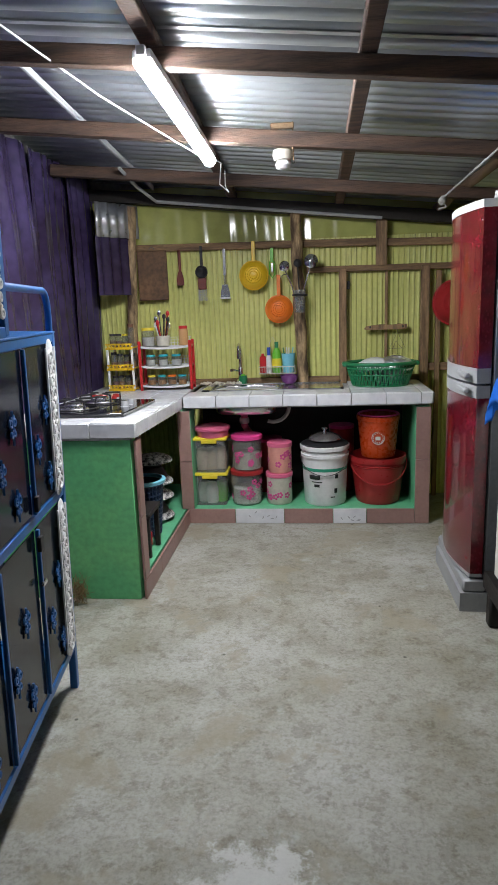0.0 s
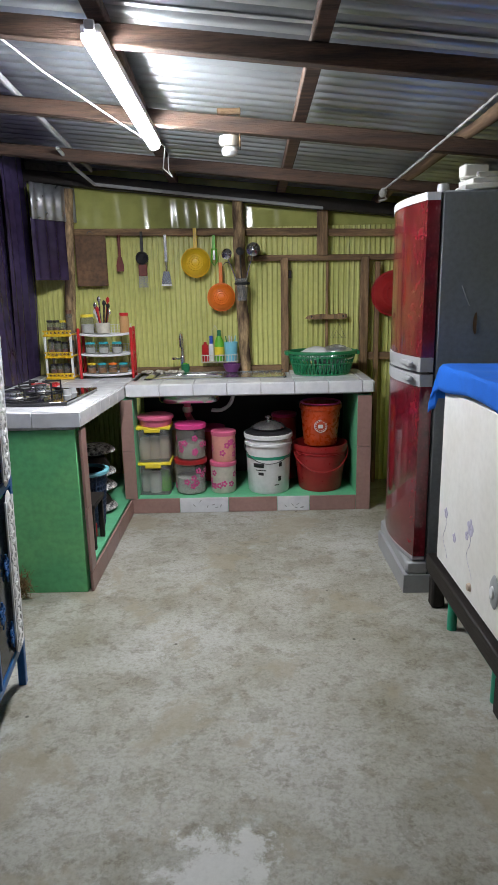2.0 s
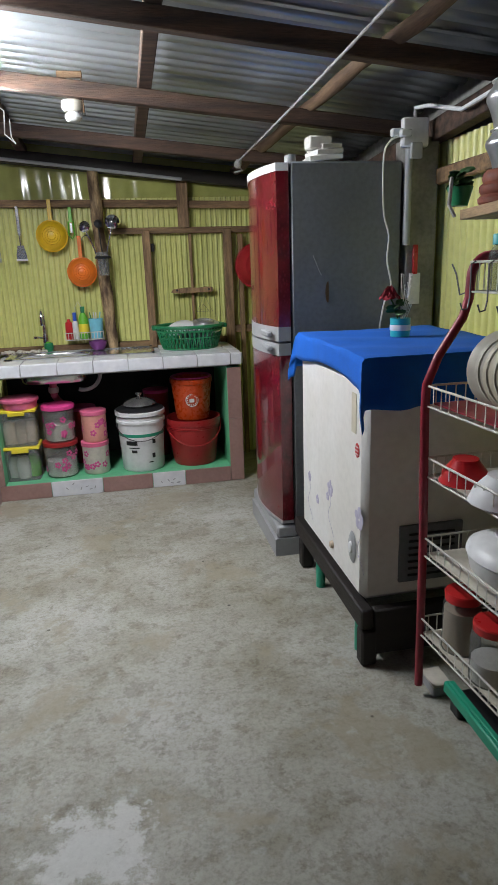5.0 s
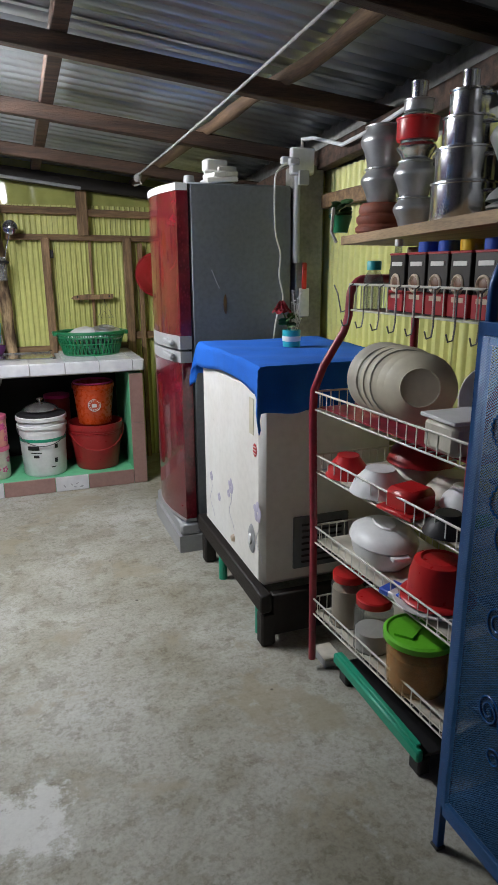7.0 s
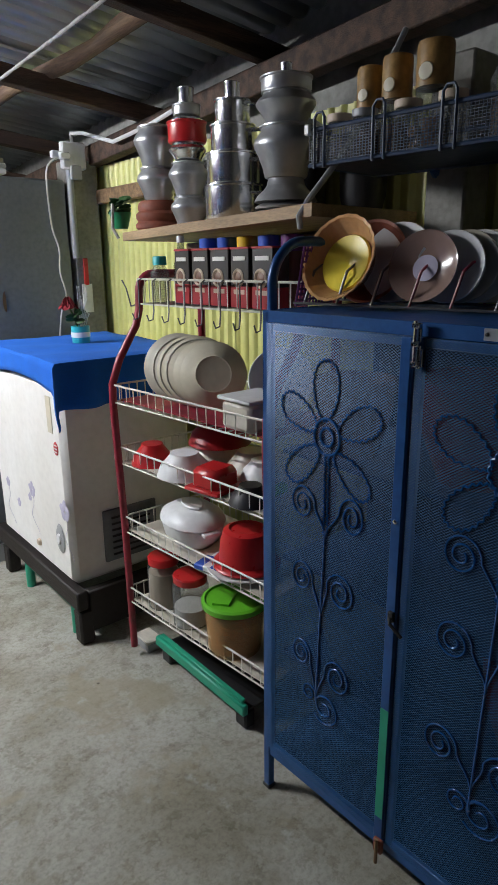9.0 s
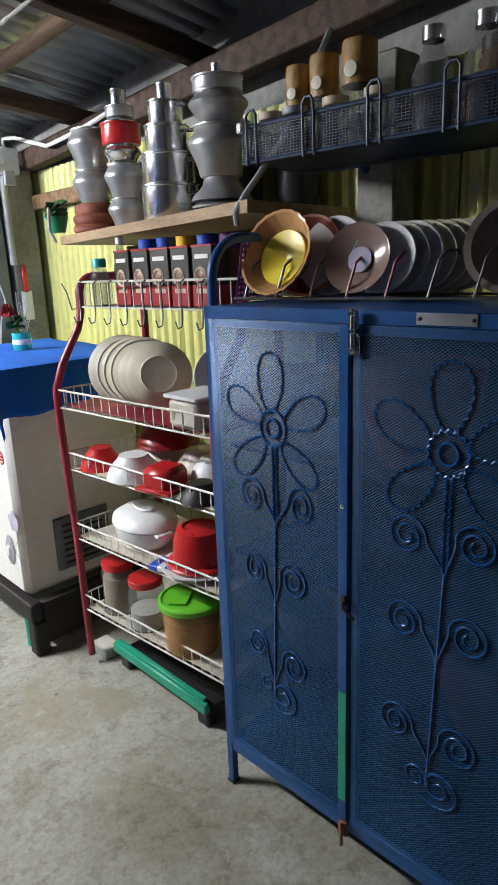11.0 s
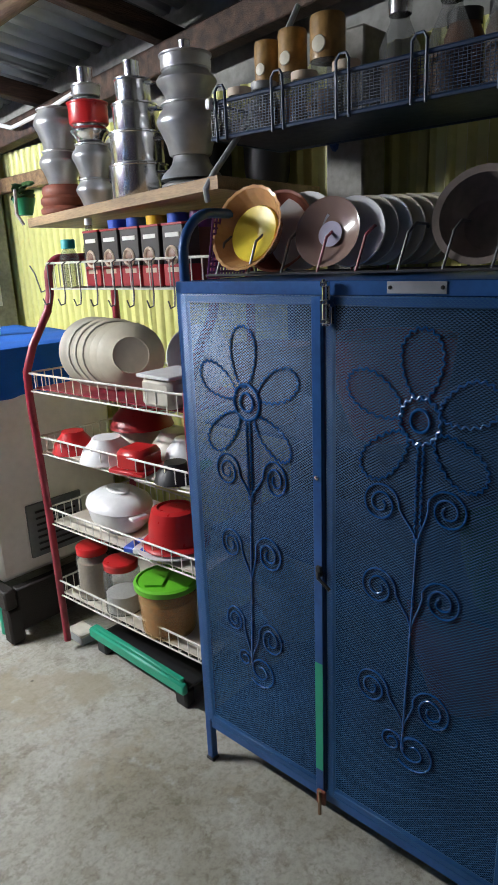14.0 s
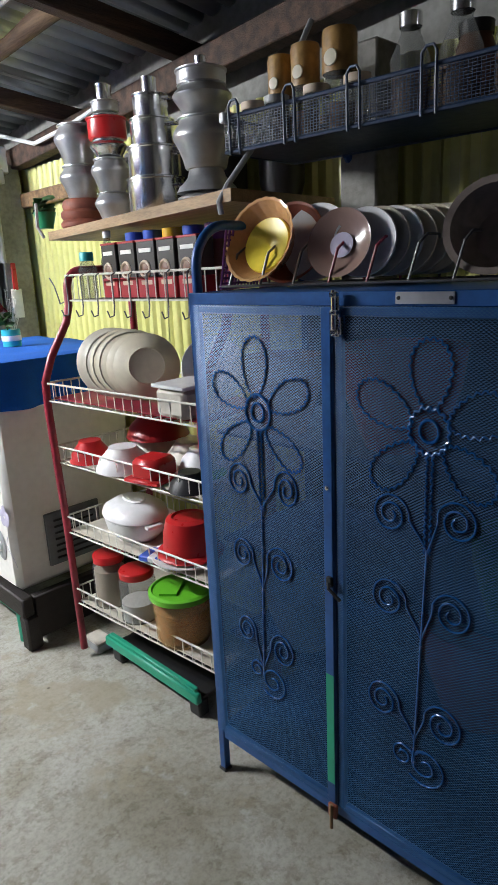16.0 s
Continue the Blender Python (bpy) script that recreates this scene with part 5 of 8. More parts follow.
# ---- lamps, cords ----
def lamps():
    a, b = Vector((-0.507, 2.05, roof(-0.507, 2.05) - 0.03)), Vector((-0.475, 3.08, roof(-0.475, 3.08) - 0.03))
    t = thing("tube_light", "lit white fluorescent tube lamp fixed under the roof beams", "lamp", (0, 0, 0))
    d = (b - a).normalized()
    part("tube", Shape().pipe([a, b], 0.028, 20), "tube", t, "glowing white tube")
    part("housing", Shape().bar(a + Vector((0, 0, 0.004)), b + Vector((0, 0, 0.004)), 0.060, 0.030), "white", t, "thin white batten housing")
    for p, q in ((a, 1), (b, -1)):
        part("end_cap", Shape().box(p - d * 0.008 * q + Vector((0, 0, 0.024)), (0.03, 0.014, 0.03), 0.003), "white", t)
    part("lead", Shape().pipe([b, b + Vector((0.01, 0.06, 0.02)), b + Vector((0.03, 0.16, 0.02)), b + Vector((0.0, 0.30, -0.05)), b + Vector((0.04, 0.33, -0.085)), b + Vector((0.02, 0.36, -0.05)), b + Vector((0.02, 0.37, 0.03))], 0.003, 6), "cord", t)
    k = thing("pull_cord", "thin white cord stretched to the tube lamp", "cord")
    part("cord", Shape().pipe([(-0.98, 1.70, roof(-0.98, 1.7) + 0.03), (-0.76, 2.42, roof(-0.76, 2.42) - 0.006), (-0.505, 3.20, roof(-0.5, 3.2) + 0.002)], 0.0035, 6), "cord", k)
    u = thing("light_bulb", "unlit white bulb in a short socket under a roof beam", "lamp", (-0.132, 2.96, roof(-0.132, 2.96)))
    part("bracket", Shape().pipe([(0.045, -0.035, 0.10), (0.045, -0.035, 0.0), (0.045, -0.02, -0.05)], 0.003, 6).box((0.0, -0.037, 0.085), (0.10, 0.012, 0.026), 0.003), "rail", u, "brown wooden block with a wire")
    part("socket", Shape().lathe([(0, 0.0), (0.030, 0.0), (0.043, -0.006), (0.045, -0.030), (0.036, -0.044), (0.030, -0.046), (0, -0.046)], 24), "offwhite", u, "white plastic lamp holder")
    part("bulb", Shape().lathe([(0.024, -0.046), (0.033, -0.056), (0.035, -0.066), (0.028, -0.078), (0.015, -0.084), (0, -0.086)], 22), "white", u, "round white glass bulb")
    part("clip", Shape().box((0.043, -0.006, -0.04), (0.012, 0.02, 0.04), 0.003), "black", u)
    rp = thing("rope", "white twisted rope tied to a roof beam", "rope")
    pts = []
    for i in range(60):
        s = i / 59
        x, y = 0.68 + 0.12 * s, 3.66 - 2.9 * s
        pts.append((x, y, roof(x, y) - 0.004 - 0.05 * math.sin(math.pi * s) * 0.3))
    part("cord", Shape().pipe(pts, [0.0042 + 0.0016 * (i % 2) for i in range(60)], 8), "rope", rp)
    part("knot", Shape().lathe([(0, -0.03), (0.018, -0.018), (0.022, 0.0), (0.016, 0.018), (0, 0.03)], 12, pose(0.68, 3.65, roof(0.68, 3.66) - 0.015, 30, 20)).pipe([(0.68, 3.66, 1.83), (0.70, 3.65, 1.80), (0.66, 3.66, 1.79)], 0.006, 6), "rope", rp)
    j = thing("junction_box", "white electric junction box on the concrete post", "junction box", (1.212, 2.585, 1.76))
    part("box", Shape().box((0, 0, 0.03), (0.11, 0.035, 0.11), 0.006), "white", j)
    part("socket", Shape().box((-0.075, 0, 0.03), (0.05, 0.03, 0.03), 0.005), "white", j)
    part("socket", Shape().box((0.0, -0.02, -0.04), (0.05, 0.02, 0.06), 0.004), "greyp", j)
    part("conduit", Shape().pipe([(-0.022, 0.0, -0.03), (-0.022, 0.0, -0.2), (-0.022, 0, -0.40)], 0.015, 10), "greyp", j, "pale grey conduit pipe")
    part("cable", Shape().pipe([(0.0, 0, 0.085), (0.0, 0.0, 0.12), (0.03, -0.05, 0.118), (0.05, -0.28, 0.055), (0.055, -0.55, 0.075), (0.06, -0.72, 0.10)], 0.008, 8), "white", j)
    h = thing("fly_swatter", "red plastic tool hanging on the concrete post", "tool", (1.235, 2.590, 1.30))
    part("grip", Shape().box((0, 0, 0.0), (0.022, 0.014, 0.12), 0.005), "red", h)
    part("head", Shape().box((0.0, 0, -0.12), (0.05, 0.008, 0.13), 0.006), "paper", h, "pale flat head")
    f = thing("power_cord", "white power cord hanging down the refrigerator side", "cable", (0, 0, 0))
    pts = [(1.16, 2.575, 1.78), (1.11, 2.585, 1.76), (1.085, 2.59, 1.70), (1.09, 2.592, 1.5), (1.115, 2.592, 1.40), (1.11, 2.592, 1.30), (1.13, 2.592, 1.20), (1.10, 2.592, 1.12), (1.08, 2.59, 1.0), (1.07, 2.58, 0.9)]
    fine = []
    for i in range(len(pts) - 1):
        p0, p1, p2, p3 = (Vector(pts[max(0, min(len(pts) - 1, i + o))]) for o in (-1, 0, 1, 2))
        for q in range(6):
            s = q / 6
            fine.append(0.5 * ((2 * p1) + (p2 - p0) * s + (2 * p0 - 5 * p1 + 4 * p2 - p3) * s * s + (3 * p1 - p0 - 3 * p2 + p3) * s ** 3))
    part("cord", Shape().pipe(fine, 0.004, 6), "cord", f)
    part("plug", Shape().box((1.165, 2.568, 1.785), (0.05, 0.03, 0.03), 0.006), "white", f)


lamps()


# ---- things on the counter ----
def at_wall(name, label, category, x, z, y=4.288, turn=0, group=""):
    return thing(name, label, category, (x, y, z), turn, group)


FLAT = pose(0, 0, 0, 90)            # turns a lathe's axis from up to out of the back wall


def wall_things():
    t = at_wall("chopping_board", "dark worn wooden chopping board hanging on the wall", "chopping board", -1.08, 1.54)
    part("board", Shape().box((0, 0, 0), (0.20, 0.016, 0.32), 0.006), "board", t)
    part("hanging_loop", Shape().pipe(arc((0, 0, 0.165), 0.018, 0, 180, 10), 0.002, 5), "greywire", t)
    t = at_wall("wooden_turner", "red-brown wooden turner hanging on the wall rail", "spatula", -0.895, 1.585)
    part("handle", Shape().pipe([(0, 0, 0.115), (0, 0, -0.03)], [0.011, 0.008], 10), "brownplastic", t)
    part("blade", Shape().slab([(-0.012, 0.0), (0.012, 0.0), (0.024, -0.05), (0.022, -0.09), (-0.022, -0.09), (-0.024, -0.05)], -0.004, 0.004, pose(0, 0, -0.025, 90)), "brownplastic", t)
    t = at_wall("black_ladle", "black ladle with a dark handle hanging on the rail", "ladle", -0.745, 1.55, 4.27)
    part("bowl", Shape().lathe([(0, -0.022), (0.022, -0.017), (0.036, 0.0), (0.042, 0.014), (0.039, 0.014), (0.033, 0.0), (0, -0.018)], 22, FLAT), "black", t)
    part("handle", Shape().box((0, 0, 0.10), (0.018, 0.010, 0.13), 0.004), "black", t)
    t = at_wall("kitchen_brush", "old brush with wooden head and grey bristles", "brush", -0.745, 1.44, 4.268)
    part("head", Shape().box((0, 0, 0.035), (0.055, 0.02, 0.075), 0.006), "brownplastic", t)
    s = Shape()
    for k in range(11):
        s.pipe([(-0.026 + 0.0052 * k, 0, 0.0), (-0.029 + 0.0058 * k, -0.003 * (k % 2), -0.075)], 0.002, 4)
    part("bristles", s, "greyp", t)
    t = at_wall("steel_spatula", "long stainless steel spatula hanging on the rail", "spatula", -0.595, 1.55)
    part("handle", Shape().box((0, 0, 0.06), (0.019, 0.006, 0.17), 0.003).pipe([(0, 0, -0.02), (0, -0.004, -0.09)], 0.005, 8), "steel", t)
    part("blade", Shape().slab([(-0.018, 0.0), (0.018, 0.0), (0.030, -0.05), (0.032, -0.09), (-0.032, -0.09), (-0.030, -0.05)], -0.002, 0.002, pose(0, -0.006, -0.085, 90)), "steel", t)
    part("blade_edge", Shape().box((0, -0.006, -0.172), (0.068, 0.006, 0.012), 0.002), "white", t)
    for nm, lab, x, z, r, m, top in (("yellow_strainer", "yellow plastic strainer pan hanging by its handle", -0.40, 1.515, 0.096, "yellow", 0.205), ("orange_strainer", "orange plastic strainer pan hanging by its handle", -0.24, 1.293, 0.092, "panorange", 0.21)):
        t = at_wall(nm, lab, "strainer", x, z, 4.272)
        part("bowl", Shape().lathe([(0, 0.050), (r * 0.55, 0.048), (r * 0.80, 0.030), (r * 0.93, 0.006), (r, 0.004), (r, -0.002), (r * 0.9, 0.0), (r * 0.75, 0.026), (0, 0.044)], 36, FLAT), m, t)
        for rr in (0.25, 0.40, 0.55):
            part("ring", Shape().lathe([(r * rr - 0.003, 0.049), (r * rr, 0.0525), (r * rr + 0.003, 0.049)], 30, FLAT), m, t)
        s = Shape()
        for k in range(12):
            a = k * math.pi / 6
            s.pipe([(r * 0.28 * math.cos(a), -0.050, r * 0.28 * math.sin(a)), (r * 0.53 * math.cos(a), -0.0495, r * 0.53 * math.sin(a))], 0.0022, 4)
        part("ribs", s, m, t)
        part("handle", Shape().box((0, -0.002, (r + top) / 2), (0.024, 0.008, top - r + 0.02), 0.004), m, t)
    part("hook", Shape().pipe(arc((0.045, 0, 0.19), 0.03, -20, 180, 12), 0.0025, 5), "greywire", t)
    t = at_wall("green_peeler", "bright green plastic peeler hanging on the rail", "peeler", -0.28, 1.59)
    part("handle", Shape().box((0, 0, 0.05), (0.022, 0.01, 0.09), 0.005), "leafgreen", t)
    part("frame", Shape().pipe([(-0.014, 0, 0.01), (-0.018, 0, -0.07), (0, 0, -0.095), (0.018, 0, -0.07), (0.014, 0, 0.01)], 0.005, 8), "leafgreen", t)
    part("blade", Shape().box((0, -0.002, -0.03), (0.014, 0.003, 0.06), 0.001), "steel", t)
    # utensil holder tied to the log
    t = thing("utensil_cup", "clear plastic cup strapped to the log post", "cup", (-0.10, 4.185, 1.265))
    part("cup", Shape().lathe([(0, 0), (0.032, 0), (0.040, 0.145), (0.037, 0.145), (0.030, 0.005), (0, 0.005)], 26), "tub", t)
    part("strap", Shape().pipe([(0.043 * math.cos(a * 0.3142), 0.043 * math.sin(a * 0.3142), 0.112) for a in range(20)], 0.008, 6, True), "black", t)
    for k, (dx, h, r, lab) in enumerate(((-0.095, 0.285, 0.034, "steel soup ladle leaning out of the cup"), (0.075, 0.31, 0.044, "steel slotted skimmer leaning out of the cup"), (-0.01, 0.30, 0.026, "small dark ladle leaning out of the cup"))):
        l = thing(("soup_ladle", "skimmer", "dark_ladle")[k], lab, "ladle", (-0.10, 4.185, 1.275), 0, "utensils in the cup")
        part("handle", Shape().pipe([(0.012 * (k - 1), 0, 0), (dx * 0.5, -0.004, h * 0.55), (dx, -0.012, h - r * 0.4)], 0.0045, 8), "steel" if k < 2 else "black", l)
        part("bowl", Shape().lathe([(0, 0.016), (r * 0.6, 0.012), (r, 0.0), (r * 0.95, -0.002), (r * 0.55, 0.009), (0, 0.012)], 24, pose(dx, -0.014, h, 78, 0, 12 * (k - 1))), "chrome" if k < 2 else "black", l)
        if k == 1:
            s = Shape()
            for q in range(5):
                s.box((dx - 0.024 + 0.012 * q, -0.028, h), (0.004, 0.003, 0.05 - 0.006 * abs(q - 2)), 0.001)
            part("slots", s, "black", l)
    # shutter latch, hinge, wire triangle
    t = at_wall("shutter_latch", "rough wooden turn-latch across the lime shutter", "latch", 0.455, 1.155, 4.285)
    part("bar", Shape().slab([(-0.14, -0.012), (-0.12, -0.018), (0.12, -0.018), (0.135, -0.01), (0.135, 0.014), (0.09, 0.018), (0.05, 0.012), (-0.03, 0.016), (-0.08, 0.012), (-0.125, 0.006)], -0.012, 0.012, FLAT), "post", t)
    for x in (-0.10, 0.11):
        part("nail", Shape().lathe([(0, 0.004), (0.006, 0.002), (0.007, 0)], 10, pose(x, -0.012, 0, 90)), "black", t)
    t = at_wall("wire_hanger", "small triangular wire hanger on the shutter", "hanger", 0.535, 1.06, 4.305)
    part("wire", Shape().pipe([(-0.052, 0, -0.05), (0, 0, 0.06), (0.052, 0, -0.05)], 0.002, 5, True).pipe([(0, 0, 0.06), (0, 0, 0.10)], 0.002, 5).pipe([(-0.03, 0, -0.05), (-0.01, 0, 0.0), (0.03, 0, -0.05)], 0.0016, 5), "greywire", t)
    hx = part("hinge_leaf", Shape().box((0.212, 4.30, 1.43), (0.025, 0.012, 0.05), 0.002).pipe([(0.20, 4.294, 1.402), (0.20, 4.294, 1.458)], 0.005, 8), "black", bpy.data.objects["wall_north"], "small black iron hinge")
    t = at_wall("red_basin", "round red plastic basin hanging on the back wall", "basin", 0.895, 1.295, 4.275)
    part("bowl", Shape().lathe([(0, 0.085), (0.09, 0.084), (0.115, 0.06), (0.136, 0.008), (0.148, 0.006), (0.148, 0.0), (0.13, 0.0), (0.11, 0.055), (0, 0.08)], 44, FLAT), "darkred", t)
    part("rings", Shape().lathe([(0.06, 0.085), (0.063, 0.088), (0.066, 0.085)], 36, FLAT), "darkred", t)


wall_things()


def bottle(name, label, x, y, z, prof, m, cap=None, capm="white", group="", cat="bottle", band=None):
    t = thing(name, label, cat, (x, y, z), 0, group)
    part("body", Shape().lathe([(0, 0)] + prof + [(0, prof[-1][1])], 22), m, t)
    if cap:
        part("cap", Shape().lathe([(cap[0], cap[1]), (cap[0], cap[2]), (cap[0] * 0.9, cap[2] + 0.003), (0, cap[2] + 0.003)], 18), capm, t)
    if band:
        part("label", Shape().lathe([(band[0], band[1]), (band[0] + 0.0008, band[1] + 0.001), (band[0] + 0.0008, band[2]), (band[0], band[2])], 22), band[3], t)
    return t


def sink_area():
    t = thing("kitchen_sink", "stainless steel sink with drainboard set in the counter", "sink", (0, 0, 0.802))
    x0, x1, y0, y1, bx0, bx1 = -0.72, 0.165, 3.905, 4.285, -0.66, -0.24
    s = Shape()
    s.box(((x0 + x1) / 2, y0 + 0.012, 0.003), (x1 - x0, 0.024, 0.010), 0.003).box(((x0 + x1) / 2, y1 - 0.03, 0.003), (x1 - x0, 0.06, 0.010), 0.003)
    s.box((x0 + 0.025, (y0 + y1) / 2, 0.003), (0.05, y1 - y0, 0.010), 0.003).box((x1 - 0.01, (y0 + y1) / 2, 0.003), (0.02, y1 - y0, 0.010), 0.003)
    part("rim", s, "steel", t)
    db = Shape().box(((bx1 + x1) / 2 - 0.005, (y0 + y1) / 2 - 0.02, -0.004), (x1 - bx1 - 0.02, y1 - y0 - 0.08, 0.006), 0.002)
    board = part("drainboard", db, "steel", t)
    for k in range(9):
        part("ridge", Shape().box((bx1 + 0.05 + 0.037 * k, 4.08, 0.0015), (0.008, 0.24, 0.005), 0.002), "steel", board)
    cx, cy, hx, hy = (bx0 + bx1) / 2, (y0 + y1) / 2 - 0.02, (bx1 - bx0) / 2, (y1 - y0) / 2 - 0.04

    def bowl(u, v):
        a = u * 2 * math.pi
        sq = lambda q: math.copysign(abs(q) ** 0.55, q)
        k = 1.0 if v < 0.7 else 1.0 - 0.97 * (v - 0.7) / 0.3
        return (cx + hx * k * (1 - 0.06 * v) * sq(math.cos(a)), cy + hy * k * (1 - 0.06 * v) * sq(math.sin(a)), -0.155 * min(1, v / 0.7))
    part("basin", Shape().sheet(bowl, 48, 14), "steel", t, "", 0.002)
    part("drain_pipe", Shape().pipe([(cx - 0.02, cy - 0.05, -0.155), (cx - 0.02, cy - 0.05, -0.24), (cx - 0.02, cy + 0.10, -0.30), (cx - 0.02, 4.27, -0.33)], 0.022, 12), "rose", t, "pink plastic drain pipe")
    part("drain_nut", Shape().lathe([(0.03, -0.19), (0.032, -0.20), (0.032, -0.22), (0.03, -0.225)], 14, pose(cx - 0.02, cy - 0.05, 0)), "white", t)
    part("hose", Shape().pipe(arc((-0.27, 3.86, -0.09), 0.10, 20, -110, 14), 0.012, 10), "greyp", t, "grey drain hose")
    f = thing("faucet", "chrome gooseneck faucet standing behind the sink", "faucet", (-0.51, 4.255, 0.809))
    part("base", Shape().lathe([(0, 0), (0.03, 0), (0.03, 0.02), (0.018, 0.03), (0.018, 0.10), (0.013, 0.11), (0, 0.11)], 20), "chrome", f)
    part("spout", Shape().pipe([(0, 0, 0.10), (0, 0, 0.20)] + [(0, -0.045 + 0.045 * math.cos(a * 0.2618), 0.21 + 0.05 * math.sin(a * 0.2618)) for a in range(0, 12)] + [(0, -0.09, 0.17)], 0.011, 10), "chrome", f)
    part("lever", Shape().pipe([(0, 0, 0.085), (-0.03, -0.02, 0.09), (-0.055, -0.03, 0.10)], 0.006, 8).lathe([(0, 0.02), (0.014, 0.015), (0.016, 0), (0, 0)], 12, pose(-0.055, -0.03, 0.085)), "chrome", f)
    g = thing("sponge_holder", "small dark green pot behind the sink", "pot", (-0.49, 4.215, 0.810))
    part("pot", Shape().lathe([(0, 0), (0.022, 0), (0.030, 0.03), (0.026, 0.055), (0.02, 0.055), (0.02, 0.01), (0, 0.01)], 18), "bottlegreen", g)
    part("sponge", Shape().box((0, 0, 0.048), (0.03, 0.02, 0.03), 0.006), "leafgreen", g)
    b = thing("purple_bowl", "small dark purple plastic bowl on the drainboard", "bowl", (-0.18, 4.20, 0.809))
    part("bowl", Shape().lathe([(0, 0), (0.035, 0), (0.055, 0.03), (0.058, 0.055), (0.054, 0.055), (0.05, 0.03), (0.03, 0.006), (0, 0.006)], 26), "purplep", b)
    part("rag", Shape().lathe([(0.0, 0.06), (0.025, 0.062), (0.045, 0.05), (0.05, 0.04)], 14, sx=1.0, sy=0.8), "purplep", b)
    # wire shelf with soap things
    w = thing("soap_shelf", "white wire soap shelf fixed to the wall", "shelf", (-0.26, 4.245, 0.875))
    s = Shape()
    for z in (0, 0.045):
        s.pipe([(-0.12, -0.045, z), (0.12, -0.045, z), (0.12, 0.045, z), (-0.12, 0.045, z)], 0.003, 6, True)
    for k in range(13):
        x = -0.12 + 0.02 * k
        part("wire", Shape().pipe([(x, -0.045, 0.045), (x, -0.045, 0.0), (x, 0.045, 0.0)], 0.002, 5), "wire", w)
    part("hoop", s, "wire", w)
    part("back_wire", Shape().pipe([(-0.05, 0.045, 0.0), (-0.05, 0.045, 0.20), (-0.03, 0.045, 0.235), (-0.01, 0.045, 0.20), (-0.01, 0.045, 0.0)], 0.002, 5), "wire", w)
    z = 0.878
    bottle("red_pouch_bottle", "red dish soap bottle on the soap shelf", -0.355, 4.24, z, [(0.022, 0), (0.024, 0.07), (0.022, 0.105), (0.01, 0.115)], "red", (0.010, 0.112, 0.125), "red")
    bottle("white_bottle", "white bottle with blue pump on the soap shelf", -0.315, 4.24, z, [(0.019, 0), (0.019, 0.09), (0.015, 0.11), (0.008, 0.118)], "white", (0.012, 0.116, 0.165), "bluep")
    bottle("green_soap_bottle", "green dish soap bottle with pale label on the soap shelf", -0.262, 4.24, z, [(0.030, 0), (0.032, 0.05), (0.029, 0.13), (0.013, 0.165)], "leafgreen", (0.013, 0.165, 0.20), "bottlegreen", band=(0.032, 0.035, 0.095, "lemon"))
    c = thing("toothbrush_cup", "light blue plastic cup with brushes on the soap shelf", "cup", (-0.185, 4.24, z))
    part("cup", Shape().lathe([(0, 0), (0.036, 0), (0.046, 0.125), (0.043, 0.125), (0.034, 0.005), (0, 0.005)], 24), "sky", c)
    for k in range(4):
        a = 1.5 * k + 0.4
        part("brush", Shape().pipe([(0.01 * math.cos(a), 0.01 * math.sin(a), 0.01), (0.035 * math.cos(a), 0.03 * math.sin(a), 0.165)], 0.004, 6), ("sky", "white", "bottlegreen", "white")[k], c)


sink_area()


def stove():
    t = thing("gas_stove", "black glass two-burner gas hob on the tiled counter", "stove", (-1.135, 3.12, 0.8255))
    t.matrix_basis = pose(-1.135, 3.12, 0.8255, -2.18)
    part("plate", Shape().box((0, 0, 0.010), (0.48, 0.60, 0.020), 0.006), "blackglass", t)
    for k, (x, y) in enumerate(((-0.06, -0.13), (-0.02, 0.15))):
        b = part("burner", Shape().lathe([(0, 0.052), (0.045, 0.050), (0.05, 0.044), (0.05, 0.032), (0.068, 0.030), (0.075, 0.020), (0, 0.020)], 30, pose(x, y, 0)), "steel", t, "steel burner head")
        part("burner_cap", Shape().lathe([(0, 0.058), (0.028, 0.057), (0.032, 0.051), (0, 0.051)], 24, pose(x, y, 0)), "black", b)
        for q in range(4):
            a = radians(45 + 90 * q)
            part("pan_support", Shape().pipe([(x + 0.115 * math.cos(a), y + 0.115 * math.sin(a), 0.02), (x + 0.115 * math.cos(a), y + 0.115 * math.sin(a), 0.068), (x + 0.03 * math.cos(a), y + 0.03 * math.sin(a), 0.072)], 0.0055, 6), "black", t, "black iron pan support")
        part("support_ring", Shape().pipe([(x + 0.115 * math.cos(a * 0.2618), y + 0.115 * math.sin(a * 0.2618), 0.026) for a in range(24)], 0.005, 6, True), "black", t)
    for k, y in enumerate((-0.04, 0.06)):
        part("knob", Shape().lathe([(0, 0.05), (0.018, 0.048), (0.020, 0.022), (0.026, 0.020)], 18, pose(0.17, y, 0)), "greyp", t, "grey round knob")
    p = thing("pot_holder", "crocheted red and white pot holder behind the hob", "pot holder", (-1.24, 3.60, 0.809))
    s = Shape()
    rg = random.Random(4)
    for k in range(14):
        s.lathe([(0, 0.018), (0.014, 0.012), (0.018, 0.0)], 8, pose(rg.uniform(-0.08, 0.08), rg.uniform(-0.035, 0.035), rg.uniform(0.0, 0.02), rg.uniform(-20, 20)))
    part("knit", s, "darkred", p)


stove()


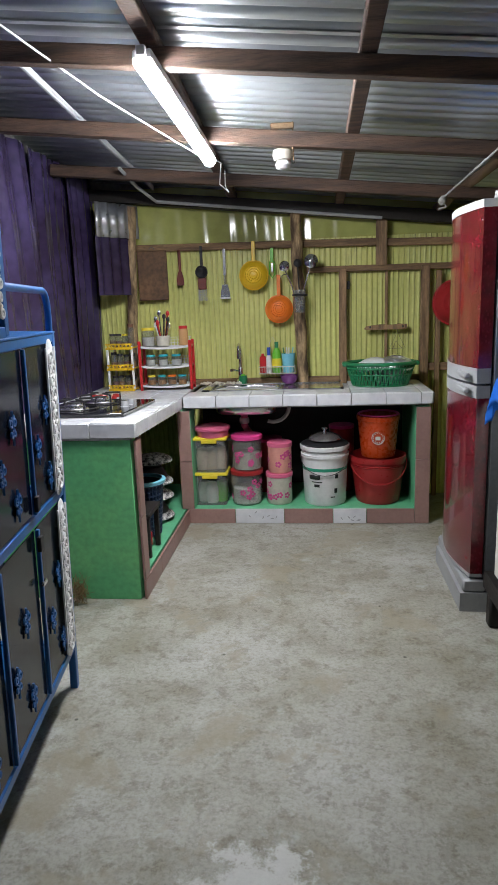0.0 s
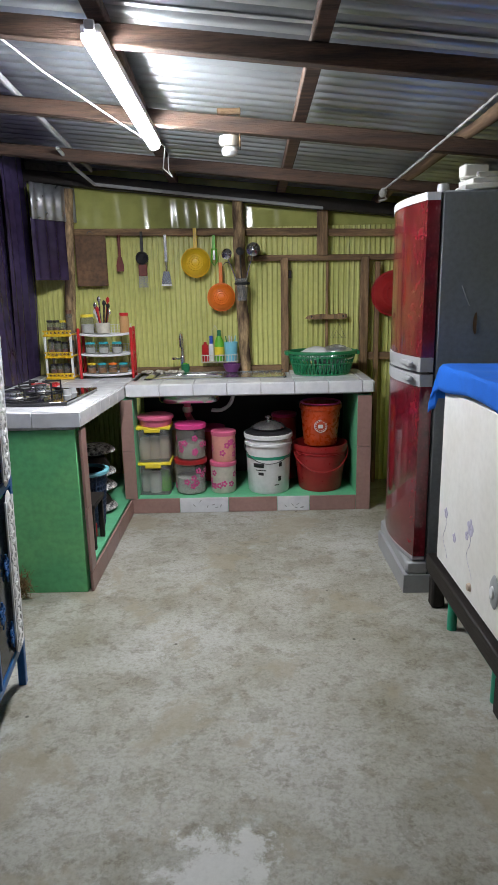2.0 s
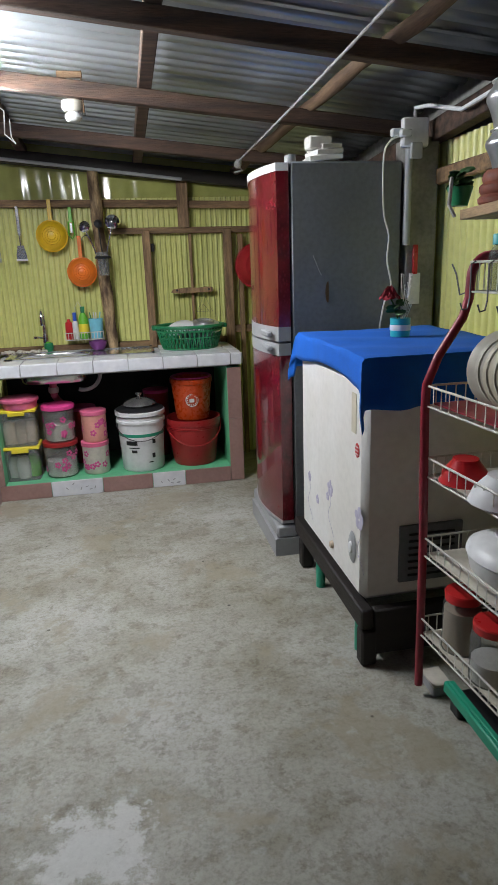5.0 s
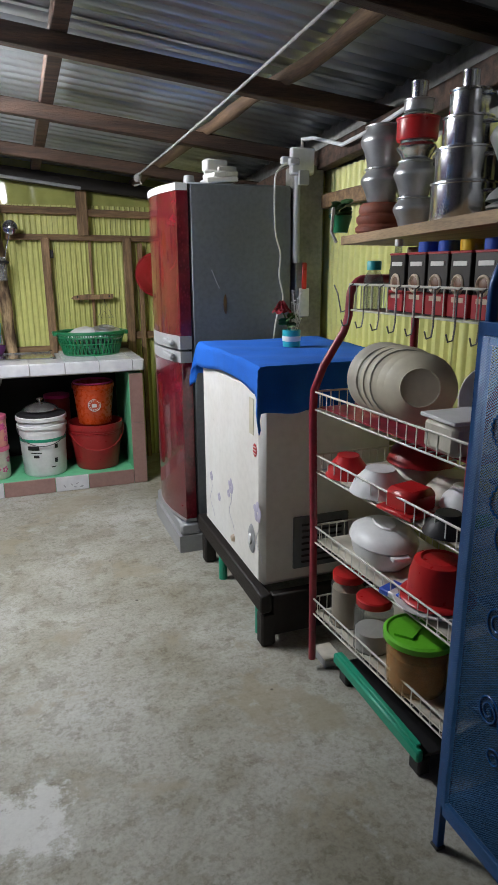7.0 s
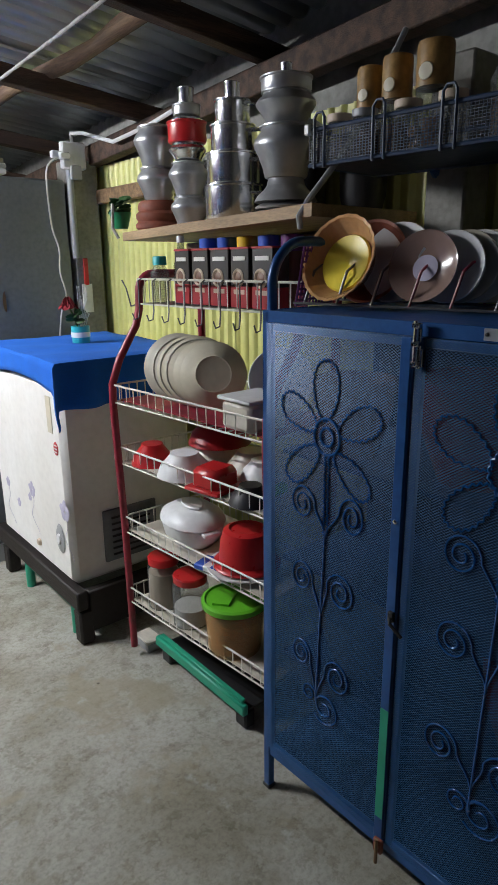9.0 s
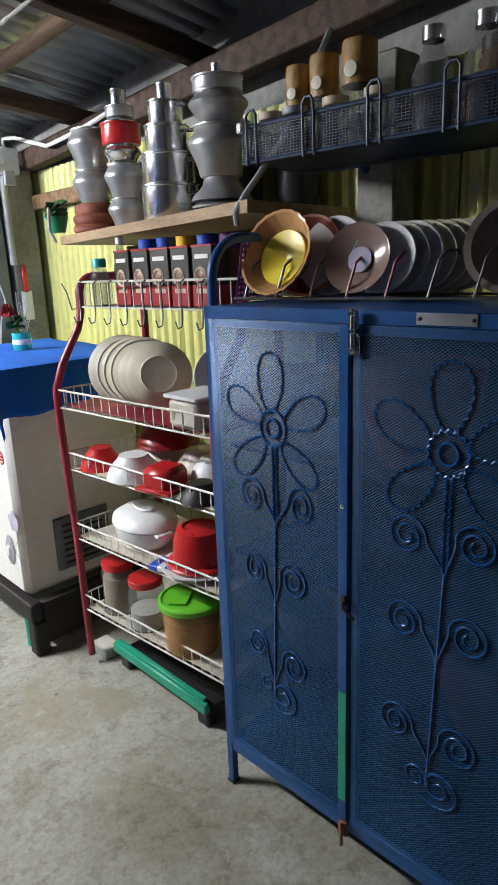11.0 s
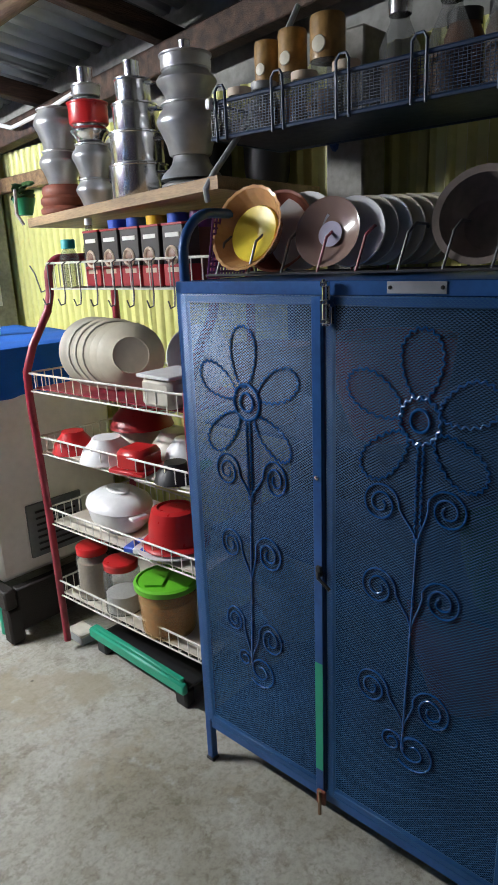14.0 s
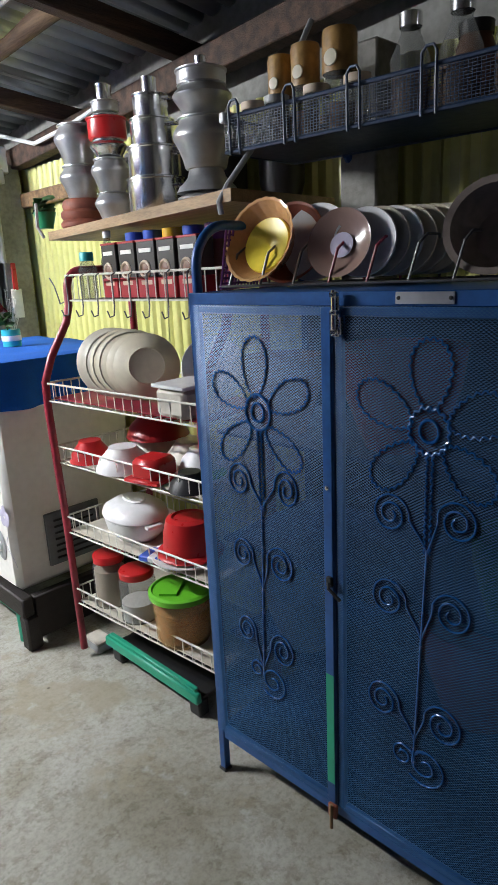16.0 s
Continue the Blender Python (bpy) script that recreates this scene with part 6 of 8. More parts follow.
def jar(name, label, x, y, z, r, h, m, lid, group, fill="food", level=0.6):
    t = thing(name, label, "jar", (x, y, z), 0, group)
    part("glass", Shape().lathe([(0, 0), (r, 0), (r, h * 0.8), (r * 0.86, h * 0.88), (r * 0.86, h)], 20), m, t)
    part("contents", Shape().lathe([(0, 0.002), (r * 0.93, 0.002), (r * 0.93, h * level), (0, h * level)], 16), fill, t)
    part("lid", Shape().lathe([(r * 0.93, h * 0.88), (r * 0.95, h), (r * 0.9, h + 0.004), (0, h + 0.004)], 20), lid, t)
    return t


def spice_racks():
    t = thing("spice_rack", "small yellow and white three-tier plastic spice rack", "rack", (-1.265, 4.09, 0.802), -6)
    W, D = 0.185, 0.13
    for z in (0.0, 0.135, 0.27):
        part("tier", Shape().box((0, 0, z + 0.012), (W, D, 0.008), 0.002), "yellow", t)
        s = Shape().box((0, -D / 2, z + 0.006), (W, 0.006, 0.010), 0.002).box((0, -D / 2, z + 0.036), (W, 0.006, 0.008), 0.002)
        for k in range(7):
            x = -W / 2 + 0.015 + (W - 0.03) * k / 6
            s.bar((x - 0.010, -D / 2, z + 0.008), (x + 0.010, -D / 2, z + 0.036), 0.005, 0.006, 0.001, (0, 1, 0)).bar((x + 0.010, -D / 2, z + 0.008), (x - 0.010, -D / 2, z + 0.036), 0.005, 0.006, 0.001, (0, 1, 0))
        part("lattice_front", s, "yellow", t)
    for x in (-W / 2 + 0.008, W / 2 - 0.008):
        for y in (-D / 2 + 0.008, D / 2 - 0.008):
            part("leg", Shape().box((x, y, 0.145), (0.014, 0.014, 0.29), 0.002), "white", t)
    rg = random.Random(11)
    lids = ["black", "black", "black", "black", "lemon", "red", "brown", "boxblack"]
    for z, hs in ((0.802 + 0.017, 0.075), (0.802 + 0.152, 0.085), (0.802 + 0.287, 0.085)):
        for k in range(4):
            x = -1.265 - 0.062 + 0.042 * k
            h = hs * rg.uniform(0.8, 1.05) * (1.55 if (z > 1.05 and k == 3) else 1)
            jar("spice_jar", "small clear spice jar on the yellow rack", x, 4.085 - 0.006 * (k % 2), z, 0.0205, h * 1.08, "glass", rg.choice(lids), "spice jars", rg.choice(["food", "brown", "brown", "terracotta", "sauce"]), rg.uniform(0.35, 0.75))
    t = thing("condiment_rack", "white plastic rack with red side posts, jars in three tiers", "rack", (-0.975, 4.10, 0.802), 3)
    W, D = 0.31, 0.16
    for z in (0.0, 0.125, 0.25):
        def lip(u, v, z=z):
            x = -W / 2 + W * u
            return (x, -D / 2 + D * v, z + 0.018 + 0.010 * abs(2 * u - 1) ** 2 + 0.010 * (abs(2 * v - 1) > 0.97))
        part("tier", Shape().sheet(lip, 24, 24), "white", t, "", 0.008)
        s = Shape()
        for k in range(15):
            s.pipe([(-W / 2 + 0.01 + 0.0207 * k, D / 2 - 0.004, z + 0.02), (-W / 2 + 0.01 + 0.0207 * k, D / 2 - 0.004, z + 0.085)], 0.0022, 4)
        for q in range(4):
            s.pipe([(-W / 2, D / 2 - 0.004, z + 0.03 + 0.018 * q), (W / 2, D / 2 - 0.004, z + 0.03 + 0.018 * q)], 0.0018, 4)
        part("grid_back", s, "white", t)
    for x in (-W / 2 - 0.009, W / 2 + 0.009):
        for y in (-D / 2 + 0.012, D / 2 - 0.012):
            part("post", Shape().box((x, y, 0.16), (0.018, 0.022, 0.32), 0.005), "red", t, "red plastic post")
        for z in (0.03, 0.155, 0.28):
            part("side_bar", Shape().box((x, 0, z), (0.012, D - 0.04, 0.016), 0.003), "red", t)
    for z, row in ((0.802 + 0.035, ("lemon", "teal", "panorange", "teal")), (0.802 + 0.16, ("teal", "teal", "teal"))):
        for k, l in enumerate(row):
            x = -0.975 - 0.10 + (0.068 if len(row) == 4 else 0.085) * k
            jar("condiment_jar", "low clear jar with %s lid on the white rack" % {"lemon": "a yellow", "teal": "a turquoise", "panorange": "an orange"}[l], x, 4.06, z, 0.032 if len(row) < 4 else 0.028, 0.066 if len(row) < 4 else 0.058, "glass", l, "condiment jars", "paper" if len(row) < 4 else "sauce", 0.55)
    z = 0.802 + 0.285
    jar("milk_jar", "clear jar of white powder with yellow lid", -1.085, 4.07, z, 0.042, 0.115, "glass", "lemon", "", "paper", 0.5)
    jar("honey_jar", "amber jar with red lid on the white rack", -0.855, 4.09, z, 0.030, 0.12, "amber", "red", "", "sauce", 0.7)
    c = thing("cutlery_cup", "pale cup full of spoons, scissors and red handles", "cup", (-0.99, 4.08, z))
    part("cup", Shape().lathe([(0, 0), (0.040, 0), (0.046, 0.065), (0.043, 0.065), (0.037, 0.004), (0, 0.004)], 22), "offwhite", c)
    rg = random.Random(2)
    for k in range(9):
        a, h = rg.uniform(0, 6.28), rg.uniform(0.12, 0.21)
        q = (0.045 * math.cos(a), 0.03 * math.sin(a), h)
        m = ("red", "steel", "black", "red", "steel", "white", "red", "steel", "black")[k]
        part("utensil", Shape().pipe([(0.012 * math.cos(a), 0.01 * math.sin(a), 0.01), q], [0.004, 0.006], 6).lathe([(0, 0.02), (0.011, 0.008), (0.012, -0.008), (0, -0.02)], 10, pose(*q), sy=0.4), m, c)


spice_racks()


def green_basket():
    t = thing("dish_basket", "dark green perforated plastic basket holding washed dishes", "basket", (0.40, 4.06, 0.804))

    def wall(u, v):
        a = u * 2 * math.pi
        k = 0.80 + 0.20 * v
        return (0.215 * k * math.cos(a), 0.165 * k * math.sin(a), 0.004 + 0.135 * v)
    # openwork: vertical and slanted ribs between a base and two rims
    s = Shape()
    n = 44
    for k in range(n):
        for sg in (-1, 1):
            s.pipe([wall((k + sg * 0.9 * q / 5) / n, q / 5) for q in range(6)], 0.0042, 5)
    part("ribs", s, "bottlegreen", t)
    for v, r in ((0.0, 0.006), (0.5, 0.0045), (0.80, 0.006), (1.0, 0.011)):
        part("rim", Shape().pipe([wall(k / 48, v) for k in range(48)], r, 8, True), "bottlegreen", t)
    part("base", Shape().lathe([(0, 0.0), (0.165, 0.0), (0.172, 0.006), (0, 0.008)], 40, sx=1.0, sy=0.77), "bottlegreen", t)
    for sg in (-1, 1):
        part("handle", Shape().box((sg * 0.222, 0, 0.135), (0.03, 0.10, 0.025), 0.008), "bottlegreen", t)
    b = thing("white_plate", "white plate upside down in the green basket", "plate", (0.37, 4.06, 0.805), 0)
    part("plate", Shape().lathe([(0, 0.168), (0.05, 0.166), (0.085, 0.150), (0.105, 0.115), (0.10, 0.112), (0.08, 0.143), (0, 0.160)], 30, pose(0, 0, 0, 8, -10)), "white", b)
    b = thing("steel_pan", "round steel pan lying upside down in the green basket", "pan", (0.49, 4.06, 0.80))
    part("pan", Shape().lathe([(0, 0.172), (0.03, 0.172), (0.032, 0.180), (0.05, 0.180), (0.052, 0.170), (0.085, 0.165), (0.105, 0.13), (0.10, 0.12), (0.08, 0.155), (0, 0.16)], 34, pose(0, 0, 0, 10, 4)), "alu", b)
    for k in range(5):
        b = thing("dish", "white dish stacked inside the green basket", "plate", (0.36 + 0.03 * k, 4.06 + 0.01 * (k % 2), 0.803), 0, "dishes in the basket")
        part("dish", Shape().lathe([(0, 0.0), (0.05, 0.004), (0.075, 0.02), (0.073, 0.023), (0.048, 0.008), (0, 0.005)], 24, pose(0, 0, 0.055, 0, 70, 12 * k)), "white", b)


green_basket()
# soap suds of scraps along the back edge
s_ = Shape()
rg_ = random.Random(6)
for k_ in range(60):
    s_.lathe([(0, 0.010), (0.008, 0.007), (0.011, 0)], 7, pose(rg_.uniform(-0.78, -0.50), rg_.uniform(4.17, 4.27), 0.809 + rg_.uniform(0, 0.008), rg_.uniform(-40, 40)))
tagged(part("scraps", s_, "offwhite", None, "pale crumpled scraps along the sink's edge"), "", "scraps", "", "stuff")


# ---- things below the counter ----
def clip_box(x, y, z, w, d, h, lid, group, label, fill):
    t = thing("storage_box", label, "box", (x, y, z), 0, group)

    def side(u, v):
        a = u * 2 * math.pi
        sq = lambda q: math.copysign(abs(q) ** 0.35, q)
        k = 0.90 + 0.10 * v
        return (w / 2 * k * sq(math.cos(a)), d / 2 * k * sq(math.sin(a)), h * v)
    part("tub", Shape().sheet(side, 48, 4).slab([(w / 2 * 0.86 * a, d / 2 * 0.86 * b) for a, b in ((-1, -1), (1, -1), (1, 1), (-1, 1))], 0.0, 0.004), "tub", t, "", 0.0015)
    part("lid", Shape().box((0, 0, h + 0.008), (w * 1.03, d * 1.03, 0.018), 0.006), lid, t, "snap lid")
    part("clip", Shape().box((0, -d / 2 - 0.006, h - 0.005), (w * 0.45, 0.012, 0.024), 0.005), lid, t)
    rg = random.Random(int(x * 100 + z * 50))
    for k in range(3):
        part("contents", Shape().lathe([(0, 0), (w * 0.17, 0.0), (w * 0.20, h * 0.4), (w * 0.14, h * 0.66), (0, h * 0.70)], 12, pose((k - 1) * w * 0.26, rg.uniform(-0.02, 0.02), 0.006)), rg.choice(fill), t)
    return t


def flower_tub(x, y, z, r, h, lid, label, body="tub", prints=6, fill=None, seed=0):
    t = thing("flower_canister", label, "canister", (x, y, z), 0, "flowered canisters")
    part("body", Shape().lathe([(0, 0), (r * 0.92, 0), (r, 0.012), (r, h), (r * 0.97, h), (r * 0.96, 0.012), (0, 0.006)], 32), body, t)
    part("lid", Shape().lathe([(r * 1.0, h - 0.012), (r * 1.06, h - 0.010), (r * 1.06, h + 0.012), (r * 0.95, h + 0.016), (0, h + 0.014)], 32), lid, t)
    if fill:
        part("contents", Shape().lathe([(0, 0.008), (r * 0.9, 0.008), (r * 0.9, h * 0.5), (r * 0.5, h * 0.56), (0, h * 0.5)], 22), fill, t)
    rg = random.Random(seed)
    for k in range(prints):
        a = radians(-90 + rg.uniform(-75, 75))
        zc = h * rg.uniform(0.2, 0.75)
        s = Shape()
        for q in range(5):
            b = radians(72 * q)
            s.lathe([(0, 0.0016), (0.0065, 0.0012), (0.008, 0.0)], 8, pose(r * 1.002 * math.cos(a + 0.16 * math.cos(b) * 0.08 / r), r * 1.002 * math.sin(a + 0.16 * math.cos(b) * 0.08 / r), zc + 0.013 * math.sin(b), 90, 0, math.degrees(a) + 90))
        part("flower_print", s, "print", t, "pink printed flower")
    return t


def below_counter():
    y = 3.86
    clip_box(-0.672, y, 0.095, 0.215, 0.17, 0.195, "lemon", "clip boxes", "clear box with yellow snap lid under the counter", ["paper", "leafgreen", "offwhite"])
    clip_box(-0.668, y, 0.310, 0.215, 0.17, 0.205, "lemon", "clip boxes", "clear box with yellow lid holding bread rolls", ["tan", "cream", "tan"])
    t = thing("pink_tub", "round pink plastic tub standing on the box", "tub", (-0.655, y, 0.532))
    part("body", Shape().lathe([(0, 0), (0.095, 0), (0.105, 0.045), (0, 0.045)], 32), "rose", t)
    part("lid", Shape().lathe([(0.104, 0.040), (0.112, 0.042), (0.112, 0.058), (0.10, 0.064), (0, 0.062)], 32), "rose", t)
    flower_tub(-0.448, y, 0.095, 0.098, 0.205, "darkred", "clear canister with red lid and printed pink flowers", prints=8, fill="paper", seed=2)
    flower_tub(-0.440, y - 0.005, 0.318, 0.092, 0.205, "pinkp", "clear canister with hot pink lid and printed tulips", prints=9, fill="offwhite", seed=3)
    flower_tub(-0.243, y, 0.095, 0.080, 0.185, "rose", "cream canister with printed pink flowers", "offwhite", 8, None, 4)
    flower_tub(-0.236, y - 0.004, 0.298, 0.074, 0.175, "rose", "peach canister with rose lid and printed flowers", "peach", 7, None, 5)
    t = thing("paint_pail", "white plastic paint pail with green band and dark writing bars", "pail", (0.045, 3.88, 0.095))
    part("body", Shape().lathe([(0, 0), (0.125, 0), (0.130, 0.01), (0.142, 0.30), (0.150, 0.302), (0.150, 0.318), (0.143, 0.320), (0.143, 0.340), (0.137, 0.340), (0.125, 0.02), (0, 0.01)], 44), "white", t)
    part("rim", Shape().lathe([(0.143, 0.345), (0.153, 0.347), (0.153, 0.370), (0.145, 0.374), (0.13, 0.370)], 44), "white", t)
    part("green_band", Shape().lathe([(0.1378, 0.218), (0.1388, 0.220), (0.1398, 0.248), (0.1388, 0.250)], 44), "seagreen", t)
    for k, (a, z, w, h) in enumerate(((-118, 0.185, 0.075, 0.026), (-112, 0.155, 0.07, 0.006), (-112, 0.132, 0.035, 0.018), (-60, 0.19, 0.022, 0.026), (-62, 0.10, 0.02, 0.03), (-70, 0.06, 0.03, 0.006))):
        s = Shape()
        rr = 0.1345 + 0.0123 * z / 0.3

        def bar(u, v, a=a, z=z, w=w, h=h, rr=rr):
            b = radians(a) + w * (u - 0.5) / rr
            r2 = 0.1305 + 0.0125 * (z + h * (v - 0.5)) / 0.3 + 0.0012
            return (r2 * math.cos(b), r2 * math.sin(b), z + h * (v - 0.5))
        part("print_bar", s.sheet(bar, 8, 1), "black", t, "", 0.0008)
    part("bail", Shape().pipe([(0.150 * math.cos(radians(a)), 0.150 * math.sin(radians(a)), 0.30 - 0.10 * math.sin(radians((a + 180) * 1.0)) * 1.0) for a in range(-178, 0, 8)], 0.0028, 6), "greywire", t)
    part("pot_lid", Shape().lathe([(0.146, 0.372), (0.148, 0.378), (0.12, 0.392), (0.06, 0.402), (0, 0.404)], 40), "black", t, "dark pot lid")
    p = thing("steel_pot_lid", "domed steel pot lid on the paint pail", "pan lid", (0.045, 3.87, 0.503))
    part("dome", Shape().lathe([(0.105, -0.004), (0.108, 0.0), (0.09, 0.018), (0.05, 0.034), (0.02, 0.040), (0, 0.041)], 36), "steel", p)
    part("knob", Shape().lathe([(0.008, 0.04), (0.010, 0.05), (0.020, 0.058), (0.020, 0.066), (0, 0.070)], 20), "steel", p)
    t = thing("red_bucket", "large brick-red plastic bucket with wire handle", "bucket", (0.375, 3.91, 0.095))
    part("body", Shape().lathe([(0, 0), (0.130, 0), (0.135, 0.01), (0.165, 0.26), (0.172, 0.262), (0.172, 0.296), (0.166, 0.296), (0.158, 0.26), (0.13, 0.015), (0, 0.01)], 44), "darkred", t)
    for z in (0.235, 0.245):
        part("ridge", Shape().lathe([(0.130 + 0.0345 * z / 0.26, z - 0.003), (0.136 + 0.0345 * z / 0.26, z), (0.130 + 0.0345 * z / 0.26, z + 0.003)], 44), "darkred", t)
    part("bail", Shape().pipe([(0.175 * math.cos(radians(a)), 0.175 * math.sin(radians(a)) * 1.02, 0.27 - 0.13 * math.sin(radians(-a))) for a in range(-178, 0, 8)], 0.004, 6), "darkred", t)
    t = thing("orange_bucket", "burnt orange bucket with round white seal set inside another", "bucket", (0.375, 3.90, 0.385))
    part("body", Shape().lathe([(0, 0), (0.100, 0), (0.104, 0.01), (0.125, 0.225), (0.132, 0.227), (0.132, 0.255), (0.126, 0.255), (0.12, 0.225), (0.10, 0.015), (0, 0.01)], 40), "orange", t)
    part("pink_rim", Shape().lathe([(0.118, 0.256), (0.128, 0.262), (0.122, 0.268), (0.11, 0.262)], 40), "pinkp", t)
    sl = part("seal", Shape().pipe([(0.038 * math.cos(a * 0.2618) - 0.01, -0.1175 + 0.006 * math.cos(a * 0.2618) ** 2 * 1.0, 0.13 + 0.038 * math.sin(a * 0.2618)) for a in range(24)], 0.0022, 5, True), "paper", t, "round white printed seal")
    part("seal_mark", Shape().box((-0.012, -0.118, 0.128), (0.03, 0.004, 0.022), 0.002, pose(0, 0, 0, 0, 0, 0)), "paper", sl)
    for k in range(14):
        a = k * 0.4488
        part("seal_dash", Shape().box((0.030 * math.cos(a) - 0.01, -0.1168, 0.13 + 0.030 * math.sin(a)), (0.006, 0.003, 0.006), 0.001), "paper", sl)
    # further back: dim containers
    for x, r, h, m in ((-0.33, 0.09, 0.34, "darkred"), (-0.55, 0.10, 0.36, "tan"), (0.16, 0.08, 0.42, "darkred")):
        b = thing("canister", "dim canister standing at the back under the counter", "canister", (x, 4.15, 0.095), 0, "back canisters")
        part("body", Shape().lathe([(0, 0), (r, 0), (r * 1.02, h), (0, h)], 26), m, b)
        part("lid", Shape().lathe([(r * 1.05, h), (r * 1.05, h + 0.02), (0, h + 0.022)], 26), "pinkp" if m != "tan" else "white", b)
    # in the side bay
    t = thing("laundry_basket", "dark blue perforated plastic basket in the side bay", "basket", (-0.955, 3.27, 0.095))
    s = Shape()
    for k in range(30):
        a = k * math.pi / 15
        s.pipe([(0.080 * math.cos(a), 0.080 * math.sin(a), 0.01), (0.105 * math.cos(a), 0.105 * math.sin(a), 0.30)], 0.0058, 5)
    part("ribs", s, "navy", t)
    for q in range(11):
        z = 0.012 + 0.0285 * q
        part("hoop", Shape().pipe([((0.080 + 0.0258 * z / 0.3) * math.cos(k * math.pi / 18), (0.080 + 0.0258 * z / 0.3) * math.sin(k * math.pi / 18), z) for k in range(36)], 0.005, 5, True), "navy", t)
    part("rim", Shape().lathe([(0.104, 0.30), (0.122, 0.302), (0.124, 0.318), (0.106, 0.322)], 36), "sky", t, "blue rolled rim")
    part("inner", Shape().lathe([(0, 0.012), (0.072, 0.012), (0.096, 0.295)], 24), "navy", t)
    for k, z in enumerate((0.095, 0.215, 0.30, 0.425)):
        t = thing("cloth_covered_pot", "covered pot with black and white patterned cloth", "pot", (-0.98, 3.53 + 0.01 * k, z), 0, "covered pots")
        h = (0.115, 0.08, 0.12, 0.06)[k]
        part("body", Shape().lathe([(0, 0), (0.07, 0.0), (0.095, 0.02), (0.09, h * 0.55), (0.06, h * 0.95), (0, h)], 26), "black", t)
        part("cover", Shape().lathe([(0.097, 0.012), (0.125, 0.02), (0.118, 0.032), (0.09, 0.05), (0.05, min(h, 0.09)), (0.0, min(h, 0.10))], 26), "speckle", t)
    t = thing("low_stool", "small dark wooden stool in the side bay", "stool", (-0.93, 3.02, 0.095))
    part("seat", Shape().box((0, 0, 0.225), (0.20, 0.22, 0.025), 0.004), "blackwood", t)
    for x in (-0.08, 0.08):
        for y in (-0.09, 0.09):
            part("leg", Shape().box((x, y, 0.106), (0.024, 0.024, 0.212), 0.003), "blackwood", t)
    t = thing("red_jug", "red plastic jug under the low stool", "jug", (-0.90, 2.965, 0.095))
    part("body", Shape().lathe([(0, 0), (0.034, 0), (0.040, 0.10), (0.037, 0.16), (0.034, 0.16), (0.03, 0.01), (0, 0.01)], 20), "red", t)
    part("handle", Shape().pipe([(0.036, 0, 0.14), (0.058, 0, 0.12), (0.055, 0, 0.06), (0.038, 0, 0.04)], 0.005, 6), "red", t)
    t = thing("scrub_fibre", "dry tangled fibre scrubber beside the green wall", "scrubber", (-1.10, 2.60, 0))
    s = Shape()
    rg = random.Random(9)
    for k in range(70):
        p = [(rg.gauss(0, 0.022), rg.gauss(0, 0.018), abs(rg.gauss(0.06, 0.04))) for _ in range(3)]
        s.pipe(p, 0.0012, 3)
    part("fibres", s, "food", t)


below_counter()


# ---- things on the rack, shelves and cabinet ----
def bowl_shape(r, h, wall=0.004, foot=0.5):
    return [(0, 0), (r * foot, 0), (r * (foot + 0.02), 0.006), (r * 0.86, h * 0.55), (r, h), (r - wall, h), (r * 0.83, h * 0.55), (r * foot - wall, 0.010), (0, 0.008)]


def upside(prof):
    h = max(z for _, z in prof)
    return [(r, h - z) for r, z in prof]


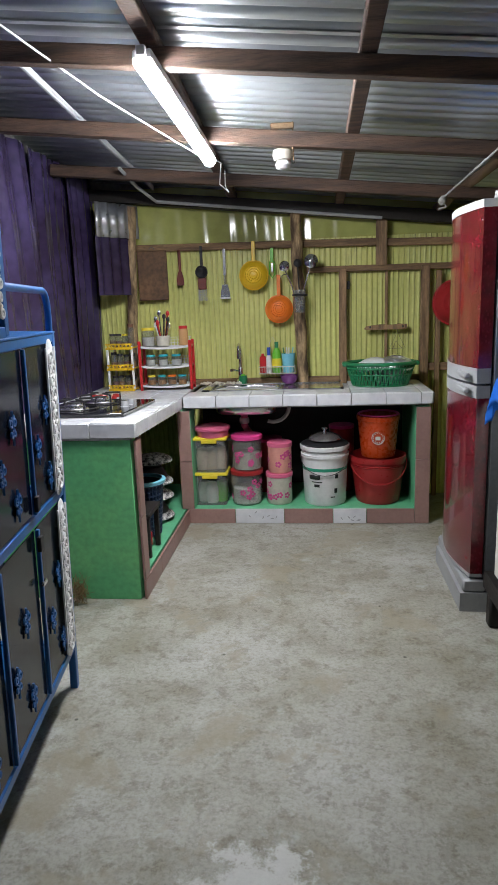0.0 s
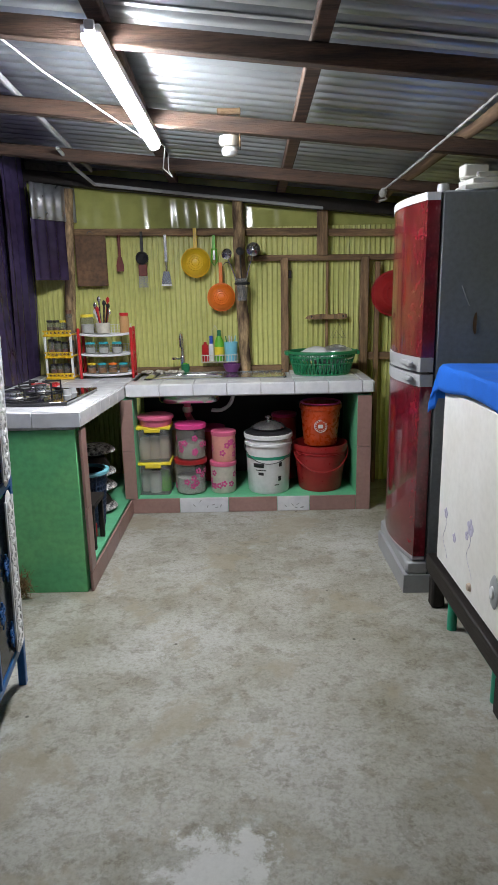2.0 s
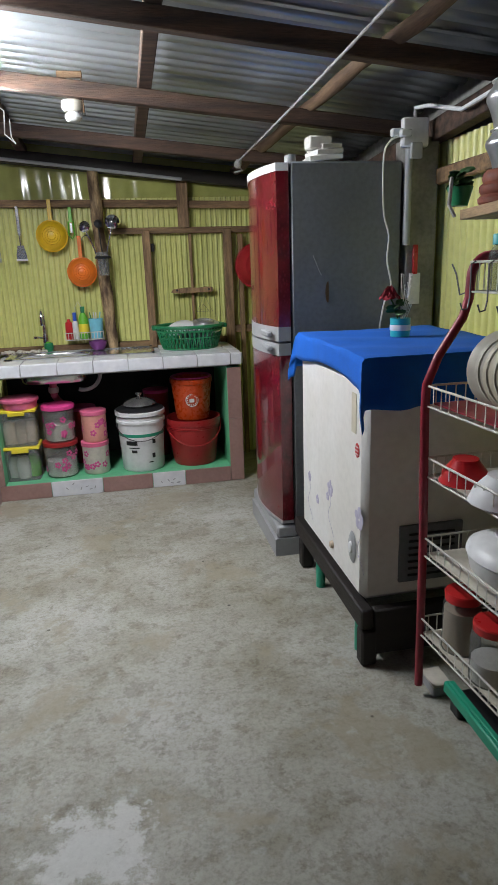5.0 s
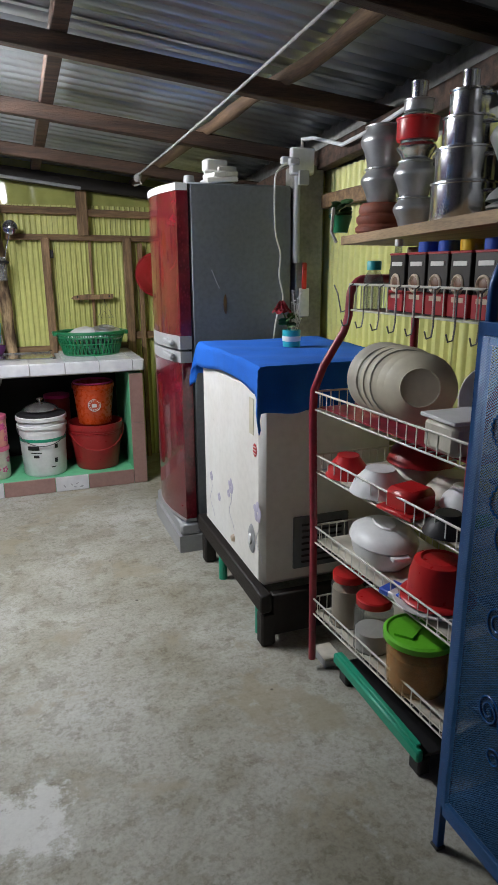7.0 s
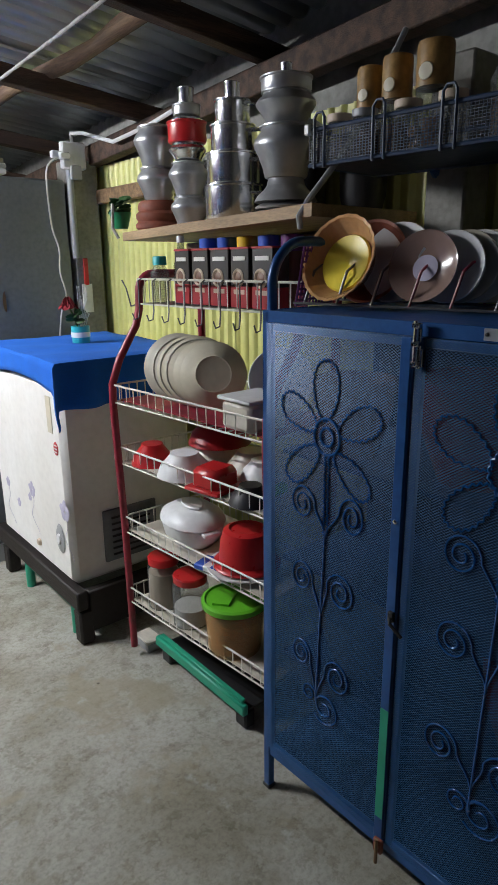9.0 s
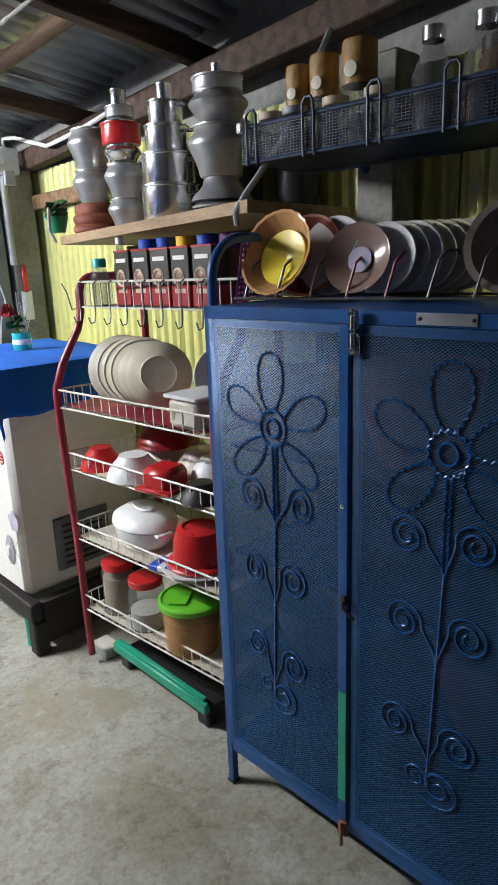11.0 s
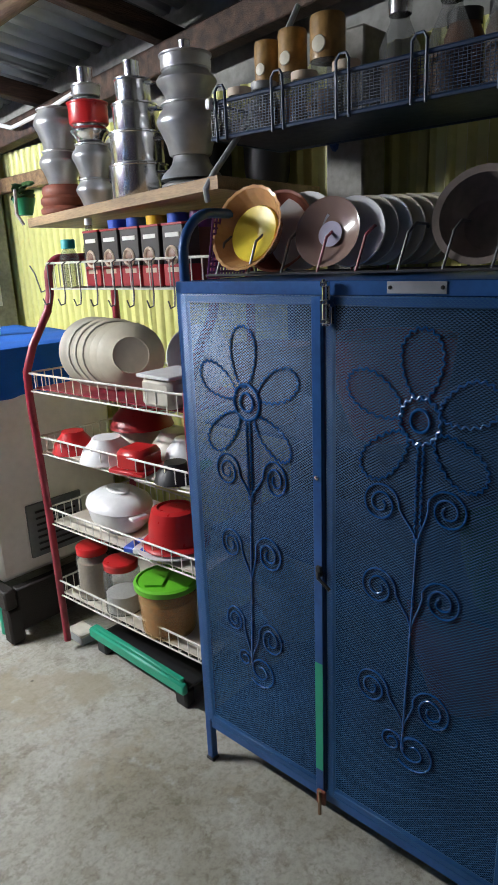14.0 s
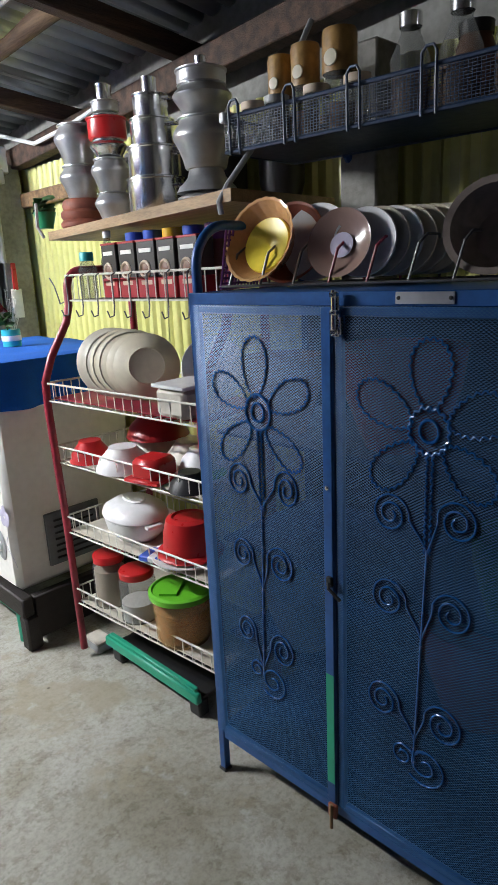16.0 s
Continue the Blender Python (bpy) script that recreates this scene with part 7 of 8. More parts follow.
def rack_things():
    def put(name, label, cat, x, y, z, prof, m, turn=(0, 0, 0), n=32, group="", sx=1, sy=1):
        t = thing(name, label, cat, (x, y, z), 0, group)
        part("body", Shape().lathe(prof, n, pose(0, 0, 0, *turn), sx, sy), m, t)
        return t
    z4, z3, z2, z1, z5 = 0.9265, 0.7235, 0.4835, 0.2235, 1.2185
    # plates leaning in the fourth tray
    prof = [(0, 0), (0.055, 0.0), (0.060, 0.004), (0.085, 0.012), (0.104, 0.024), (0.104, 0.028), (0.080, 0.017), (0.055, 0.007), (0, 0.006)]
    for k in range(6):
        t = thing("dinner_plate", "grey cream melamine plate leaning in the wire tray", "plate", (0.93 + 0.004 * k, 1.375 - 0.030 * k, z4 + 0.105 - 0.001 * k), -8, "leaning plates")
        sc = 1.0 if k < 4 else 0.92
        part("plate", Shape().lathe([(r * sc, z) for r, z in upside(prof)], 40, pose(0, 0, 0, 76, 0, -28)), "dishgrey" if k in (0, 1) else "cream", t)
        part("foot_ring", Shape().pipe([Matrix(pose(0, 0, 0, 76, 0, -28)) @ Vector((0.055 * sc * math.cos(a * 0.2618), 0.055 * sc * math.sin(a * 0.2618), 0.0285)) for a in range(24)], 0.0024, 5, True), "cream", t)
        if k in (1, 2, 3):
            part("rim_pattern", Shape().pipe([Matrix(pose(0, 0, 0, 76, 0, -28)) @ Vector((0.094 * math.cos(a * 0.2618), 0.094 * math.sin(a * 0.2618), 0.010)) for a in range(24)], 0.0035, 5, True), "dishgrey", t)
    t = thing("lunch_tub", "clear cream plastic tub on the wire tray", "tub", (0.90, 0.985, z4))
    part("tub", Shape().box((0, 0, 0.038), (0.13, 0.12, 0.076), 0.012), "offwhite", t)
    part("lid", Shape().box((0, 0, 0.081), (0.14, 0.13, 0.010), 0.004), "white", t)
    put("side_plate", "white plate standing behind the cream tub", "plate", 1.05, 1.05, z4 + 0.095, [(0, 0), (0.05, 0), (0.09, 0.018), (0.088, 0.022), (0.048, 0.006), (0, 0.005)], "white", (75, 0, -40))
    # third tray
    put("red_bowl", "small red plastic bowl upside down on the tray", "bowl", 0.87, 1.455, z3, upside(bowl_shape(0.068, 0.065)), "red")
    put("white_bowl", "white patterned bowl upside down on the tray", "bowl", 0.885, 1.295, z3, upside(bowl_shape(0.085, 0.068)), "white")
    t = thing("red_square_bowl", "red square plastic bowl upside down on the tray", "bowl", (0.88, 1.135, z3), 12)
    part("body", Shape().box((0, 0, 0.034), (0.10, 0.10, 0.066), 0.02), "red", t)
    part("rim", Shape().box((0, 0, 0.006), (0.125, 0.125, 0.011), 0.004), "red", t)
    put("dark_red_basin", "dark red basin upside down at the back of the tray", "basin", 1.03, 1.31, z3 + 0.07, upside(bowl_shape(0.10, 0.075)), "darkred")
    put("cream_bowl", "cream bowl upside down at the back of the tray", "bowl", 1.035, 1.16, z3, upside(bowl_shape(0.085, 0.075)), "offwhite")
    put("cream_bowl", "cream bowl upside down below the dark red basin", "bowl", 1.03, 1.335, z3, upside(bowl_shape(0.09, 0.068)), "offwhite")
    put("black_bowl", "small black bowl on the tray", "bowl", 0.885, 0.985, z3, upside(bowl_shape(0.06, 0.05)), "black")
    # a loose plastic lid, filed under saucers
    put("green_lid", "bright green plastic lid on the tray", "saucer", 0.98, 1.03, z3, [(0, 0), (0.06, 0), (0.06, 0.012), (0, 0.014)], "leafgreen")
    put("white_bowl", "white bowl leaning on the tray", "bowl", 1.00, 1.07, z3 + 0.02, upside(bowl_shape(0.065, 0.055)), "white")
    # second tray
    t = thing("casserole", "white oval casserole with lid on the wire tray", "casserole", (0.93, 1.33, z2), 80)
    part("body", Shape().lathe([(0, 0), (0.07, 0), (0.098, 0.03), (0.108, 0.07), (0.104, 0.07), (0.09, 0.03), (0, 0.01)], 40, None, 1.15, 0.88), "white", t)
    part("lid", Shape().lathe([(0.108, 0.071), (0.112, 0.076), (0.106, 0.092), (0.07, 0.115), (0.030, 0.120), (0, 0.116)], 40, None, 1.15, 0.88), "white", t)
    part("lid_grip", Shape().lathe([(0.035, 0.118), (0.045, 0.122), (0.040, 0.126), (0.0, 0.120)], 24, None, 1.3, 0.7), "white", t)
    for s in (-1, 1):
        part("handle", Shape().box((s * 0.128, 0, 0.066), (0.03, 0.055, 0.012), 0.005), "white", t)
    put("white_plate", "white plate under the red bowl on the tray", "plate", 0.93, 1.06, z2, [(0, 0), (0.06, 0), (0.116, 0.014), (0.116, 0.018), (0.06, 0.006), (0, 0.006)], "white")
    put("red_bowl", "large red bowl upside down on a white plate", "bowl", 0.93, 1.06, z2 + 0.019, [(0.098, 0.0), (0.100, 0.005), (0.096, 0.010), (0.080, 0.014), (0.076, 0.07), (0.066, 0.105), (0.05, 0.112), (0.045, 0.106), (0, 0.106)], "red")
    t = thing("blue_packet", "blue and white packet under the red bowl", "packet", (0.86, 1.13, z2), 20)
    part("packet", Shape().box((0, 0, 0.009), (0.07, 0.09, 0.018), 0.005), "bluep", t)
    part("packet_band", Shape().box((0, 0, 0.0095), (0.071, 0.03, 0.0185), 0.004), "white", t)
    # lowest tray
    for k, (x, y, r, h, fill) in enumerate(((0.88, 1.44, 0.055, 0.175, "tan"), (0.885, 1.29, 0.058, 0.165, "paper"))):
        t = jar("glass_jar", ("tall clear jar with red lid holding grey contents", "clear plastic jar with red lid, half full of white powder")[k], x, y, z1, r, h, "glass", "red", "", fill, (0.72, 0.36)[k])
    t = thing("food_tub", "round tub with bright green lid and amber contents", "tub", (0.905, 1.09, z1))
    part("tub", Shape().lathe([(0, 0), (0.075, 0), (0.080, 0.01), (0.090, 0.15), (0.087, 0.15), (0.076, 0.012), (0, 0.008)], 36), "honey", t)
    part("contents", Shape().lathe([(0, 0.01), (0.072, 0.01), (0.080, 0.105), (0.05, 0.112), (0, 0.105)], 28), "sauce", t)
    part("lid", Shape().lathe([(0.091, 0.145), (0.097, 0.147), (0.097, 0.162), (0.088, 0.166), (0.085, 0.161), (0, 0.161)], 40), "leafgreen", t)
    part("lid_tab", Shape().slab([(-0.05, 0.0), (0.05, 0.0), (0.055, 0.05), (-0.055, 0.05)], 0.161, 0.168, pose(0, 0, 0, 0, 0, 35)), "leafgreen", t)
    # top tray: cartons and a bottle
    for k in range(5):
        y = 1.378 - 0.090 * k
        t = thing("coffee_carton", "black and red coffee carton standing in the top tray", "carton", (0.985, y, z5), -4 + 2 * (k % 3), "coffee cartons")
        part("carton", Shape().box((0, 0, 0.077), (0.055, 0.082, 0.154), 0.002), "boxblack", t)
        part("red_base", Shape().box((-0.001, 0, 0.030), (0.057, 0.083, 0.056), 0.002), "boxred", t)
        part("top_flap", Shape().box((-0.001, 0, 0.154), (0.057, 0.084, 0.006), 0.002), "boxred", t)
        part("print_bar", Shape().box((-0.0285, 0.0, 0.128), (0.002, 0.055, 0.011), 0.0005), "paper", t, "pale unreadable lettering bar")
        part("cup_print", Shape().pipe([(-0.0285, 0.005 + 0.021 * math.cos(a * 0.2618), 0.078 + 0.021 * math.sin(a * 0.2618)) for a in range(24)], 0.0045, 5, True), "tan", t, "printed coffee cup ring")
        part("cup_shadow", Shape().lathe([(0, 0.002), (0.016, 0.0015), (0.018, 0)], 16, pose(-0.0275, 0.005, 0.078, 0, -90)), "brown", t)
        part("print_bar", Shape().box((-0.029, 0.0, 0.043), (0.002, 0.05, 0.012), 0.0005), "tan", t)
        c = thing("coffee_jar", "dark coffee jar with a coloured lid behind the cartons", "jar", (1.05, y - 0.01, z5), 0, "coffee jars")
        part("glass", Shape().lathe([(0, 0), (0.030, 0), (0.032, 0.10), (0.026, 0.135), (0.026, 0.15)], 18), "brown", c)
        part("lid", Shape().lathe([(0.029, 0.145), (0.030, 0.186), (0, 0.189)], 18), ("bluep", "bluep", "yellow", "bluep", "purplep")[k], c)
    bottle("water_bottle", "clear bottle with turquoise cap in the top tray", 0.955, 1.497, z5, [(0.026, 0), (0.028, 0.02), (0.028, 0.09), (0.014, 0.115)], "glass", (0.021, 0.112, 0.135), "teal")
    bottle("clear_bottle", "slim clear bottle in the top tray", 1.02, 1.475, z5, [(0.022, 0), (0.024, 0.11), (0.012, 0.15), (0.010, 0.18)], "glass", (0.012, 0.178, 0.195), "white")


rack_things()


def pot_shelf():
    t = thing("pot_shelf", "rough plank shelf with a wire brace holding cooking pots", "shelf", (0, 0, 0))
    zt, slope = 1.44, 0.02
    lean = Matrix(((1, 0, 0, 0), (0, 1, 0, 0), (0, -slope, 1, slope * 1.86), (0, 0, 0, 1)))
    part("plank", Shape().slab([(0.925, 0.815), (1.35, 0.85), (1.35, 1.89), (1.035, 1.86)], zt - 0.028, zt, lean), "plank", t)
    part("brace", Shape().pipe([(0.935, 0.86, zt - 0.03), (0.925, 0.855, zt - 0.005), (0.94, 0.84, zt + 0.03), (1.02, 0.80, zt + 0.14), (1.20, 0.80, zt + 0.40)], 0.007, 8), "greyp", t, "grey wire brace")
    part("batten", Shape().bar((1.335, 0.9, zt - 0.058), (1.335, 1.88, zt - 0.078), 0.04, 0.045), "rail", t)

    def pot(r, h, n=36):
        return Shape().lathe([(0, 0), (r * 0.66, 0), (r * 0.70, h * 0.03), (r * 0.76, h * 0.20), (r * 0.90, h * 0.42), (r * 1.03, h * 0.58), (r * 1.05, h * 0.66), (r * 0.98, h * 0.76), (r * 0.83, h * 0.88), (r * 0.80, h * 0.94), (r * 0.84, h * 0.99), (r * 0.80, h), (r * 0.76, h * 0.9), (r * 0.85, h * 0.5), (0, h * 0.05)], n)

    def stack(x, y, items, label):
        z = zt + slope * (1.86 - y)
        for kind, r, h, m in items:
            # kind "lid" is a metal pot lid, filed under pans
            o = thing({"cyl": "cooking_pot", "pot": "rice_pot", "clay": "clay_pot", "bowl": "metal_bowl", "red": "red_pot", "lid": "stacked_lid", "cup": "metal_cup"}[kind], {"cyl": "straight steel cooking pot in a stack", "pot": "bellied aluminium rice pot in a stack", "clay": "red clay pot at the bottom of a stack", "bowl": "flared aluminium bowl in a stack", "red": "short straight-sided pot in a stack", "lid": "metal pot lid in a stack", "cup": "small steel cup on top of a stack"}[kind], "cup" if kind == "cup" else ("pan" if kind == "lid" else "pot"), (x, y, z), 0, label)
            if kind in ("cyl", "cup", "red"):
                part("body", Shape().lathe([(0, 0), (r * 0.96, 0), (r, 0.006), (r, h - 0.006), (r * 1.05, h - 0.004), (r * 1.05, h), (r * 0.95, h), (r * 0.95, 0.01), (0, 0.008)], 36), m, o)
                if kind == "cyl":
                    for s in (-1, 1):
                        part("handle", Shape().pipe([(s * 0.01 + r * 0.5, s * r * 0.85, h * 0.75), (r * 0.55, s * (r + 0.02), h * 0.75), (r * 0.2, s * (r + 0.022), h * 0.75), (0.0, s * r * 0.98, h * 0.75)], 0.004, 6), m, o)
            elif kind == "pot":
                part("body", pot(r, h), m, o)
                part("rim", Shape().lathe([(r * 0.80, h * 0.955), (r * 0.87, h * 0.965), (r * 0.87, h * 0.99), (r * 0.80, h + 0.001)], 36), m, o)
            elif kind == "clay":
                part("body", Shape().lathe([(0, 0), (r * 0.86, 0), (r * 1.0, h * 0.10), (r * 1.02, h * 0.22), (r * 0.90, h * 0.32), (r * 0.98, h * 0.42), (r * 0.98, h * 0.56), (r * 0.86, h * 0.66), (r * 0.90, h * 0.76), (r * 0.86, h * 0.92), (r * 0.75, h), (0, h)], 36), m, o)
            elif kind == "lid":
                part("disc", Shape().lathe([(r, 0), (r * 1.02, h * 0.3), (r * 0.8, h * 0.8), (0, h)], 36), m, o)
            else:
                part("body", Shape().lathe([(0, h), (r * 0.55, h), (r * 0.62, h * 0.6), (r * 0.9, h * 0.25), (r, 0.0), (r * 0.95, 0.0), (r * 0.5, h * 0.9), (0, h * 0.95)], 36), m, o)
            z += h
    stack(1.125, 1.755, (("clay", 0.082, 0.098, "terracotta"), ("pot", 0.068, 0.106, "alu"), ("pot", 0.072, 0.126, "alu")), "pots on the plank shelf")
    stack(1.11, 1.55, (("pot", 0.057, 0.092, "alu"), ("pot", 0.060, 0.100, "alu"), ("pot", 0.056, 0.055, "steel"), ("red", 0.060, 0.060, "red"), ("lid", 0.050, 0.018, "steel"), ("cup", 0.042, 0.030, "alu"), ("cup", 0.024, 0.048, "steel")), "pots on the plank shelf")
    stack(1.12, 1.335, (("cyl", 0.083, 0.103, "steel"), ("cyl", 0.077, 0.085, "steel"), ("cyl", 0.063, 0.075, "steel"), ("cyl", 0.050, 0.064, "steel"), ("cup", 0.022, 0.047, "steel")), "pots on the plank shelf")
    stack(1.13, 1.12, (("lid", 0.080, 0.020, "steel"), ("lid", 0.082, 0.018, "alu"), ("bowl", 0.086, 0.060, "alu"), ("pot", 0.082, 0.128, "alu"), ("pot", 0.076, 0.080, "alu"), ("red", 0.066, 0.034, "alu"), ("cup", 0.015, 0.034, "steel")), "pots on the plank shelf")
    for k, (y, r, h) in enumerate(((0.98, 0.062, 0.20), (1.20, 0.060, 0.24), (1.42, 0.060, 0.20), (1.62, 0.055, 0.22))):
        o = thing("sooty_pot", "blackened old cooking pot at the back of the plank shelf", "pot", (1.283, y, zt + slope * (1.86 - y)), 0, "sooty pots")
        part("body", Shape().lathe([(0, 0), (r * 0.8, 0), (r, h * 0.25), (r * 1.03, h * 0.6), (r * 0.95, h), (0, h)], 30), "black", o)
        part("pot_cover", Shape().lathe([(r * 1.0, h), (r * 1.02, h + 0.008), (r * 0.5, h + 0.03), (0.012, h + 0.035), (0.014, h + 0.055), (0, h + 0.057)], 30), "alu", o)
    p = thing("hanging_planter", "small green pot with a plant tied at the shelf's end", "planter", (1.055, 1.905, 1.455))
    part("pot", Shape().lathe([(0, 0), (0.025, 0), (0.04, 0.055), (0.037, 0.055), (0.02, 0.005), (0, 0.005)], 18), "bottlegreen", p)
    rg = random.Random(3)
    s = Shape()
    for k in range(14):
        a = rg.uniform(0, 360)
        s.lathe([(0, 0.0), (0.012, 0.003), (0.018, 0.0)], 7, pose(0, 0, 0.05 + 0.004 * k, rg.uniform(20, 60), 0, a) @ pose(0.02, 0, 0), sx=1.4)
    part("leaves", s, "leaf", p)
    part("tie", Shape().pipe([(-0.04, -0.02, 0.08), (-0.06, -0.05, 0.0), (-0.045, -0.06, -0.035)], 0.006, 6), "rope", p)


pot_shelf()


def jar_caddy():
    t = thing("wall_caddy", "long blue perforated metal wall shelf holding glass jars", "shelf", (0.968, 0.868, 1.543), -86)
    W, D, H = 1.15, 0.26, 0.073
    part("bottom", Shape().box((W / 2, D / 2, 0.002), (W, D, 0.004), 0.001), "inkblue", t)
    s = Shape()
    for z in (0.0, H):
        s.pipe([(0, 0, z), (W, 0, z), (W, D, z), (0, D, z)], 0.0045, 6, True)
    part("rim", s, "inkblue", t)

    def perforated(p0, p1, n):
        s = Shape()
        for k in range(12):
            z = 0.006 + 0.0055 * k
            s.pipe([tuple(p0[i] + (p1[i] - p0[i]) * q / 3 for i in range(2)) + (z,) for q in range(4)], 0.0008, 4)
        for k in range(n):
            s.pipe([(p0[0] + (p1[0] - p0[0]) * k / n, p0[1] + (p1[1] - p0[1]) * k / n, z) for z in (0.0, H)], 0.0008, 4)
        return s
    part("front_mesh", perforated((0, 0), (W, 0), 150), "inkblue", t)
    part("end_mesh", perforated((0, 0), (0, D), 20), "inkblue", t)
    for k in range(8):
        x = 0.02 + 0.155 * k
        part("hook_loop", Shape().pipe([(x, -0.006, -0.008), (x, -0.008, H + 0.02), (x + 0.008, -0.008, H + 0.03), (x + 0.022, -0.008, H + 0.03), (x + 0.028, -0.008, H + 0.02), (x + 0.028, -0.006, -0.008)], 0.003, 6), "inkblue", t)
    part("bracket", Shape().pipe([(0.16, D, 0.0), (0.16, D + 0.06, -0.05), (0.16, D + 0.08, -0.22)], 0.012, 8), "frame2", t, "blue tube bracket")
    part("corner_clip", Shape().box((0.0, -0.004, H), (0.016, 0.016, 0.022), 0.003), "white", t)
    m = t.matrix_basis

    def place(x, y, z=0.005):
        return m @ Vector((x, y, z))
    for k in range(9):
        x = (0.04, 0.108, 0.215, 0.315, 0.43, 0.53, 0.63, 0.75, 0.87)[k]
        p = place(x, 0.055)
        if k < 4 or k == 7:
            o = thing("glass_jar", "clear ribbed glass jar with pale lid in the wall caddy", "jar", p, 0, "caddy jars")
            part("glass", Shape().lathe([(0, 0), (0.026, 0), (0.028, 0.01), (0.028, 0.076), (0.024, 0.086), (0.024, 0.092)], 22), "glass", o)
            part("lid", Shape().lathe([(0.026, 0.084), (0.028, 0.086), (0.028, 0.100), (0, 0.102)], 22), "tan" if k != 1 else "greyp", o)
        else:
            o = thing("glass_bottle", "clear glass bottle with dark contents in the wall caddy", "bottle", p, 0, "caddy bottles")
            part("glass", Shape().lathe([(0, 0), (0.036, 0), (0.038, 0.10), (0.018, 0.145), (0.018, 0.165)], 22), "glass", o)
            part("contents", Shape().lathe([(0, 0.004), (0.033, 0.004), (0.034, 0.08), (0, 0.08)], 18), "brown", o)
            part("lid", Shape().lathe([(0.021, 0.155), (0.022, 0.178), (0, 0.18)], 18), "steel", o)
    # back row added opaque and dark to block lamp light from the wall
    for k in range(8):
        o = thing("storage_jar", "dark opaque jar at the back of the wall caddy, keeping light off the wall", "jar", place(0.50 + 0.082 * k, 0.19), 0, "back row jars")
        part("glass", Shape().lathe([(0, 0), (0.036, 0), (0.038, 0.13), (0.03, 0.15), (0.03, 0.16)], 20), "brown", o)
        part("lid", Shape().lathe([(0.033, 0.152), (0.034, 0.175), (0, 0.177)], 20), "black", o)
    for k in range(3):
        p = place((0.075, 0.145, 0.235)[k], 0.115)
        o = thing("gold_canister", "tall glass canister with golden lid and round pale label", "canister", p, 0, "golden canisters")
        r, h = (0.028, 0.031, 0.036)[k], (0.200, 0.208, 0.216)[k]
        part("glass", Shape().lathe([(0, 0), (r * 0.92, 0), (r, 0.01), (r, h - 0.085), (r * 0.97, h - 0.08)], 24), "glass", o)
        part("contents", Shape().lathe([(0, 0.004), (r * 0.88, 0.004), (r * 0.9, 0.07), (0, 0.07)], 20), "brown", o)
        part("sleeve", Shape().lathe([(r * 1.03, h - 0.088), (r * 1.04, h - 0.086), (r * 1.04, h - 0.012), (r * 0.98, h - 0.004), (r * 0.6, h), (0, h)], 28), "kraft", o, "golden paper sleeve")
        part("badge", Shape().lathe([(0, 0.003), (r * 0.42, 0.002), (r * 0.46, 0.0)], 18, pose(-r * 1.03, -0.004, h - 0.062, 0, -90, 6)), "cream", o, "round pale badge")


jar_caddy()


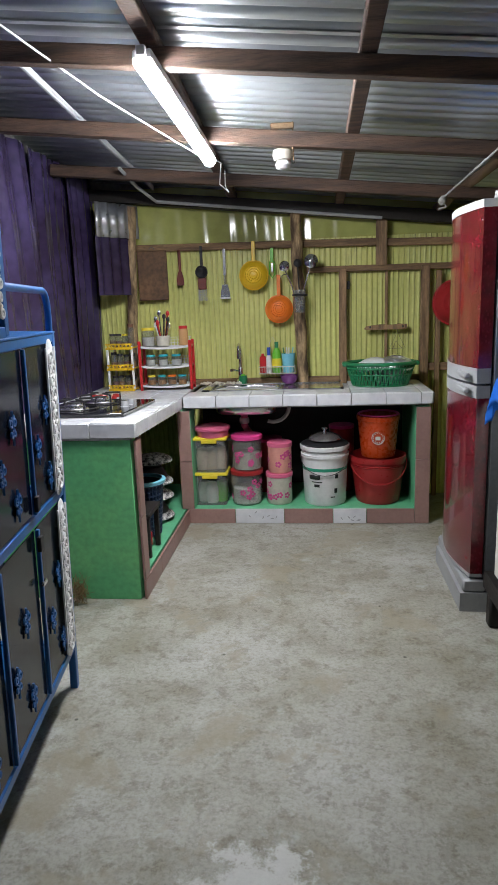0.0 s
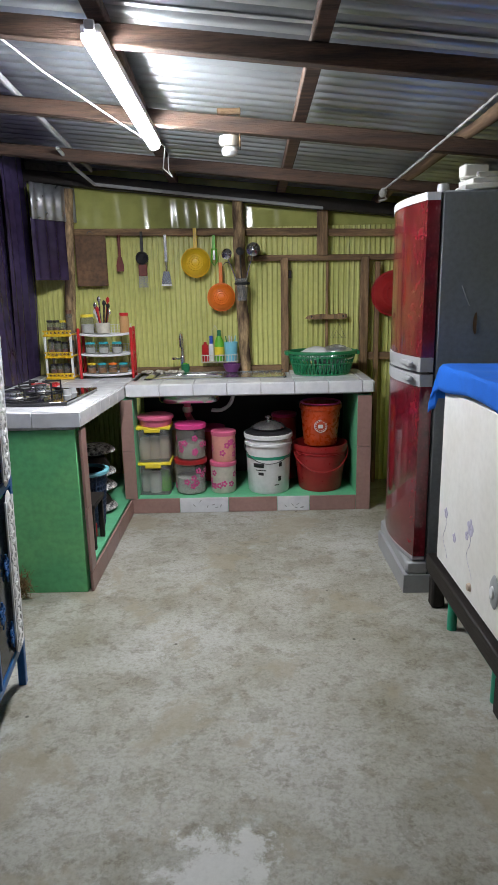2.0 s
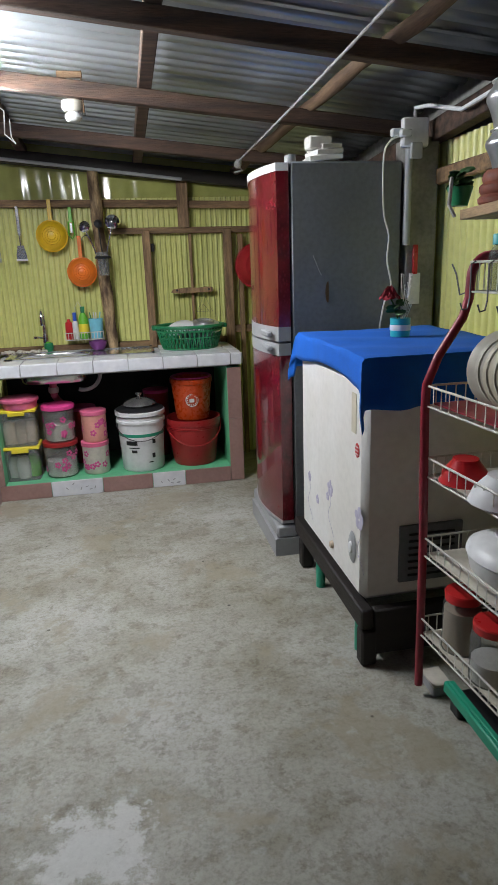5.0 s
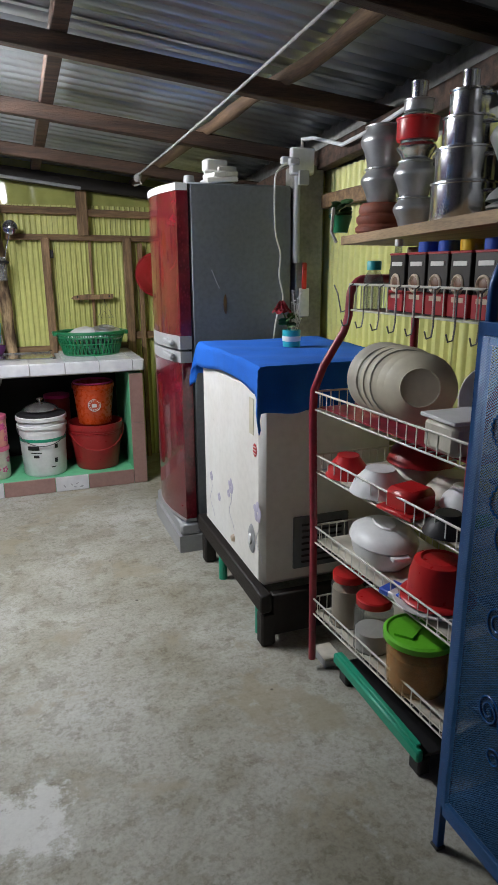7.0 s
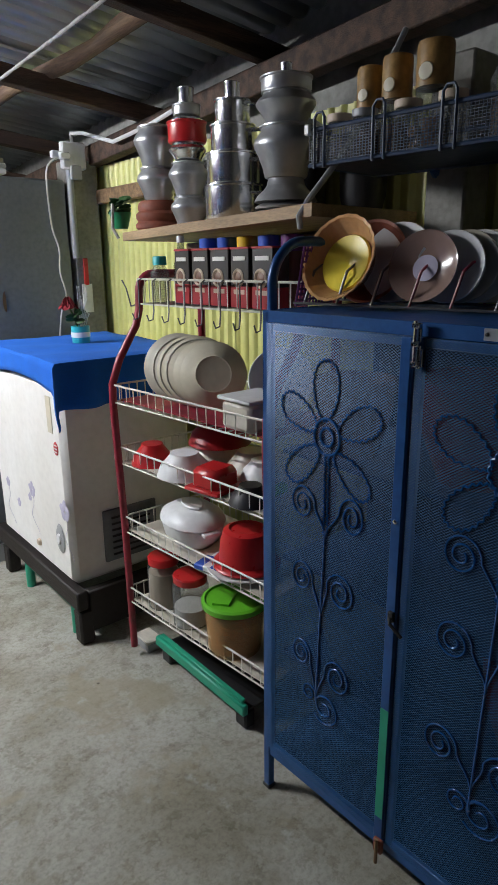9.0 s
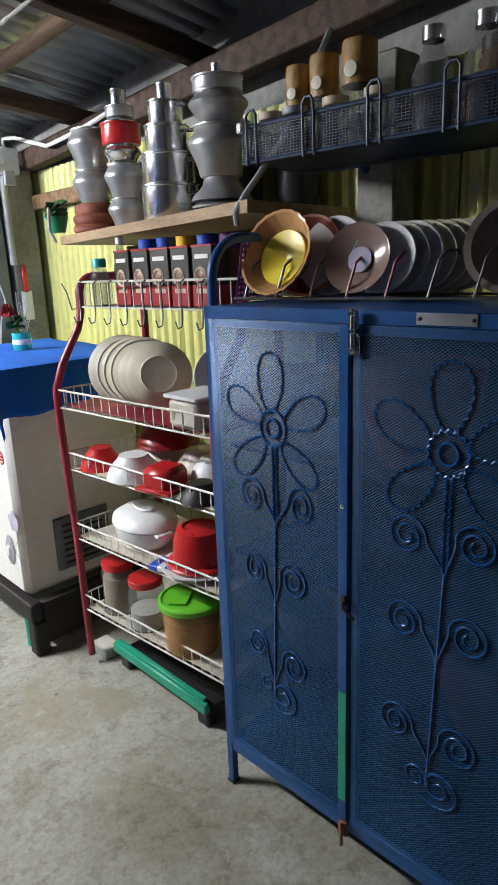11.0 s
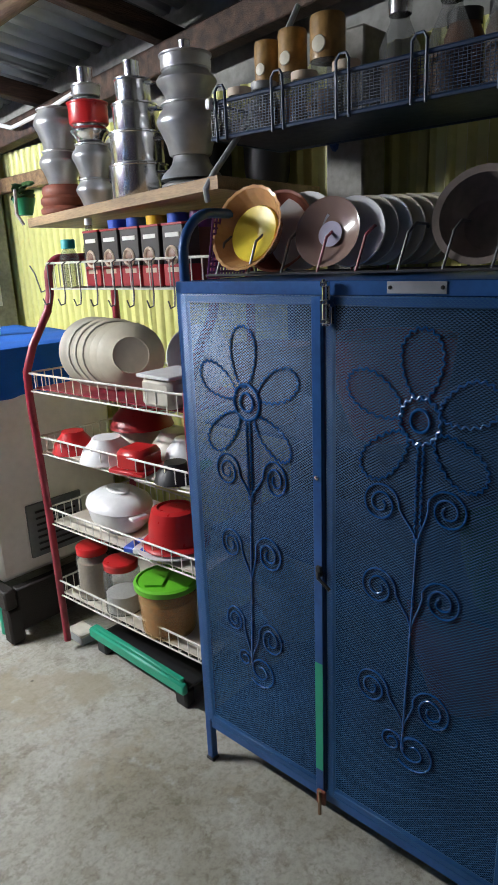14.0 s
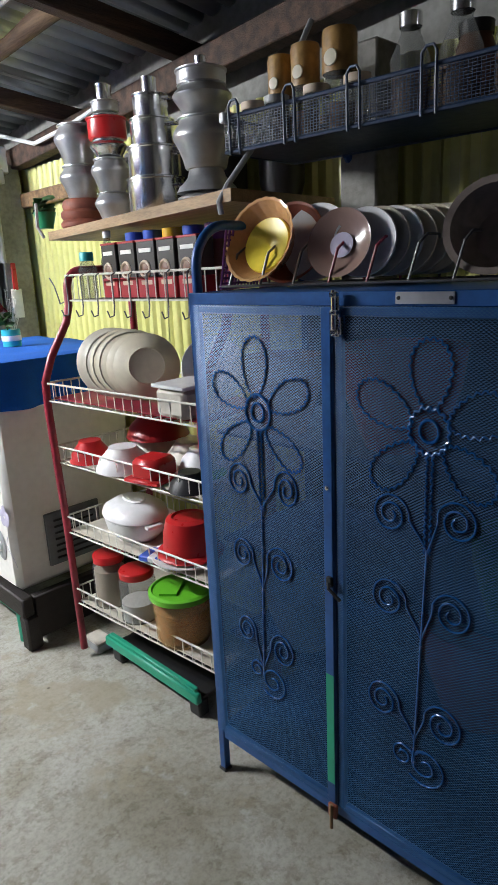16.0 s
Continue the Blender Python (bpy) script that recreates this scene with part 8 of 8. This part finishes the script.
def cabinet_top_things():
    cab = pose(0.793, 0.845, 0.005, 0, 0, -81.8) @ pose(-0.018, 0, 0)
    t = thing("plate_rack", "wire plate rack standing on the mesh cabinet", "rack", cab @ Vector((0.0, 0.10, 1.237)), -81.8)
    for y in (0.0, 0.16):
        part("base_wire", Shape().pipe([(0.04, y, 0.006), (0.78, y, 0.006)], 0.003, 6), "greywire", t)
    for k in range(9):
        x = 0.07 + 0.086 * k
        m = "redwire" if k in (3, 4) else "greywire"
        part("divider", Shape().pipe([(x, 0.0, 0.006), (x + 0.012, 0.02, 0.075), (x + 0.016, 0.05, 0.092), (x + 0.016, 0.11, 0.092), (x + 0.012, 0.14, 0.075), (x, 0.16, 0.006)], 0.003, 6), m, t)

    def stand(name, label, cat, x, y, z, prof, m, tilt, turn, group="", inner=None):
        o = thing(name, label, cat, cab @ Vector((x, y, z)), -81.8, group)
        mm = pose(0, 0, 0, 0, 0, turn) @ pose(0, 0, 0, tilt)
        body = Shape().lathe(prof, 96 if name == "amber_bowl" else 40)
        if name == "amber_bowl":
            body.v = [(x_ * f_, y_ * f_, z_) for x_, y_, z_ in body.v for f_ in (1 + 0.011 * math.cos(24 * math.atan2(y_, x_)) * min(1, math.hypot(x_, y_) / 0.07),)]
        body.v = [tuple(mm @ Vector(p)) for p in body.v]
        part("body", body, m, o)
        if inner:
            part("inner_colour", Shape().lathe(inner[0], 40, mm), inner[1], o)
        return o
    bw = [(0, -0.045), (0.045, -0.045), (0.07, -0.025), (0.09, 0.012), (0.094, 0.016), (0.088, 0.014), (0.066, -0.020), (0.042, -0.038), (0, -0.038)]
    stand("amber_bowl", "amber fluted glass bowl standing on edge in the plate rack", "bowl", 0.152, 0.120, 1.335, bw, "amber", 70, -5, "", ([(0, -0.036), (0.04, -0.036), (0.063, -0.019), (0.060, -0.014), (0, -0.03)], "lemon"))
    stand("brown_bowl", "brown glass bowl standing behind the amber one", "bowl", 0.190, 0.185, 1.328, [(r * 0.96, z) for r, z in bw], "terracotta", 74, 0)
    stand("pale_plate", "pale plate standing in the plate rack", "plate", 0.245, 0.205, 1.326, [(0, 0), (0.05, 0), (0.085, 0.014), (0.084, 0.018), (0.048, 0.006), (0, 0.005)], "white", 76, 0)
    stand("rose_glass_plate", "clear rose-tinted plate with gold rim in the rack", "plate", 0.34, 0.13, 1.320, [(0, -0.01), (0.04, -0.01), (0.066, 0.008), (0.071, 0.010), (0.067, 0.006), (0.04, -0.014), (0, -0.014)], "rosebrown", 74, 2, "", ([(0, -0.008), (0.022, -0.008), (0.026, -0.006), (0, -0.0065)], "lilac"))
    for k in range(7):
        stand("pale_plate", "pale glazed plate standing in the plate rack", "plate", 0.385 + 0.021 * k, 0.16 + 0.016 * k, 1.318, [(0, 0), (0.045, 0), (0.070, 0.014), (0.069, 0.018), (0.043, 0.005), (0, 0.005)], ("white", "dishgrey", "white", "cream", "dishgrey", "cream", "dishgrey")[k], 78, 2, "standing plates")
    stand("grey_basin", "brownish grey basin standing on edge in the plate rack", "basin", 0.640, 0.15, 1.332, [(0, -0.055), (0.048, -0.055), (0.068, -0.035), (0.077, 0.004), (0.088, 0.010), (0.089, 0.014), (0.076, 0.012), (0.064, -0.03), (0.045, -0.048), (0, -0.048)], "bowlgrey", 74, 2)
    o = thing("woven_tray", "dark maroon mesh tray leaning against the end hoop", "tray", cab @ Vector((0.045, 0.17, 1.238)), -81.8)
    s = Shape()
    for k in range(12):
        s.pipe([(0.0, -0.07 + 0.0127 * k, 0.0), (0.025, -0.07 + 0.0127 * k, 0.13)], 0.003, 5)
        s.pipe([(0.0 + 0.0021 * k, -0.07, 0.0118 * k), (0.0 + 0.0021 * k, 0.07, 0.0118 * k)], 0.003, 5)
    part("weave", s, "purplep", o)


cabinet_top_things()
